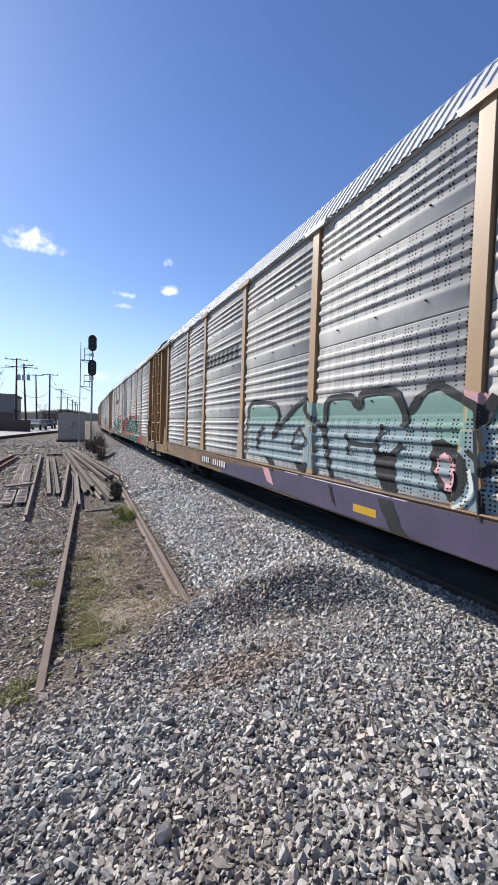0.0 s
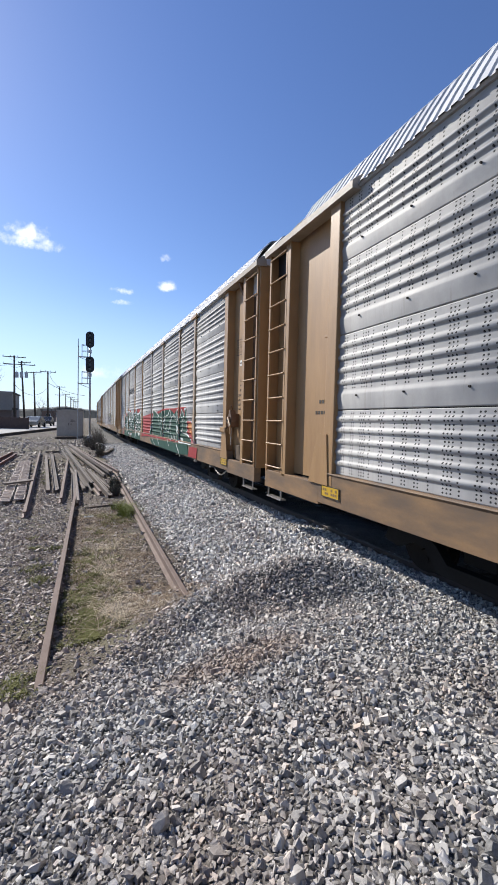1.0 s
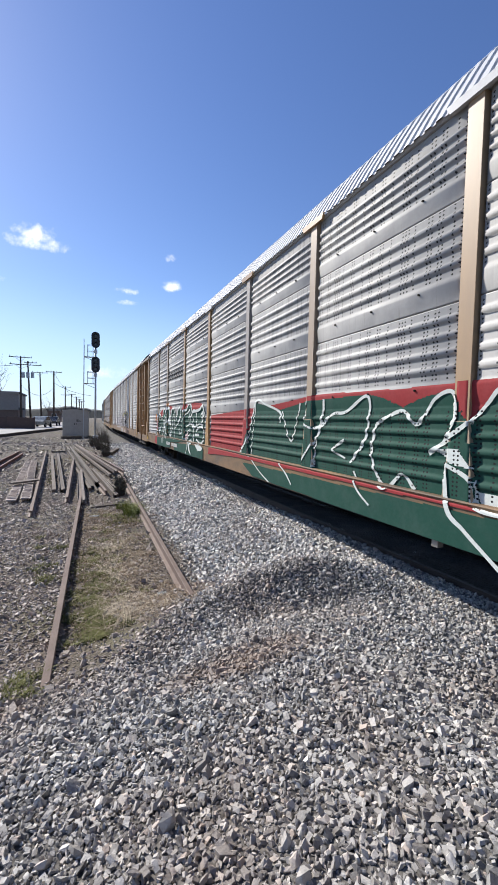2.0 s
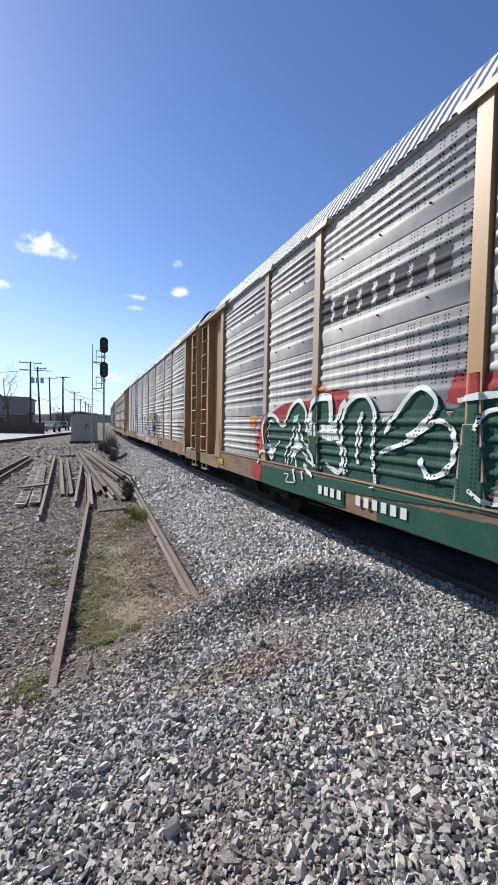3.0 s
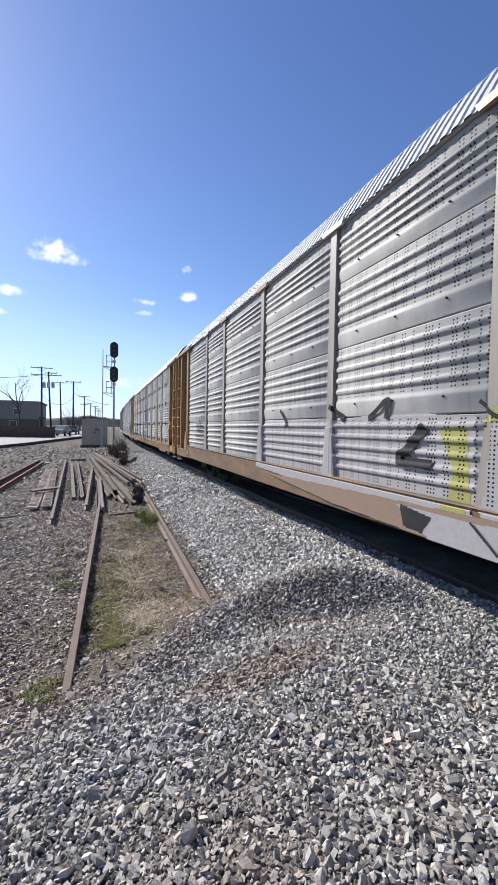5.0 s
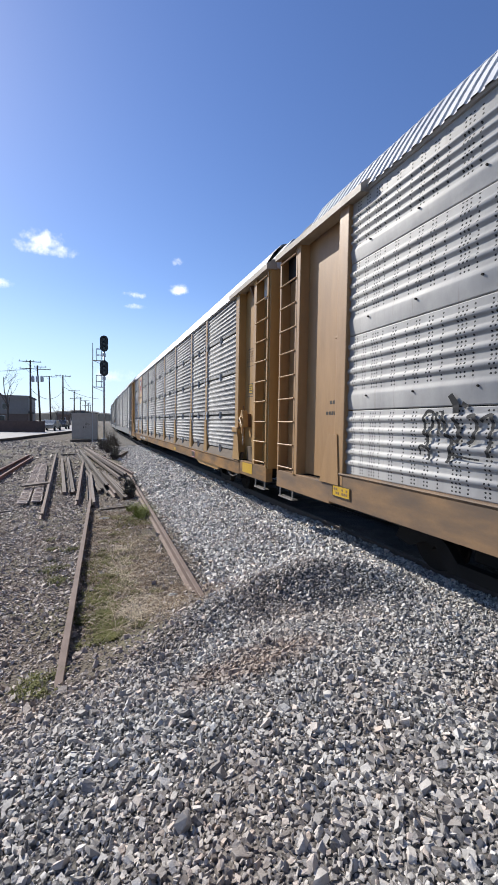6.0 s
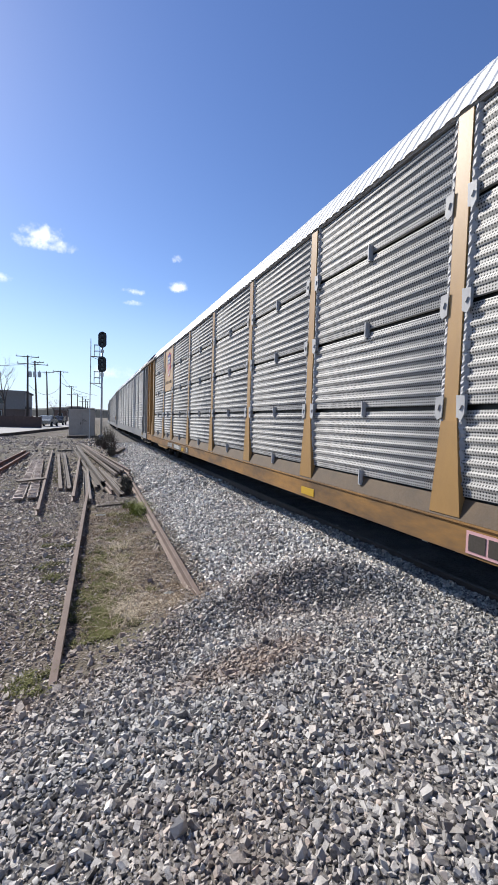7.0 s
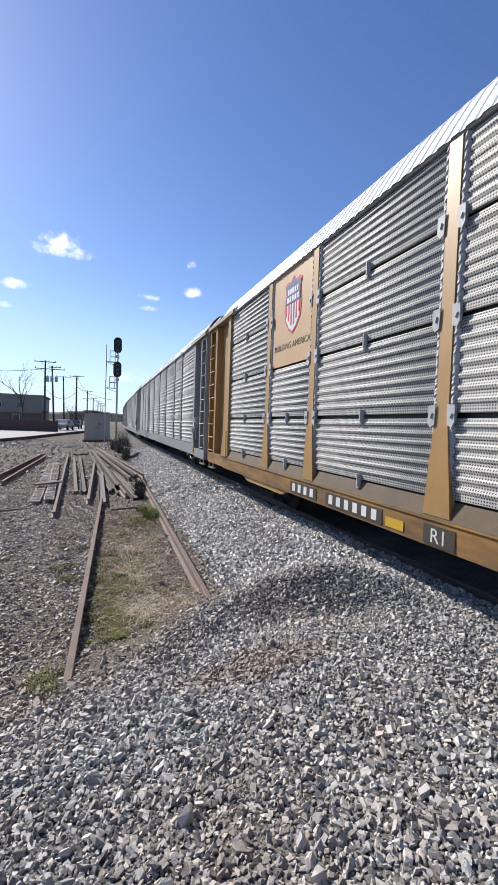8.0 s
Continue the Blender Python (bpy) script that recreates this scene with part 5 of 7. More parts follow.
def bare_tree(x, y, h, seed, label):
    rnd = random.Random(seed)
    t = thing("bare_tree", pose(x, y, gz(x, y)), label, "tree", "bare trees")
    trunk, twigs = B(), B()

    def limb(p, way, length, r, depth):
        bm = trunk if depth < 2 else twigs
        q = p
        for _ in range(3):
            w2 = (way + Vector((rnd.uniform(-0.2, 0.2), rnd.uniform(-0.2, 0.2), rnd.uniform(-0.05, 0.15)))).normalized()
            n = q + w2 * (length / 3)
            tube(bm, q, n, r, r * 0.82, 6 if depth < 2 else 4)
            q, way, r = n, w2, r * 0.82
        if depth < 4:
            for _ in range(3 if depth else 5):
                a = rnd.uniform(0, math.tau)
                side = Vector((math.cos(a), math.sin(a), rnd.uniform(0.2, 0.8)))
                limb(q - way * rnd.uniform(0, length * 0.45), (way * 0.7 + side * 0.75).normalized(), length * rnd.uniform(0.5, 0.72), r * 0.7, depth + 1)

    limb(Vector((0, 0, -0.2)), Vector((0.05, 0, 1)), h * 0.38, h * 0.015, 0)
    part("trunk", trunk, M["bark"], t)
    part("crown", twigs, M["bark"], t)


bare_tree(-11.2, 73.5, 14.0, 3, "bare leafless tree beside the road")
bare_tree(-6.2, 99.0, 7.5, 5, "bare leafless tree beside the road")
bare_tree(-4.0, 112.0, 7.0, 8, "bare leafless tree beside the road")


def shrub(x, y, h, seed, mat="bark"):
    rnd = random.Random(seed)
    s = thing("shrub", pose(x, y, gz(x, y)), "dark scrubby bush at the trackside", "bush", "trackside bushes")
    twigs, leaves = B(), B()
    for _ in range(60):
        a = rnd.uniform(0, math.tau)
        r = rnd.uniform(0.05, 0.55) * h
        top = Vector((r * math.cos(a), r * math.sin(a), rnd.uniform(0.35, 1.0) * h))
        tube(twigs, (0.12 * math.cos(a), 0.12 * math.sin(a), -0.05), top, 0.016, 0.006, 4)
        for _ in range(5):
            p = top * rnd.uniform(0.45, 1.0) + Vector((rnd.gauss(0, 0.07), rnd.gauss(0, 0.07), rnd.gauss(0, 0.07)))
            u = Vector((rnd.gauss(0, 1), rnd.gauss(0, 1), rnd.gauss(0, 1))).normalized() * 0.045
            v = u.orthogonal().normalized() * 0.016
            leaves.faces.new([leaves.verts.new(q) for q in (p - u, p + v, p + u, p - v)])
    part("branchwork", twigs, M["bark"], s)
    part("foliage", leaves, M["shrub_leaf"], s)


M["shrub_leaf"] = worn("dull_leaf", (0.06, 0.062, 0.04), (0.03, 0.032, 0.022), 0.9)
shrub(1.95, 36.2, 1.3, 1)
shrub(2.15, 35.0, 0.9, 2)
shrub(1.05, 31.0, 0.9, 4)
shrub(1.35, 28.5, 0.9, 5)
shrub(1.65, 27.0, 0.8, 9)
shrub(1.50, 24.5, 0.6, 10)
shrub(1.40, 14.8, 0.40, 7)
shrub(1.25, 13.4, 0.35, 8)


def far_ridge():
    """Low wooded hills on the horizon."""
    rnd = np.random.RandomState(4)
    bm = B()
    prev = None
    for k in range(221):
        a = radians(-60 + 120 * k / 220)
        x, y = 900 * math.sin(a), 900 * math.cos(a)
        h = 13 + 5 * math.sin(k * 0.13) + 2.5 * math.sin(k * 0.41 + 1) + rnd.uniform(-1.2, 1.2)
        row = [bm.verts.new(p) for p in ((x * 0.97, y * 0.97, 0.0), (x, y, h), (x * 1.1, y * 1.1, h + 4))]
        if prev:
            for i in range(2):
                bm.faces.new((prev[i], row[i], row[i + 1], prev[i + 1]))
        prev = row
    bmesh.ops.recalc_face_normals(bm, faces=bm.faces[:])
    tagged(mesh_object("backdrop", bm, M["hill"]), "low wooded hills on the horizon", "hills", kind="structure")


far_ridge()

# ---------------------------------------------------------------- scrap between the tracks
GROUP = "scrap rails and timbers"


def lying(name, a, b, up, kind, label, w=0.2, h=0.15):
    """A rail or timber lying from a to b on the ground, raised by up at its far end where it rests on others."""
    (xa, ya), (xb, yb) = a, b
    pa, pb = Vector((xa, ya, gz(xa, ya) + up[0])), Vector((xb, yb, gz(xb, yb) + up[1]))
    if kind.startswith("rail"):
        mat = {"rail": "rail_rust", "rail_red": "timber_red"}.get(kind, "rail_grey")
        if kind == "rail_side":
            pa.z += 0.07
            pb.z += 0.07
        return rail_between(name, pa, pb, M[mat], label, GROUP, 88 if kind == "rail_side" else 0, 0.16)
    bm = box(B(), -w / 2, w / 2, 0, (pb - pa).length, 0, h, 0.012)
    for _ in range(2):
        box(bm, -w / 2 + 0.02, w / 2 - 0.02, (pb - pa).length, (pb - pa).length + 0.03, 0.02, h - 0.03)
    ob = mesh_object(name, bm, M["timber"])
    ob.matrix_basis = Matrix.Translation(pa) @ (pb - pa).to_track_quat("Y", "Z").to_matrix().to_4x4()
    return tagged(ob, label, "timber", GROUP)


RL, TL = "rusty scrap rail lying on the ground", "weathered grey timber in the scrap pile"
SL = "grey scrap steel rail lying on its side in the pile"
lying("scrap_rail", (-1.00, 10.95), (-1.62, 26.0), (0.0, 0.03), "rail", RL)
lying("scrap_timber", (-0.66, 14.4), (-1.25, 24.8), (0.0, 0.0), "timber", TL, 0.12, 0.10)
lying("scrap_rail", (-0.50, 14.3), (-1.08, 25.2), (0.02, 0.02), "rail_side", SL)
lying("scrap_timber", (-0.42, 14.9), (-0.92, 23.0), (0.0, 0.02), "timber", TL, 0.07, 0.12)
lying("scrap_rail", (-0.25, 12.55), (-0.14, 21.4), (0.0, 0.16), "rail", RL)
lying("scrap_rail", (0.03, 12.05), (0.00, 17.4), (0.0, 0.10), "rail_side", SL)
lying("scrap_rail", (0.19, 12.10), (0.16, 17.6), (0.0, 0.12), "rail_grey", SL)
lying("scrap_rail", (0.56, 14.9), (-0.41, 26.0), (0.12, 0.30), "rail_side", SL)
lying("scrap_timber", (0.47, 14.6), (-0.46, 25.6), (0.02, 0.16), "timber", TL, 0.10, 0.12)
lying("scrap_timber", (0.40, 14.3), (-0.20, 21.0), (0.0, 0.02), "timber", TL, 0.09, 0.12)
lying("scrap_timber", (0.62, 13.9), (0.25, 18.6), (0.0, 0.06), "timber", TL, 0.06, 0.10)
lying("scrap_rail", (1.36, 17.1), (-0.22, 28.0), (0.18, 0.30), "rail_side", SL)
lying("scrap_timber", (1.22, 17.0), (-0.05, 26.6), (0.05, 0.15), "timber", TL, 0.10, 0.12)
lying("scrap_rail", (1.72, 16.9), (-0.10, 28.6), (0.16, 0.20), "rail", RL)
lying("scrap_rail", (1.02, 13.0), (0.55, 18.4), (0.0, 0.10), "rail_side", SL)
lying("scrap_rail", (0.84, 13.4), (0.42, 18.6), (0.0, 0.05), "rail", RL)
lying("scrap_timber", (1.20, 14.2), (0.80, 18.0), (0.0, 0.03), "timber", TL, 0.08, 0.10)
lying("scrap_timber", (1.62, 16.0), (1.05, 21.0), (0.05, 0.03), "timber", TL, 0.10, 0.09)
lying("scrap_rail", (-3.15, 16.4), (-2.72, 25.4), (0.0, 0.0), "rail_red", "red-brown scrap rail lying on the ground")
lying("scrap_rail", (-3.60, 16.9), (-3.0, 26.2), (0.0, 0.0), "rail_red", "red-brown scrap rail lying on the ground")
lying("scrap_timber", (-1.35, 26.8), (-0.3, 27.3), (0.0, 0.0), "timber", TL, 0.12, 0.1)
lying("scrap_timber", (1.75, 25.0), (2.35, 27.4), (0.0, 0.0), "timber", "dark sleeper stub beside the ballast", 0.25, 0.2)
lying("scrap_timber", (-1.3, 39.6), (0.3, 40.2), (0.0, 0.0), "timber", "dark timber lying before the relay cabinet", 0.25, 0.25)
lying("scrap_timber", (0.35, 11.6), (1.05, 11.85), (-0.02, -0.02), "timber", "short grey stick of timber on the soil", 0.05, 0.06)
lying("scrap_timber", (-2.6, 11.9), (-1.7, 12.25), (-0.02, -0.02), "timber", "short grey stick of timber on the soil", 0.05, 0.06)


def tie_plate_stack(a, b, n):
    """A toppled row of cast tie plates."""
    (xa, ya), (xb, yb) = a, b
    t = thing("tie_plate_stack", pose(xa, ya, gz(xa, ya)), "toppled row of rusty pale tie plates", "tie plates", GROUP)
    plate = None
    turn = -math.degrees(math.atan2(xb - xa, yb - ya))
    for k in range(n):
        f = k / (n - 1)
        x, y = xa + (xb - xa) * f, ya + (yb - ya) * f
        at = pose(x - xa, y - ya, gz(x, y) - gz(xa, ya) + 0.10, 10 + random.uniform(-6, 6), random.uniform(-5, 5), turn + random.uniform(-16, 16))
        if plate is None:
            bm = box(B(), -0.13, 0.13, -0.09, 0.09, -0.012, 0.012, 0.004)
            box(bm, -0.11, 0.11, -0.075, -0.055, 0.012, 0.03)
            box(bm, -0.11, 0.11, 0.055, 0.075, 0.012, 0.03)
            plate = part("tie_plate", bm, M["plate_steel"], t, at=at)
        else:
            again(plate, t, at)


tie_plate_stack((-1.66, 12.9), (-2.12, 22.0), 62)
tie_plate_stack((-1.32, 13.0), (-1.90, 22.2), 62)
lying("scrap_timber", (-1.98, 15.2), (-1.22, 15.6), (0.20, 0.20), "timber", "pale plank laid across the tie plates", 0.25, 0.06)


# ---------------------------------------------------------------- ballast, weeds
def stone_shapes(count, rnd, few):
    """Angular broken stones: hulls of a few points on the sides of a skewed box."""
    out = []
    for _ in range(count):
        corners = np.array([(i, j, k) for i in (-1, 1) for j in (-1, 1) for k in (-1, 1)], float)
        p = corners * rnd.uniform(0.48, 1.0, (8, 3))
        if not few:
            p = np.concatenate([p, rnd.normal(0, 0.62, (3, 3)).clip(-1.05, 1.05)])
        skew = np.eye(3) + rnd.normal(0, 0.16, (3, 3))
        p = (p @ skew) * (1.0, rnd.uniform(0.55, 0.92), rnd.uniform(0.38, 0.72)) * 0.95
        bm = B()
        for q in p:
            bm.verts.new(q)
        hull = bmesh.ops.convex_hull(bm, input=bm.verts[:])
        junk = [g for g in set(hull["geom_interior"] + hull["geom_unused"]) if isinstance(g, bmesh.types.BMVert)]
        bmesh.ops.delete(bm, geom=junk, context="VERTS")
        bmesh.ops.triangulate(bm, faces=bm.faces[:])
        bm.verts.index_update()
        out.append((np.array([v.co[:] for v in bm.verts]), np.array([[v.index for v in f.verts] for f in bm.faces])))
        bm.free()
    return out


def scatter(name, xy, size, material, label, seed, sink=0.35):
    rnd = np.random.RandomState(seed)
    shapes = stone_shapes(60, rnd, name != "ballast_stones")
    n = len(xy)
    pick = rnd.randint(0, 60, n)
    q = rnd.normal(0, 1, (n, 4)) * (1.0, 0.34, 0.34, 1.0)
    q /= np.linalg.norm(q, axis=1)[:, None]
    w, x, y, z = q.T
    R = np.stack([np.stack([1 - 2 * (y * y + z * z), 2 * (x * y - w * z), 2 * (x * z + w * y)], -1),
                  np.stack([2 * (x * y + w * z), 1 - 2 * (x * x + z * z), 2 * (y * z - w * x)], -1),
                  np.stack([2 * (x * z - w * y), 2 * (y * z + w * x), 1 - 2 * (x * x + y * y)], -1)], 1)
    gnd = ground_z(xy[:, 0], xy[:, 1])
    points, faces, base = [], [], 0
    for k, (v, f) in enumerate(shapes):
        who = np.where(pick == k)[0]
        if not len(who):
            continue
        p = np.einsum("nij,kj->nki", R[who], v) * size[who, None, None]
        low = p[:, :, 2].min(1)
        c = np.stack([xy[who, 0], xy[who, 1], gnd[who] - low * (1 - sink) - sink * 0.6 * size[who]], -1)
        p += c[:, None, :]
        points.append(p.reshape(-1, 3))
        faces.append((f[None] + base + len(v) * np.arange(len(who))[:, None, None]).reshape(-1))
        base += len(v) * len(who)
    points, faces = np.concatenate(points), np.concatenate(faces)
    me = bpy.data.meshes.new(name)
    me.vertices.add(len(points))
    me.vertices.foreach_set("co", points.reshape(-1))
    me.loops.add(len(faces))
    me.loops.foreach_set("vertex_index", faces)
    me.polygons.add(len(faces) // 3)
    me.polygons.foreach_set("loop_start", np.arange(0, len(faces), 3))
    me.polygons.foreach_set("use_smooth", np.zeros(len(faces) // 3, bool))
    me.update(calc_edges=True)
    me.validate()
    me.materials.append(material)
    return tagged(new(name, me), label, "gravel", kind="stuff")


def ballast():
    rnd = np.random.RandomState(21)
    # jittered grid so that stones lie packed
    def packed(x0, x1, y0, y1, step):
        xs, ys = np.meshgrid(np.arange(x0, x1, step), np.arange(y0, y1, step))
        p = np.stack([xs.ravel(), ys.ravel()], 1)
        return p + rnd.uniform(-0.5, 0.5, p.shape) * step
    near = packed(-1.6, 4.45, 0.7, 5.0, 0.0222)
    keep = rnd.uniform(0, 1, len(near)) < ballast_amount(near[:, 0], near[:, 1]) ** 1.5
    near = near[keep]
    dist = np.hypot(near[:, 0], near[:, 1])
    ang = np.degrees(np.arctan2(near[:, 0], near[:, 1]))
    near = near[(ang > -22) & (ang < 66) & (dist > 1.0)]
    size = rnd.lognormal(math.log(0.0132), 0.36, len(near)).clip(0.007, 0.034)
    yc = near[:, 1] - 4.30 + 0.42 * (near[:, 0] - 2.75)
    # stones past the crest take the copy brightened for sun sheen
    glaring = (near[:, 0] + 0.9 * yc + rnd.normal(0, 0.16, len(near)) > 3.30) & (near[:, 0] > 2.2)
    scatter("ballast_stones", near[~glaring], size[~glaring], M["stone"], "grey broken ballast stones heaped on the bank", 1, 0.25)
    scatter("ballast_edge", near[glaring], size[glaring], M["stone_sunlit"], "ballast stones beside the rail, coloured brighter for sun glare", 6, 0.25)
    far = np.concatenate([packed(0, 2.95, 4.9, 12.0, 0.037), packed(0, 2.95, 12.0, 34.0, 0.055)])
    far[:, 0] += 1.5 + curve_x(far[:, 1])
    far = far[rnd.uniform(0, 1, len(far)) < ballast_amount(far[:, 0], far[:, 1]) ** 1.5]
    size = rnd.lognormal(math.log(0.023), 0.28, len(far)).clip(0.012, 0.045) * np.where(far[:, 1] > 12, 1.45, 1.0)
    scatter("ballast_shoulder", far, size, M["stone_sunlit"], "grey ballast shoulder along the main line, coloured brighter for sun glare", 2, 0.25)
    # loose stones on the soil
    soil = np.stack([rnd.uniform(-3.6, 2.2, 34000), 2.6 + 19 * rnd.uniform(0, 1, 34000) ** 1.5], 1)
    amount = ballast_amount(soil[:, 0], soil[:, 1])
    between = ((soil[:, 0] > -0.1) & (soil[:, 0] < 1.45)).astype(float)
    keep = (amount < 0.6) & (rnd.uniform(0, 1, len(soil)) < 0.95 - 0.25 * between)
    soil = soil[keep]
    size = rnd.lognormal(math.log(0.0145), 0.42, len(soil)).clip(0.006, 0.045)
    grit = packed(-3.8, -0.15, 2.6, 15.0, 0.036)
    grit = grit[(rnd.uniform(0, 1, len(grit)) < 0.45 + 0.4 * wavy(grit[:, 0], grit[:, 1], 1.2, 17)) & (ballast_amount(grit[:, 0], grit[:, 1]) < 0.7) & (grit[:, 0] > -0.38 * grit[:, 1])]
    scatter("trackside_stones", grit, rnd.lognormal(math.log(0.0155), 0.36, len(grit)).clip(0.007, 0.04), M["stone_dark"], "grey stones trodden into dark soil", 4, 0.4)
    yard = np.stack([rnd.uniform(-14.0, 2.0, 16000), 17 + 25 * rnd.uniform(0, 1, 16000) ** 1.2], 1)
    strip = yard[:, 0] - (-7.7 + (yard[:, 1] - 38.0) * 0.335)
    heavy = (strip < 2.4) | (np.abs(yard[:, 1] - 33 + 0.35 * yard[:, 0]) < 1.6)
    keep = (strip > 0.35) | (yard[:, 1] < 36.3)
    keep &= (rnd.uniform(0, 1, len(yard)) < np.where(heavy, 0.95, 0.35)) & (yard[:, 0] > -0.34 * yard[:, 1])
    scatter("yard_gravel", yard[keep], rnd.lognormal(math.log(0.045), 0.35, int(keep.sum())).clip(0.02, 0.10), M["stone"], "thin grey gravel on the yard before the road", 7, 0.5)
    scatter("loose_stones", soil, size * 1.15, M["stone_dark"], "loose grey stones scattered on brown soil", 3, 0.5)


ballast()


def blades(name, clumps, per, height, lean, width, material, label, seed):
    rnd = random.Random(seed)
    vs, fs = [], []
    for cx, cy, r in clumps:
        for _ in range(per):
            a, d = rnd.uniform(0, math.tau), r * math.sqrt(rnd.random())
            x, y = cx + d * math.cos(a), cy + d * math.sin(a)
            z = gz(x, y) - 0.01
            h = height * rnd.uniform(0.4, 1.2)
            b = rnd.uniform(0, math.tau)
            lx, ly = lean * h * math.cos(b), lean * h * math.sin(b)
            px, py = -math.sin(b + 0.6) * width, math.cos(b + 0.6) * width
            i = len(vs)
            for k in range(4):
                f = k / 3
                wk = 1 - 0.85 * f
                bx, by, bz = x + lx * f * f, y + ly * f * f, z + h * (f - 0.35 * lean * f * f)
                vs += [(bx - px * wk, by - py * wk, bz), (bx + px * wk, by + py * wk, bz)]
            fs += [(i + 2 * k, i + 2 * k + 1, i + 2 * k + 3, i + 2 * k + 2) for k in range(3)]
    me = bpy.data.meshes.new(name)
    me.from_pydata(vs, [], fs)
    me.materials.append(material)
    return tagged(new(name, me), label, "grass", kind="stuff")


def weeds():
    rnd = random.Random(9)
    dry = [(0.52 + rnd.gauss(0, 0.13), 5.0 + rnd.uniform(-0.4, 3.2), 0.10) for _ in range(34)]
    blades("dry_grass", dry, 13, 0.30, 1.6, 0.0036, M["straw"], "bleached dry grass between the siding rails", 2)
    fallen = [(rnd.uniform(0.15, 1.3), rnd.uniform(4.5, 11.0), 0.16) for _ in range(80)]
    blades("fallen_straw", fallen, 9, 0.16, 2.6, 0.0032, M["straw"], "broken pale straw lying on the siding", 12)
    low = [(rnd.uniform(0.05, 1.25), rnd.uniform(4.6, 11.5), 0.18) for _ in range(360)]
    blades("low_dry_grass", low, 40, 0.08, 1.2, 0.004, M["dry_grass"], "short flattened dry grass on the siding", 3)
    green = [(0.12 + rnd.gauss(0, 0.10), 4.5 + rnd.uniform(0, 1.2), 0.10) for _ in range(26)] + [(0.15 + rnd.gauss(0, 0.1), 5.6 + rnd.uniform(0, 2.2), 0.12) for _ in range(16)]
    green += [(-0.42 + rnd.gauss(0, 0.08), 3.95 + rnd.gauss(0, 0.12), 0.08) for _ in range(7)]
    green += [(-0.50 + rnd.gauss(0, 0.1), 7.3 + rnd.gauss(0, 0.7), 0.12) for _ in range(14)]
    green += [(0.95 + rnd.gauss(0, 0.22), 10.3 + rnd.gauss(0, 0.5), 0.14) for _ in range(26)]
    green += [(-0.85 + rnd.gauss(0, 0.1), 15.5 + rnd.uniform(0, 5), 0.15) for _ in range(12)]
    green += [(0.25 + abs(rnd.gauss(0, 0.25)), rnd.uniform(4.6, 9.5), 0.09) for _ in range(44)] + [(0.14 + abs(rnd.gauss(0, 0.09)), rnd.uniform(4.4, 6.4), 0.07) for _ in range(26)]
    blades("low_weeds", green, 60, 0.085, 0.9, 0.007, M["moss"], "low yellow-green weeds on the soil", 4)
    tall = [(1.22 + rnd.gauss(0, 0.12), 10.9 + rnd.gauss(0, 0.35), 0.10) for _ in range(16)]
    blades("green_weeds", tall, 50, 0.30, 0.7, 0.006, M["weed"], "green weeds beside the siding rail", 5)


weeds()


def litter():
    for x, y, s, label in ((0.42, 10.6, 0.16, "pale scrap of paper on the soil"), (-0.05, 8.05, 0.07, "small white scrap of litter on the soil"), (1.10, 5.55, 0.09, "flat pale stone beside the siding rail")):
        bm = B()
        n = 7
        rnd = random.Random(int(x * 100))
        grid = [[bm.verts.new((s * (i / n - 0.5) * rnd.uniform(0.9, 1.1) * 1.6, s * (j / n - 0.5), 0.02 + 0.2 * s * rnd.random())) for i in range(n)] for j in range(n)]
        for j in range(n - 1):
            for i in range(n - 1):
                bm.faces.new((grid[j][i], grid[j][i + 1], grid[j + 1][i + 1], grid[j + 1][i]))
        bmesh.ops.solidify(bm, geom=bm.faces[:], thickness=0.006)
        ob = mesh_object("litter", bm, M["white_sign"])
        ob.matrix_basis = pose(x, y, gz(x, y))
        tagged(ob, label, "litter")


litter()
common_marks_b(shell_b)


def placard_holder(w, y0, y1, z0, z1):
    h = plate(w, -0.045, y0, y1, z0, z1, "sp_pink", "placard_holder", "pale framed placard holder")
    m = (y0 + y1) / 2
    for a, b in ((y0 + 0.03, m - 0.015), (m + 0.015, y1 - 0.03)):
        part("slot", box(B(), -0.055, -0.050, a, b, z0 + 0.03, z1 - 0.03), M["ink"], h)


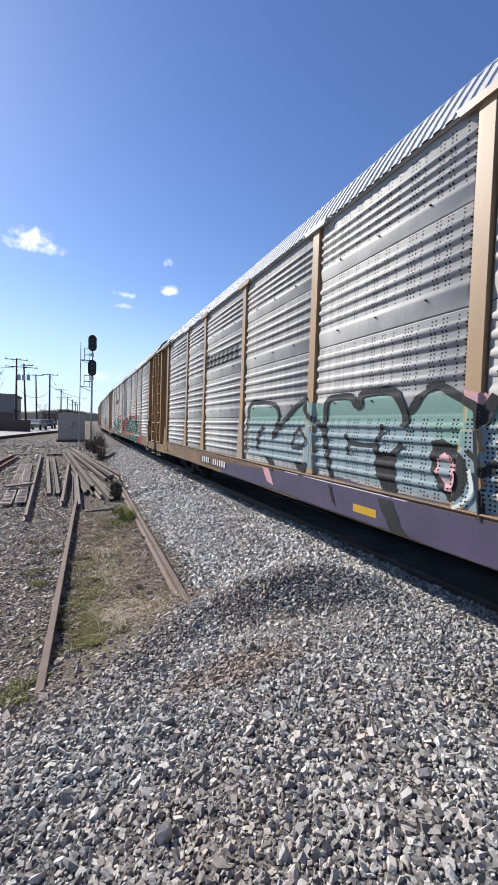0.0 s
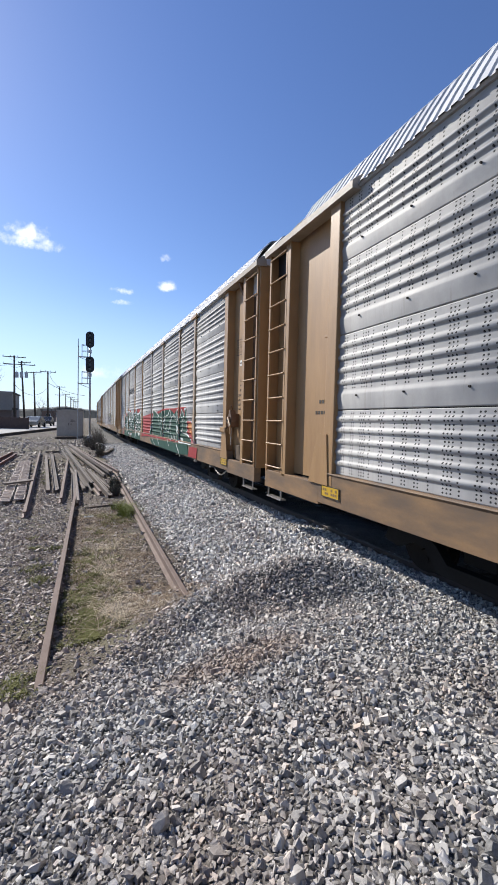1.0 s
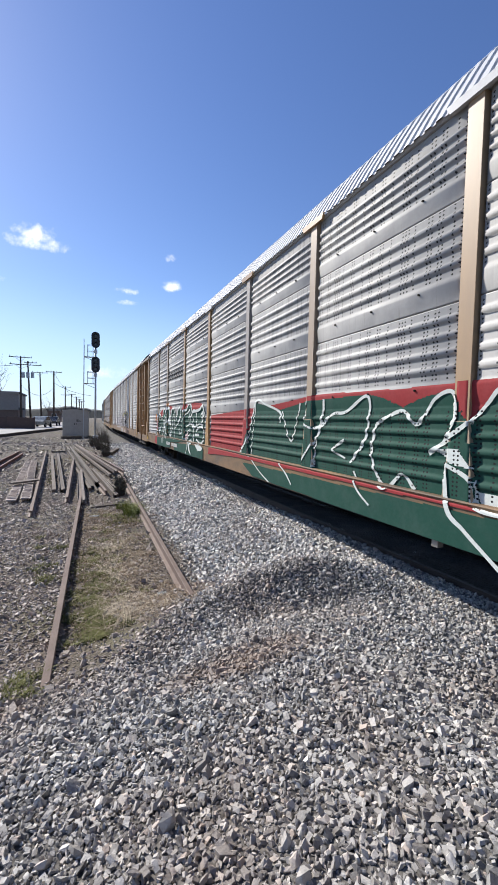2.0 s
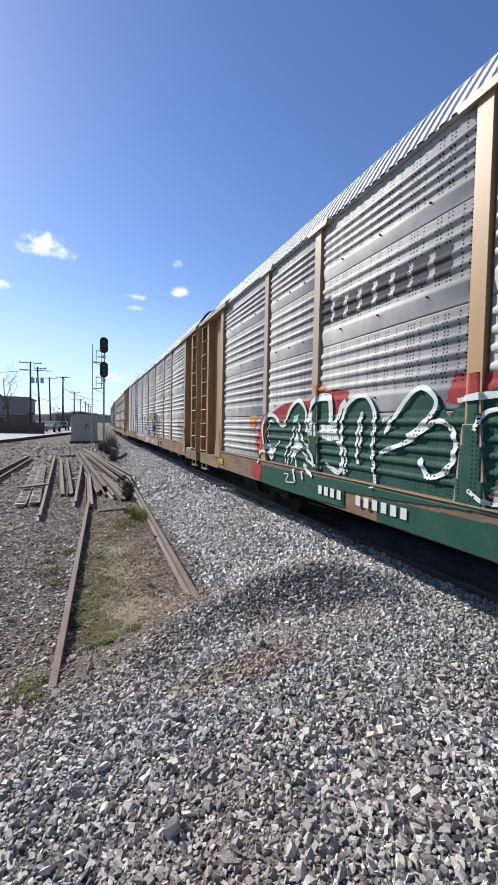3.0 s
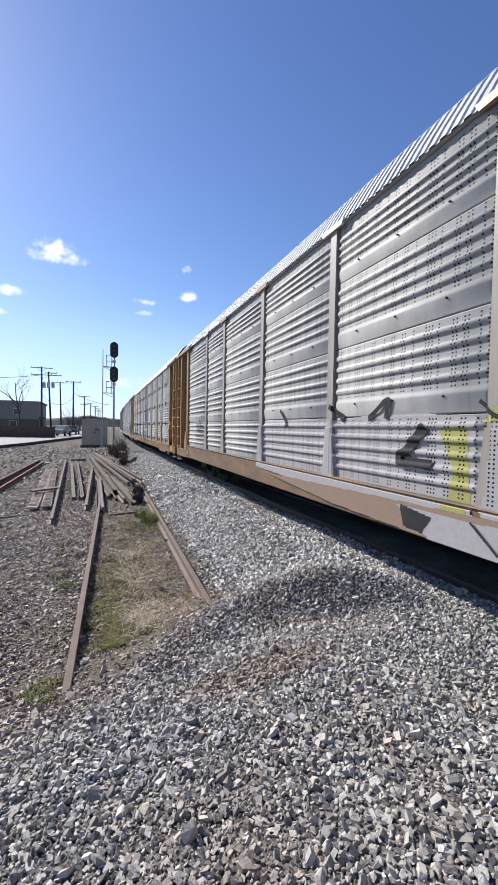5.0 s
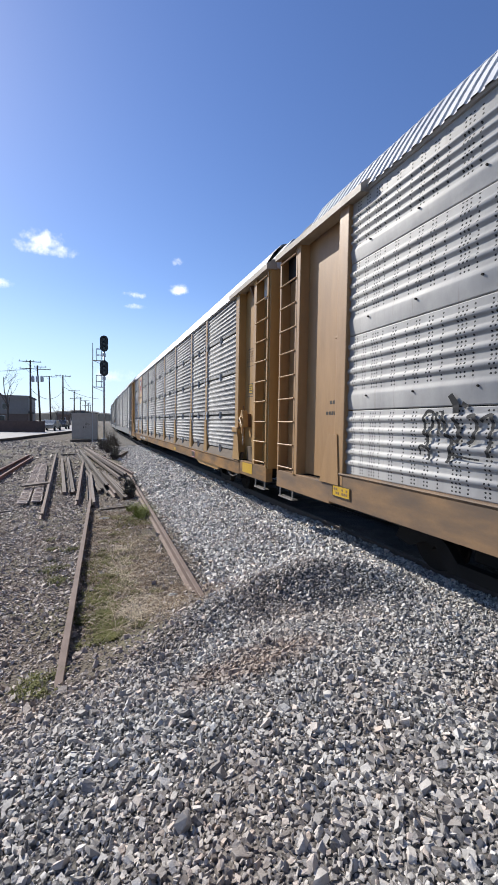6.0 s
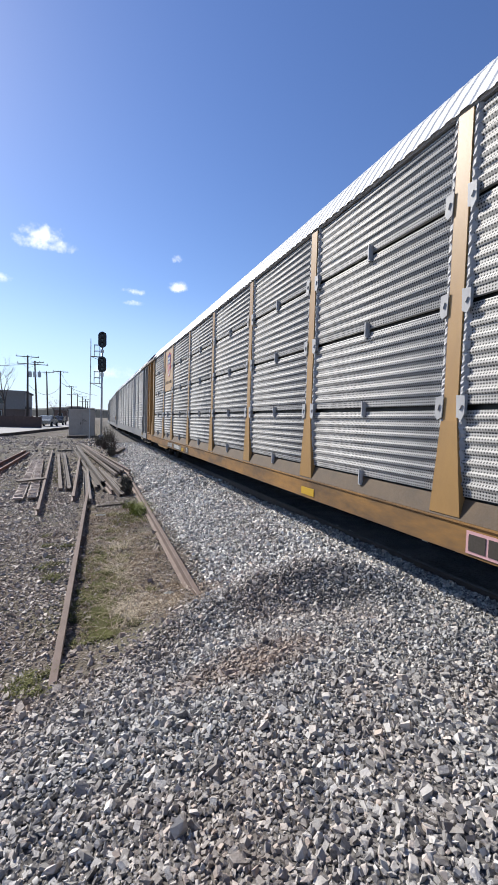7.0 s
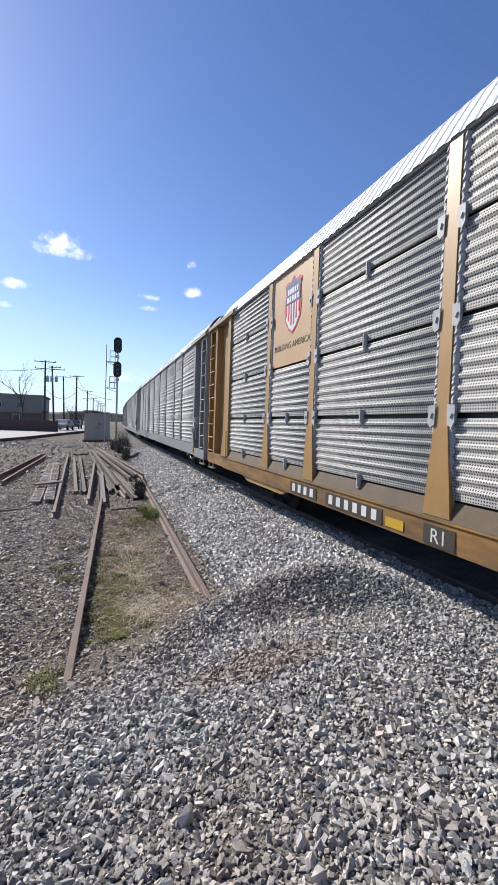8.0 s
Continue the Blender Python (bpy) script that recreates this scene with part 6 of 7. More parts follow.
# first wagon: teal and blue lettering with heavy black outlines
w0, w1, w2, w3, w4 = WAGONS[:5]
paint(w0, "a", [
    ("sp_blue", [(17.77, 2.03), (15.32, 2.03), (14.47, 2.03), (12.26, 2.04), (12.08, 2.04), (12.03, 1.16), (12.66, 1.26), (14.42, 1.26), (17.71, 1.36)]),
    ("sp_teal", [(17.7, 2.35), (16.45, 2.31), (16.38, 2.06), (15.34, 2.35), (14.78, 2.31), (14.0, 2.37), (13.47, 2.38), (13.26, 2.29), (13.18, 2.1), (12.9, 2.36), (12.58, 2.3), (12.29, 2.16), (12.09, 2.19), (12.08, 2.02), (17.77, 1.99)]),
    ("sp_teal", [(12.85, 2.0), (12.34, 2.01), (12.36, 1.79), (12.76, 1.82)]),
    ("purple", [(19.32, 0.97), (14.42, 1.23), (13.3, 1.15), (8.5, 1.14), (8.5, 0.72), (13.27, 0.75), (16.1, 0.77), (19.3, 0.75)]),
    ("sp_black", [(12.81, 1.81), (12.66, 1.85), (12.5, 1.76), (12.36, 1.66), (12.32, 1.52), (12.36, 1.35), (12.46, 1.24), (12.58, 1.23), (12.7, 1.37), (12.81, 1.54)]),
    ("sp_pink", [(12.74, 1.62), (12.64, 1.7), (12.53, 1.66), (12.48, 1.54), (12.49, 1.38), (12.55, 1.33), (12.65, 1.42), (12.74, 1.5)]),
    ("sp_blue", [(12.71, 1.59), (12.64, 1.65), (12.57, 1.6), (12.55, 1.47), (12.6, 1.4), (12.67, 1.47)]),
    ("sp_black", [(13.68, 1.65), (13.31, 1.65), (13.32, 1.34), (13.29, 1.13), (13.53, 1.19), (13.68, 1.42)]),
    ("sp_black", [(13.52, 1.11), (13.27, 1.1), (13.13, 0.84), (12.99, 0.76), (13.27, 0.75), (13.45, 0.95)]),
    ("sp_black", [(13.21, 2.05), (13.17, 2.16), (13.07, 2.3), (12.91, 2.38), (12.86, 2.35), (12.98, 2.22), (13.11, 2.1)]),
    ("sp_black", [(16.94, 1.35), (16.58, 1.31), (16.35, 1.08), (16.64, 1.14)]),
    ("sp_black", [(15.73, 1.33), (15.22, 1.36), (15.32, 1.11), (15.56, 1.15)]),
    ("sp_pink", [(16.84, 1.14), (16.54, 1.12), (16.33, 0.83), (16.62, 0.88)]),
    ("sp_pink", [(12.44, 2.33), (12.15, 2.27), (12.21, 2.15), (12.34, 2.2)]),
], [
    ("sp_black", [(17.81, 1.36), (17.82, 1.84), (17.7, 2.35), (17.16, 2.4), (16.49, 2.31), (16.36, 2.06), (16.59, 1.7)], 0.1),
    ("sp_black", [(17.25, 1.44), (17.21, 1.72), (17.01, 1.91)], 0.12),
    ("sp_black", [(16.59, 1.7), (16.2, 1.98), (15.8, 2.22), (15.36, 2.39), (15.42, 2.2), (15.26, 2.1)], 0.1),
    ("sp_black", [(15.26, 2.1), (15.0, 1.99), (14.79, 1.78), (14.72, 1.47), (14.61, 1.21)], 0.1),
    ("sp_black", [(15.83, 1.57), (15.69, 1.82), (15.56, 1.92)], 0.07),
    ("sp_black", [(15.81, 1.56), (15.45, 1.6), (15.28, 1.73), (15.6, 1.89)], 0.06),
    ("sp_black", [(14.76, 1.61), (14.83, 1.97), (14.76, 2.32), (14.47, 2.37), (14.2, 2.35), (14.09, 2.24), (13.99, 2.27), (14.01, 2.36), (13.75, 2.39), (13.47, 2.39), (13.32, 2.31), (13.2, 2.08), (13.2, 1.96)], 0.12),
    ("sp_black", [(14.3, 1.85), (14.21, 1.75), (13.94, 1.72), (13.69, 1.74), (13.59, 1.88), (13.55, 1.99)], 0.08),
    ("sp_black", [(14.21, 1.75), (14.23, 1.56)], 0.05),
    ("sp_black", [(13.69, 1.74), (13.63, 1.61)], 0.1),
    ("sp_black", [(13.36, 1.63), (13.23, 1.77)], 0.09),
    ("sp_black", [(12.91, 2.37), (12.76, 2.4), (12.58, 2.32), (12.39, 2.22), (12.27, 2.15), (12.23, 2.05)], 0.1),
    ("sp_black", [(12.27, 2.11), (12.24, 1.75), (12.16, 1.13)], 0.05),
    ("sp_black", [(12.24, 2.0), (12.16, 2.15), (12.09, 2.26)], 0.13),
    ("sp_black", [(12.21, 1.54), (12.13, 1.59), (12.06, 1.67)], 0.1),
    ("sp_black", [(12.33, 1.75), (12.23, 1.67)], 0.07),
    ("sp_black", [(14.55, 1.11), (14.43, 0.87)], 0.06),
    ("sp_pink", [(12.52, 1.62), (12.47, 1.47), (12.51, 1.35), (12.59, 1.35)], 0.05),
    ("sp_white", [(12.3, 1.58), (12.26, 1.38), (12.36, 1.24), (12.46, 1.18)], 0.05),
], 0.1)
plate(w0, -0.049, 13.54, 13.99, 0.84, 0.94, "yellow_sign", "yellow_patch", "yellow reflective patch")
plate(w0, -0.041, 18.35, 21.15, 0.83, 1.10, "brown", "number_panel", "dark brown panel behind the number")
number_bars(w0, 20.9, (4, 6), 0.87, 1.02, "letter_white")

# second wagon: dark green lettering with white outlines on red, at both ends
paint(w1, "a", [
    ("sp_red", [(23.37, 1.09), (23.61, 1.49), (23.31, 2.1), (22.97, 2.11), (22.24, 2.31), (21.91, 2.33), (21.34, 2.32), (21.07, 2.39), (20.55, 2.46), (20.24, 2.41), (20.22, 2.12), (23.05, 1.53)]),
    ("sp_red", [(18.5, 2.18), (18.4, 2.45), (17.6, 2.4), (16.95, 2.45), (16.13, 2.42), (15.91, 2.32), (15.79, 2.11), (18.11, 2.06)]),
    ("sp_green", [(23.05, 1.5), (23.04, 2.01), (22.8, 2.11), (22.48, 2.03), (22.16, 1.92), (21.97, 2.22), (21.66, 2.34), (21.42, 2.21), (21.35, 2.0), (21.2, 2.19), (21.03, 2.34), (20.66, 2.3), (20.61, 2.05), (20.48, 1.97), (20.34, 2.2), (20.23, 2.27), (20.18, 1.18), (20.99, 1.17), (22.95, 1.17)]),
    ("sp_green", [(20.47, 0.97), (20.47, 1.98), (20.25, 2.28), (19.79, 2.32), (19.56, 2.08), (19.44, 1.95), (19.19, 2.15), (18.83, 2.37), (18.58, 2.22), (18.47, 2.01), (18.29, 2.18), (18.09, 2.21), (17.6, 2.4), (17.34, 2.42), (17.12, 2.33), (17.01, 2.14), (16.41, 2.17), (16.04, 2.23), (15.83, 2.34), (15.67, 2.22), (15.61, 2.11), (15.56, 1.17), (16.88, 1.16), (18.21, 1.12)]),
    ("sp_green", [(23.11, 1.08), (21.52, 1.1), (20.18, 1.13), (20.16, 0.77), (21.5, 0.71), (23.09, 0.69)]),
    ("sp_green", [(19.46, 1.02), (16.88, 1.08), (15.56, 1.1), (15.54, 0.74), (16.86, 0.71), (19.44, 0.74)]),
    ("sp_red", [(23.52, 1.11), (23.11, 1.08), (23.15, 0.74), (23.73, 0.81)]),
    ("sp_orange", [(21.14, 2.56), (20.83, 2.54), (20.82, 2.42), (21.05, 2.39)]),
    ("sp_orange", [(23.94, 2.11), (23.58, 2.13), (23.61, 1.91), (23.78, 1.72), (23.92, 1.86)]),
    ("sp_white", [(21.33, 1.96), (21.24, 2.14), (21.14, 2.18), (21.11, 1.75), (21.25, 1.72)]),
    ("sp_white", [(21.06, 1.92), (20.49, 1.93), (20.41, 1.7), (20.71, 1.68), (21.05, 1.74)]),
    ("sp_white", [(21.71, 1.86), (21.65, 1.69), (21.48, 1.53), (21.72, 1.42), (21.95, 1.19), (21.83, 1.52)]),
    ("sp_white", [(23.0, 1.53), (22.57, 1.49), (22.73, 1.28), (22.95, 1.35)]),
    ("sp_white", [(16.71, 1.46), (16.15, 1.49), (16.18, 1.4), (16.66, 1.38)]),
    ("sp_white", [(16.44, 1.15), (16.06, 1.13), (15.74, 1.11), (15.57, 1.05), (15.74, 0.98), (16.06, 0.96), (16.28, 1.03)]),
    ("sp_white", [(17.35, 1.13), (17.16, 1.11), (16.96, 0.77), (17.2, 0.88)]),
    ("sp_pink", [(17.98, 1.29), (17.6, 1.52), (17.47, 1.32), (17.84, 1.18)]),
    ("sp_mint", [(21.85, 2.07), (21.67, 2.1), (21.68, 1.98), (21.81, 1.96)]),
], [
    ("sp_white", [(23.28, 1.1), (23.27, 1.28), (23.11, 1.37), (22.92, 1.35), (22.73, 1.25), (22.57, 1.44), (22.38, 1.61)], 0.07),
    ("sp_white", [(23.03, 1.51), (23.1, 1.81), (23.0, 2.07), (22.8, 2.12), (22.54, 2.04), (22.35, 1.92), (22.16, 1.92), (22.1, 2.06), (21.95, 2.21), (21.68, 2.34), (21.52, 2.29), (21.42, 2.19), (21.38, 2.02), (21.33, 1.82), (21.2, 1.74)], 0.09),
    ("sp_white", [(22.86, 1.57), (22.92, 1.79), (22.82, 1.98), (22.62, 1.96)], 0.03),
    ("sp_white", [(21.81, 1.89), (21.84, 1.71), (21.96, 1.56), (22.1, 1.43), (22.12, 1.21)], 0.06),
    ("sp_white", [(21.63, 1.96), (21.55, 1.76), (21.42, 1.63), (21.21, 1.51), (21.07, 1.4), (21.02, 1.25)], 0.08),
    ("sp_white", [(22.06, 1.17), (21.96, 1.38), (21.8, 1.52), (21.62, 1.52), (21.42, 1.43), (21.14, 1.32), (20.87, 1.25)], 0.05),
    ("sp_white", [(21.74, 1.47), (21.7, 1.19), (21.6, 0.94)], 0.06),
    ("sp_white", [(21.43, 1.26), (21.33, 1.01)], 0.05),
    ("sp_white", [(21.43, 1.26), (21.28, 1.2), (21.02, 1.1)], 0.06),
    ("sp_white", [(21.3, 1.96), (21.22, 2.17), (21.03, 2.33), (20.76, 2.35), (20.64, 2.29), (20.63, 2.03), (20.52, 1.93), (20.43, 2.04), (20.35, 2.18), (20.23, 2.26)], 0.13),
    ("sp_white", [(20.4, 1.7), (20.32, 1.55), (20.3, 1.35), (20.37, 1.25), (20.49, 1.25), (20.71, 1.33)], 0.09),
    ("sp_white", [(20.35, 1.67), (20.22, 1.55), (20.18, 1.26)], 0.06),
    ("sp_white", [(22.03, 1.03), (21.85, 1.03), (21.93, 0.9), (21.61, 0.92)], 0.025),
    ("sp_white", [(18.34, 2.18), (18.09, 2.21), (17.71, 2.24), (17.58, 2.39), (17.36, 2.42), (17.14, 2.33), (17.05, 2.15), (17.13, 2.01), (17.23, 1.87)], 0.08),
    ("sp_white", [(18.1, 1.89), (18.02, 2.06), (17.76, 2.1), (17.47, 2.17), (17.31, 2.22), (17.32, 2.09), (17.45, 1.9)], 0.06),
    ("sp_white", [(17.28, 1.95), (17.12, 2.05), (16.92, 2.18), (16.66, 2.19), (16.49, 2.07), (16.42, 1.89), (16.47, 1.73), (16.59, 1.66), (16.76, 1.69), (16.86, 1.82), (16.82, 1.97)], 0.08),
    ("sp_white", [(17.68, 1.64), (17.33, 1.76), (17.01, 1.74), (16.81, 1.61), (16.77, 1.41), (16.84, 1.22), (16.98, 1.13), (17.14, 1.2), (17.41, 1.16)], 0.1),
    ("sp_white", [(18.14, 1.32), (17.92, 1.22), (17.72, 1.32), (17.54, 1.46), (17.27, 1.58), (17.23, 1.45), (17.53, 1.3), (17.79, 1.16)], 0.06),
    ("sp_white", [(17.03, 2.15), (16.73, 2.17), (16.33, 2.19), (16.04, 2.23), (15.86, 2.33), (15.77, 2.32), (15.68, 2.21), (15.65, 2.05), (15.73, 1.97), (15.78, 1.82)], 0.1),
    ("sp_white", [(16.01, 2.03), (15.79, 2.13), (15.8, 1.97), (15.86, 1.79)], 0.07),
    ("sp_white", [(16.46, 1.55), (16.23, 1.65), (15.89, 1.68), (15.71, 1.66), (15.62, 1.55), (15.64, 1.34), (15.8, 1.23), (16.06, 1.18), (16.29, 1.24), (16.48, 1.29)], 0.09),
    ("sp_white", [(16.54, 1.7), (16.31, 1.74), (16.1, 1.78), (15.72, 1.75)], 0.07),
    ("sp_white", [(17.56, 0.76), (17.4, 0.94), (17.34, 1.17)], 0.05),
    ("sp_white", [(17.13, 1.1), (17.02, 0.91), (16.86, 0.77)], 0.05),
    ("sp_white", [(19.4, 1.84), (19.11, 2.17), (18.83, 2.35), (18.61, 2.2), (18.74, 1.98), (19.0, 1.8)], 0.07),
    ("sp_white", [(19.49, 1.58), (19.0, 1.75), (18.57, 1.98), (18.35, 1.81), (18.41, 1.51), (18.67, 1.38), (18.81, 1.57)], 0.07),
    ("sp_white", [(20.24, 1.22), (20.32, 1.71), (20.29, 2.09), (20.05, 2.29), (19.75, 2.29), (19.6, 2.03), (19.62, 1.63), (19.55, 1.13)], 0.08),
    ("sp_white", [(19.93, 1.4), (19.95, 1.77), (19.87, 2.09), (19.87, 1.62)], 0.06),
], 0.08)
number_bars(w1, 20.85, (4, 6), 0.86, 0.99, "letter_white")
paint(w1, "a", [
    ("sp_red", [(15.0, 0.96), (15.0, 2.06), (11.1, 2.24), (9.4, 2.34), (7.59, 2.32), (6.32, 2.34), (5.75, 2.32), (5.6, 1.89), (5.06, 1.86), (4.85, 1.68), (4.66, 1.17), (4.98, 1.14), (12.59, 1.07)]),
    ("sp_green", [(12.59, 1.11), (11.83, 2.26), (10.71, 2.09), (9.7, 2.21), (8.2, 2.26), (7.58, 2.08), (6.88, 2.24), (6.68, 1.93), (6.35, 2.24), (6.02, 2.02), (5.78, 2.27), (5.58, 1.84), (5.57, 1.5), (5.25, 1.36), (4.92, 1.16), (6.53, 1.13), (9.33, 1.16)]),
    ("sp_green", [(12.4, 0.98), (6.53, 1.07), (5.3, 1.1), (5.21, 0.79), (6.22, 0.67), (8.62, 0.69), (11.8, 0.75)]),
    ("sp_red", [(5.03, 1.07), (4.17, 1.09), (4.24, 0.74), (5.21, 0.75)]),
    ("sp_orange", [(5.51, 1.77), (5.01, 1.81), (4.88, 1.64), (4.81, 1.42), (5.25, 1.5)]),
    ("sp_white", [(7.08, 1.65), (6.76, 1.68), (6.59, 1.49), (6.82, 1.52)]),
    ("sp_white", [(6.56, 1.29), (6.17, 1.27), (6.14, 1.18), (6.51, 1.17)]),
], [
    ("sp_white", [(12.72, 1.17), (12.24, 1.46), (11.83, 2.29), (11.3, 2.23), (10.7, 2.07), (10.69, 1.88)]),
    ("sp_white", [(11.83, 2.26), (12.05, 1.14)], 0.04),
    ("sp_white", [(10.61, 2.09), (10.23, 1.57), (9.94, 2.22)], 0.04),
    ("sp_white", [(9.7, 2.24), (9.76, 1.9), (9.34, 1.84), (9.22, 2.25), (9.33, 1.76), (9.8, 1.26)]),
    ("sp_white", [(9.45, 1.2), (9.37, 1.71), (9.0, 2.02), (8.67, 2.06), (8.2, 2.26), (8.16, 1.97), (8.23, 1.68), (8.51, 1.37)]),
    ("sp_white", [(8.65, 1.67), (8.94, 1.52), (8.64, 1.41)], 0.05),
    ("sp_white", [(8.01, 1.9), (8.08, 1.56), (7.98, 1.29), (7.78, 1.14), (7.53, 1.33), (7.33, 1.18)]),
    ("sp_white", [(8.01, 1.9), (7.58, 2.06), (7.33, 1.91), (7.11, 2.17), (6.88, 2.24), (6.82, 1.98), (6.98, 1.72), (7.15, 1.6)]),
    ("sp_white", [(7.15, 1.6), (6.93, 1.75), (6.66, 1.93), (6.49, 2.12), (6.35, 2.24), (6.16, 2.07), (5.98, 1.84)]),
    ("sp_white", [(6.07, 2.01), (6.0, 2.2), (5.79, 2.27), (5.67, 1.98), (5.59, 1.84), (5.69, 1.8), (5.57, 1.51), (5.76, 1.45), (5.95, 1.45)]),
    ("sp_white", [(5.92, 1.44), (5.46, 1.4), (5.23, 1.34), (5.1, 1.27), (4.92, 1.16), (5.04, 1.13), (5.44, 1.15), (6.14, 1.13), (6.53, 1.16), (6.6, 1.39), (6.9, 1.52)]),
    ("sp_white", [(6.26, 1.98), (6.19, 1.66), (6.27, 1.52), (6.05, 1.44)], 0.06),
    ("sp_white", [(6.9, 1.52), (6.83, 1.08), (6.62, 0.91), (6.39, 0.75), (6.24, 0.65)]),
    ("sp_white", [(8.44, 1.26), (8.25, 1.03), (8.01, 0.88)], 0.04),
    ("sp_white", [(11.82, 1.08), (11.43, 0.9), (10.96, 0.74)], 0.04),
    ("sp_white", [(10.56, 1.14), (10.28, 1.0), (10.06, 0.83)], 0.04),
    ("sp_pink", [(4.79, 1.17), (4.75, 1.32), (4.68, 1.17), (4.61, 1.28), (4.57, 1.11)], 0.04),
], 0.055)

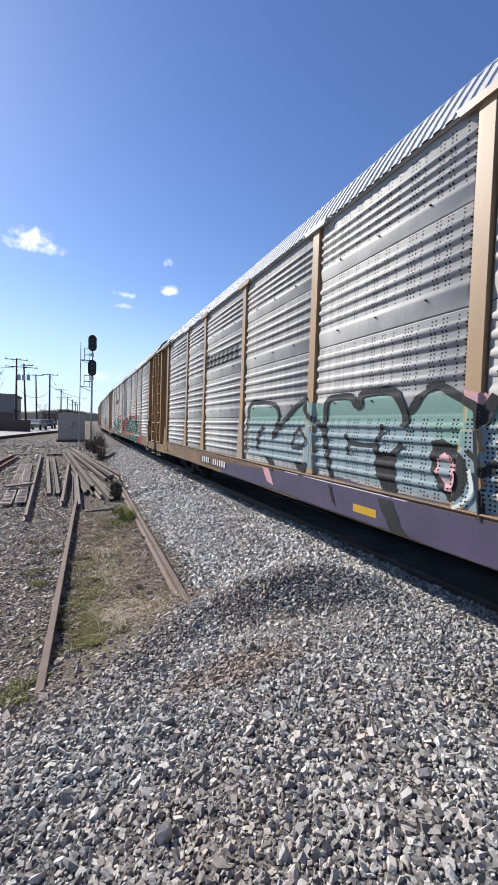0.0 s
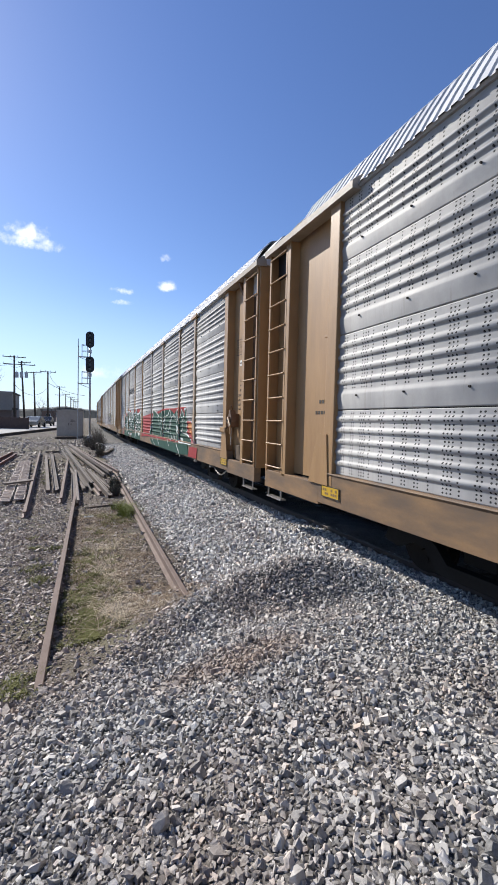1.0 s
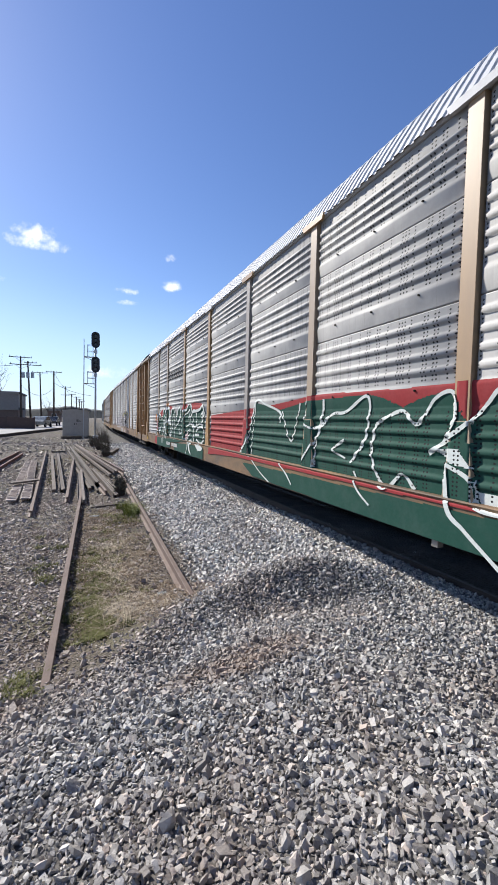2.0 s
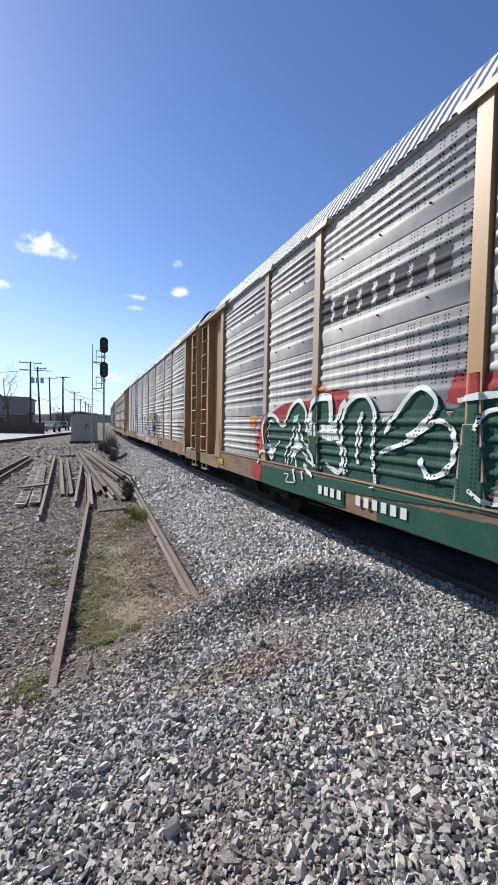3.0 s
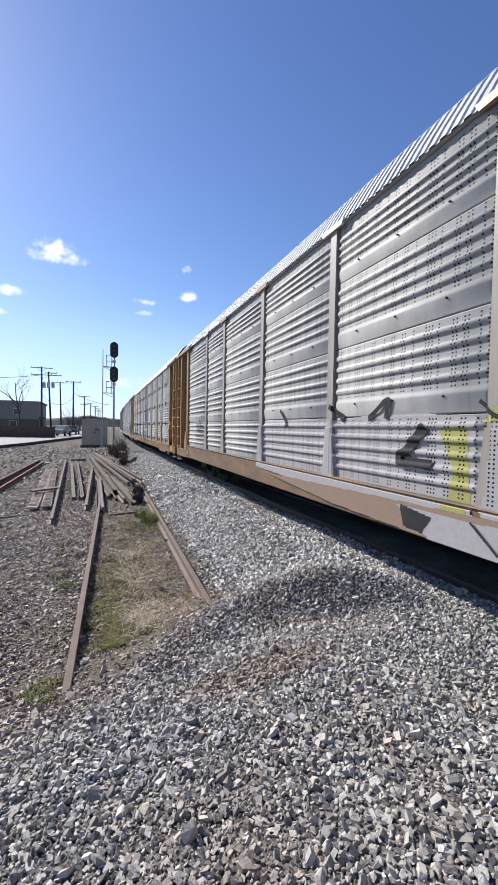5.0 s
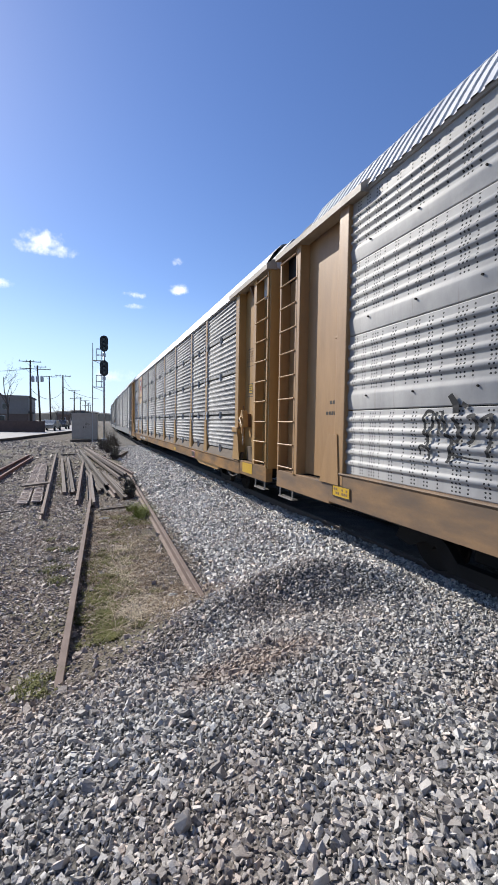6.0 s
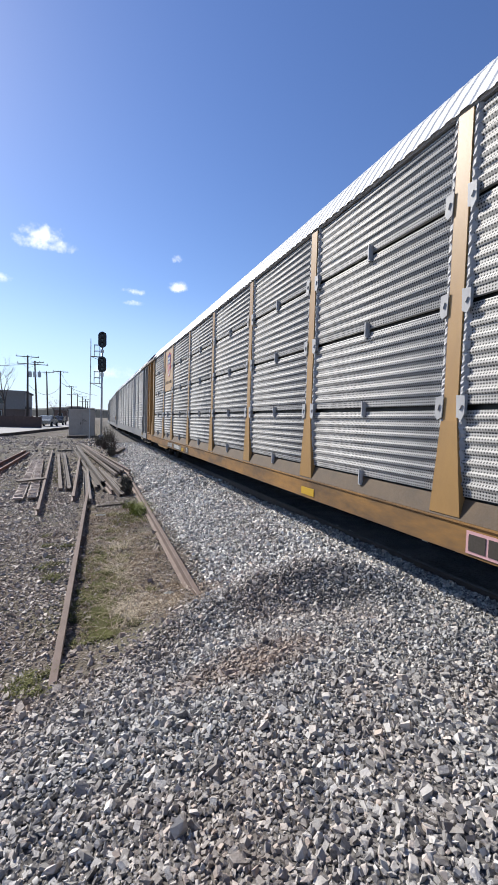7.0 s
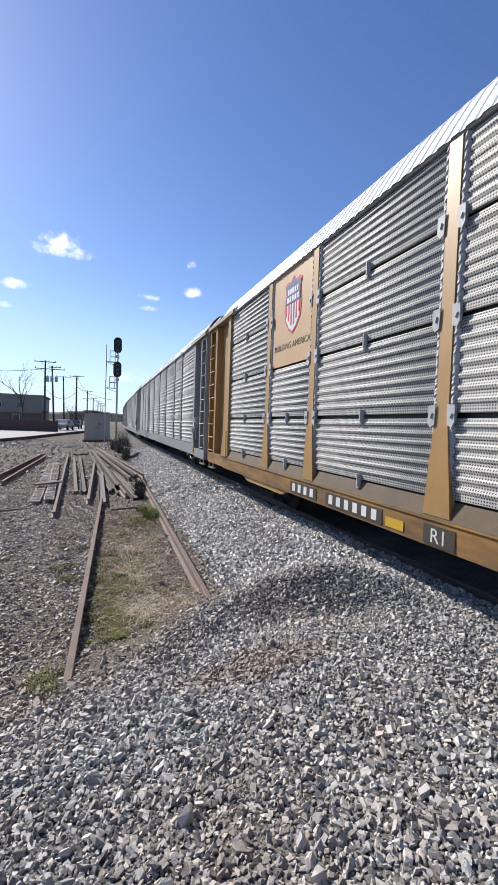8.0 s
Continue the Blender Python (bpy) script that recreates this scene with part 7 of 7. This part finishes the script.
# third wagon: grey-white lettering, black lines, yellow-green cloud
paint(w2, "a", [
    ("sp_grey", [(18.29, 1.05), (18.16, 1.97), (15.28, 2.06), (13.64, 2.16), (12.57, 2.07), (12.52, 0.98), (15.52, 0.91)]),
    ("sp_grey", [(12.42, 1.04), (12.35, 2.07), (11.51, 2.14), (11.02, 2.23), (10.52, 2.06), (10.19, 2.14), (9.88, 2.14), (9.52, 2.21), (9.13, 2.15), (8.91, 2.18), (8.87, 1.19), (9.47, 1.17), (10.27, 1.18)]),
    ("sp_yellow", [(12.51, 2.0), (12.44, 2.13), (11.91, 2.09), (11.55, 2.37), (11.22, 2.3), (10.77, 2.36), (10.53, 2.25), (10.32, 2.34), (9.68, 2.28), (9.66, 2.17), (9.93, 2.1), (10.31, 2.11), (11.02, 2.25), (11.51, 2.14), (12.0, 2.03)]),
    ("sp_yellow", [(13.03, 1.92), (12.67, 1.97), (12.59, 1.07), (12.93, 1.03), (12.82, 1.51)]),
    ("sp_dust", [(17.68, 0.98), (11.54, 1.11), (10.26, 1.1), (8.86, 1.06), (8.85, 0.78), (9.69, 0.78), (10.94, 0.67), (11.52, 0.81), (12.6, 0.62), (15.13, 0.78)]),
    ("sp_grey", [(13.58, 1.02), (12.52, 1.03), (11.56, 1.05), (11.68, 0.76), (12.21, 0.71), (13.06, 0.73)]),
    ("sp_black", [(13.52, 1.04), (13.02, 0.97), (13.16, 0.76), (13.46, 0.78)]),
    ("sp_grey", [(10.26, 0.92), (9.83, 1.01), (9.38, 0.83), (9.61, 0.8), (10.05, 0.79)]),
    ("sp_grey", [(9.55, 2.19), (9.14, 2.29), (8.52, 2.19), (8.14, 2.03), (8.08, 1.8), (8.14, 1.51), (8.07, 1.21), (9.5, 1.21)]),
    ("sp_yellow", [(8.77, 2.31), (8.52, 2.24), (8.29, 2.32), (8.12, 2.2), (7.97, 2.16), (7.89, 1.98), (7.8, 1.81), (7.92, 1.63), (8.03, 1.52), (7.95, 1.24), (8.1, 1.2), (8.16, 1.5), (8.08, 1.8), (8.15, 2.02), (8.47, 2.12)]),
    ("sp_black", [(8.57, 1.01), (8.4, 1.02), (8.19, 0.76), (8.33, 0.76)]),
    ("sp_dust", [(9.53, 1.06), (8.62, 1.05), (7.96, 1.04), (7.79, 0.76), (8.61, 0.73), (9.51, 0.73)]),
], [
    ("sp_black", [(12.52, 2.21), (12.28, 2.05), (12.0, 2.14), (11.75, 2.28), (11.52, 2.37), (11.22, 2.29), (11.01, 2.36), (10.77, 2.37), (10.53, 2.25), (10.36, 2.36), (10.16, 2.3), (10.02, 2.33), (9.88, 2.25), (9.68, 2.29)], 0.055),
    ("sp_black", [(11.32, 2.14), (11.33, 1.93), (11.49, 1.67), (11.63, 1.44), (11.87, 1.15)], 0.13),
    ("sp_black", [(11.63, 1.44), (11.45, 1.16)], 0.09),
    ("sp_black", [(11.15, 2.12), (11.03, 2.21), (10.81, 2.15), (10.52, 2.04)], 0.07),
    ("sp_black", [(10.42, 2.13), (10.43, 1.93), (10.47, 1.65), (10.46, 1.28)], 0.14),
    ("sp_black", [(10.98, 1.81), (11.04, 1.56)], 0.07),
    ("sp_black", [(11.08, 1.42), (10.96, 1.32), (10.82, 1.15)], 0.06),
    ("sp_black", [(10.19, 2.11), (10.12, 1.94), (10.19, 1.73), (10.08, 1.63)], 0.09),
    ("sp_black", [(9.93, 1.69), (10.07, 1.45)], 0.12),
    ("sp_black", [(9.72, 2.05), (9.74, 1.81), (9.85, 1.54)], 0.18),
    ("sp_black", [(9.85, 1.53), (9.64, 1.52), (9.49, 1.51)], 0.04),
    ("sp_black", [(9.63, 2.03), (9.52, 2.2), (9.37, 2.22), (9.19, 2.14), (9.11, 2.07), (9.17, 1.89), (9.25, 1.72), (9.37, 1.48)], 0.16),
    ("sp_black", [(9.03, 2.17), (9.08, 2.03), (9.12, 1.91)], 0.1),
    ("sp_black", [(10.12, 1.26), (9.83, 1.28), (9.72, 1.09), (9.92, 1.17), (10.12, 1.26)], 0.045),
    ("sp_black", [(9.48, 1.27), (9.27, 1.37), (9.12, 1.16)], 0.06),
    ("sp_black", [(9.53, 2.36), (9.45, 2.42), (9.24, 2.39), (9.11, 2.33), (8.99, 2.38), (8.92, 2.35)], 0.09),
    ("sp_black", [(15.22, 2.27), (14.85, 2.07)], 0.12),
    ("sp_black", [(14.26, 2.06), (13.86, 2.29), (13.91, 2.06)], 0.1),
    ("sp_black", [(13.22, 1.96), (13.48, 1.69), (13.61, 1.56), (13.1, 1.53)], 0.15),
    ("sp_black", [(17.11, 2.28), (16.78, 1.95)], 0.1),
    ("sp_black", [(12.52, 1.03), (12.21, 0.78)], 0.03),
    ("sp_black", [(12.26, 1.78), (12.05, 1.97), (11.95, 1.83)], 0.06),
    ("sp_white", [(10.87, 1.93), (10.88, 1.62), (10.79, 1.4)], 0.08),
    ("sp_white", [(10.11, 2.04), (9.97, 2.0), (9.91, 1.74)], 0.06),
    ("sp_white", [(12.16, 1.55), (12.05, 1.28)], 0.08),
    ("sp_black", [(3.29, 1.85), (3.14, 1.73), (3.08, 1.89), (3.11, 2.05), (3.01, 1.77), (2.95, 2.01), (2.89, 2.03), (2.94, 1.7)], 0.03),
    ("sp_black", [(3.18, 1.61), (3.06, 1.41), (2.79, 1.24), (2.55, 1.31), (2.45, 1.5), (2.43, 1.68)], 0.025),
    ("sp_black", [(2.94, 1.7), (2.82, 1.86), (2.69, 1.75), (2.74, 1.56), (2.86, 1.39)], 0.03),
    ("sp_black", [(2.75, 1.78), (2.6, 1.86), (2.55, 1.68), (2.44, 1.76)], 0.03),
    ("sp_black", [(3.07, 1.61), (2.93, 1.46), (2.77, 1.29)], 0.03),
    ("sp_black", [(2.19, 1.56), (2.11, 1.43), (2.04, 1.5), (1.96, 1.48), (2.01, 1.37), (2.11, 1.33), (1.98, 1.28), (2.02, 1.17), (1.9, 1.16), (1.85, 1.0)], 0.03),
    ("sp_black", [(24.4, 1.79), (24.42, 1.98), (24.37, 2.05), (24.29, 2.01), (24.32, 1.86), (24.37, 1.76), (24.33, 1.52)], 0.045),
    ("sp_black", [(24.47, 1.57), (24.45, 1.67), (24.31, 1.64)], 0.03),
    ("sp_black", [(24.25, 2.04), (24.2, 1.8)], 0.05),
    ("sp_black", [(24.18, 2.05), (24.13, 1.83)], 0.05),
    ("sp_black", [(24.13, 1.8), (24.05, 1.75), (24.08, 1.51)], 0.06),
    ("sp_black", [(24.08, 2.21), (24.02, 2.11), (24.01, 2.02)], 0.09),
    ("sp_black", [(23.94, 2.12), (23.88, 2.08)], 0.06),
    ("sp_black", [(24.03, 1.98), (23.95, 1.81), (24.0, 1.72)], 0.05),
    ("sp_black", [(23.86, 1.98), (23.79, 1.99), (23.76, 1.87), (23.8, 1.76), (23.86, 1.72)], 0.05),
    ("sp_black", [(23.71, 1.94), (23.62, 2.0), (23.59, 1.94), (23.61, 1.77), (23.63, 1.6)], 0.05),
    ("sp_black", [(24.05, 1.6), (23.88, 1.58), (23.72, 1.57)], 0.03),
    ("sp_black", [(9.36, 2.4), (9.02, 2.3), (8.68, 2.33), (8.51, 2.24), (8.29, 2.34), (8.13, 2.21), (7.97, 2.17), (7.88, 1.98), (7.79, 1.81), (7.91, 1.64), (8.03, 1.54), (7.95, 1.38), (8.01, 1.22)], 0.05),
    ("sp_black", [(9.48, 2.01), (9.26, 2.24), (8.92, 2.19), (8.78, 2.04), (8.97, 1.77), (9.1, 1.48)], 0.11),
    ("sp_black", [(8.67, 2.05), (8.5, 1.98), (8.59, 1.66), (8.69, 1.45), (8.46, 1.17)], 0.11),
    ("sp_black", [(9.47, 1.76), (9.53, 1.35)], 0.09),
    ("sp_black", [(8.47, 2.1), (8.25, 1.98), (8.3, 1.73), (8.18, 1.56)], 0.08),
    ("sp_black", [(9.01, 1.64), (8.83, 1.28)], 0.05),
], 0.07)
placard_holder(w2, 6.97, 7.44, 0.80, 1.06)
# fifth wagon: pale tag, far off
paint(w4, "a", [], [
    ("sp_white", [(7.5, 1.4), (7.2, 2.0), (6.9, 1.5)]),
    ("sp_white", [(6.6, 2.0), (6.3, 1.4), (5.9, 1.9)]),
    ("sp_white", [(9.4, 1.5), (8.8, 2.0), (8.3, 1.6)]),
], 0.09)


def word_bars(w):
    """The operator's name, drawn as plain letter-sized blocks."""
    for k in range(8):
        y = 20.95 - 0.32 * k
        hi = 3.88 if k == 0 else 3.78
        paint_fill(w, "a", "ink_grey", [(y, 3.48), (y, hi), (y - 0.22, hi), (y - 0.22, 3.48)], 0.006, 0.02, "name_block", 0.0)


M["ink_grey"] = worn("faded_grey_lettering", (0.05, 0.05, 0.055), (0.09, 0.09, 0.095), 0.8)
M["ink_grey"].node_tree.nodes["Principled BSDF"].inputs["Specular IOR Level"].default_value = 0.1
word_bars(w0)
word_bars(w1)


def shield_panel(w):
    """Tan sheet with a striped shield in place of two panels."""
    p = plate(w, 0.02, 21.19, 23.01, 3.14, 4.99, "tan_sheet", "emblem_sheet", "tan sheet with a red, white and blue shield")
    cy, cz = 22.02, 4.28

    def shield(s):
        pts = [(-0.30, 0.36), (-0.20, 0.40), (-0.10, 0.37), (0.0, 0.46), (0.10, 0.37), (0.20, 0.40), (0.30, 0.36), (0.26, 0.20), (0.30, 0.02), (0.27, -0.22), (0.14, -0.38), (0.0, -0.46), (-0.14, -0.38), (-0.27, -0.22), (-0.30, 0.02), (-0.26, 0.20)]
        return [(cy + a * s, cz + b * s) for a, b in pts]
    sh = part("shield", prism(B(), shield(1.0), 0.008, 0.0155, "x"), M["emblem_red"], p)
    part("shield_field", prism(B(), [(cy - 0.25, cz + 0.02), (cy + 0.25, cz + 0.02), (cy + 0.24, cz - 0.2), (cy + 0.12, cz - 0.35), (cy, cz - 0.42), (cy - 0.12, cz - 0.35), (cy - 0.24, cz - 0.2)], 0.004, 0.0075, "x"), M["letter_white"], sh)
    for k in range(6):
        y = cy - 0.225 + 0.09 * k
        part("stripe", box(B(), 0.0, 0.0035, y - 0.021, y + 0.021, cz - 0.36 + 0.9 * abs(y - cy), cz + 0.02), M["emblem_red"], sh)
    part("shield_top", prism(B(), [(cy - 0.27, cz + 0.33), (cy - 0.1, cz + 0.34), (cy, cz + 0.42), (cy + 0.1, cz + 0.34), (cy + 0.27, cz + 0.33), (cy + 0.24, cz + 0.18), (cy + 0.27, cz + 0.03), (cy - 0.27, cz + 0.03), (cy - 0.24, cz + 0.18)], 0.002, 0.0075, "x"), M["emblem_blue"], sh)
    for z, wd in ((cz + 0.22, 0.40), (cz + 0.10, 0.44)):
        for k in range(5):
            y = cy + wd / 2 - wd * (k + 0.5) / 5
            part("name_bar", box(B(), -0.001, 0.0015, y - wd / 14, y + wd / 14, z - 0.045, z + 0.045), M["letter_white"], sh)
    sh.matrix_basis = Matrix.Translation((0, cy, cz)) @ Matrix.Diagonal((1, 1.22, 1.22, 1)) @ Matrix.Translation((0, -cy, -cz))
    lettering(p, "BUILDING AMERICA", 0.012, 22.05, 3.46, 0.175, "ink")


M["tan_sheet"] = worn("tan_sheet_paint", (0.52, 0.33, 0.15), (0.44, 0.27, 0.12), 0.5)
glossy(M["tan_sheet"], 0.25)
shield_panel(w3)
for a, b, g in ((20.72, 21.72, 4), (19.02, 20.42, 6)):
    pl = plate(w3, -0.043, a, b, 0.70, 0.90, "ink", "number_panel", "black panel with white number bars")
    n = g
    for k in range(n):
        y = b - 0.08 - (b - a - 0.1) * k / n
        part("number_bar", box(B(), -0.051, -0.0475, y - 0.13, y - 0.02, 0.73, 0.87), M["letter_white"], pl)
pl = plate(w3, -0.043, 17.86, 18.30, 0.68, 0.90, "ink", "end_plate", "black plate lettered R1 in white")
lettering(pl, "R1", -0.049, 18.08, 0.715, 0.22, "letter_white")
plate(w3, -0.043, 18.62, 18.95, 0.71, 0.83, "yellow_sign", "yellow_patch", "yellow reflective patch")
plate(w3, -0.043, 9.3, 9.7, 0.71, 0.83, "yellow_sign", "yellow_patch", "yellow reflective patch")
placard_holder(w3, 6.0, 6.45, 0.69, 0.91)


motions()
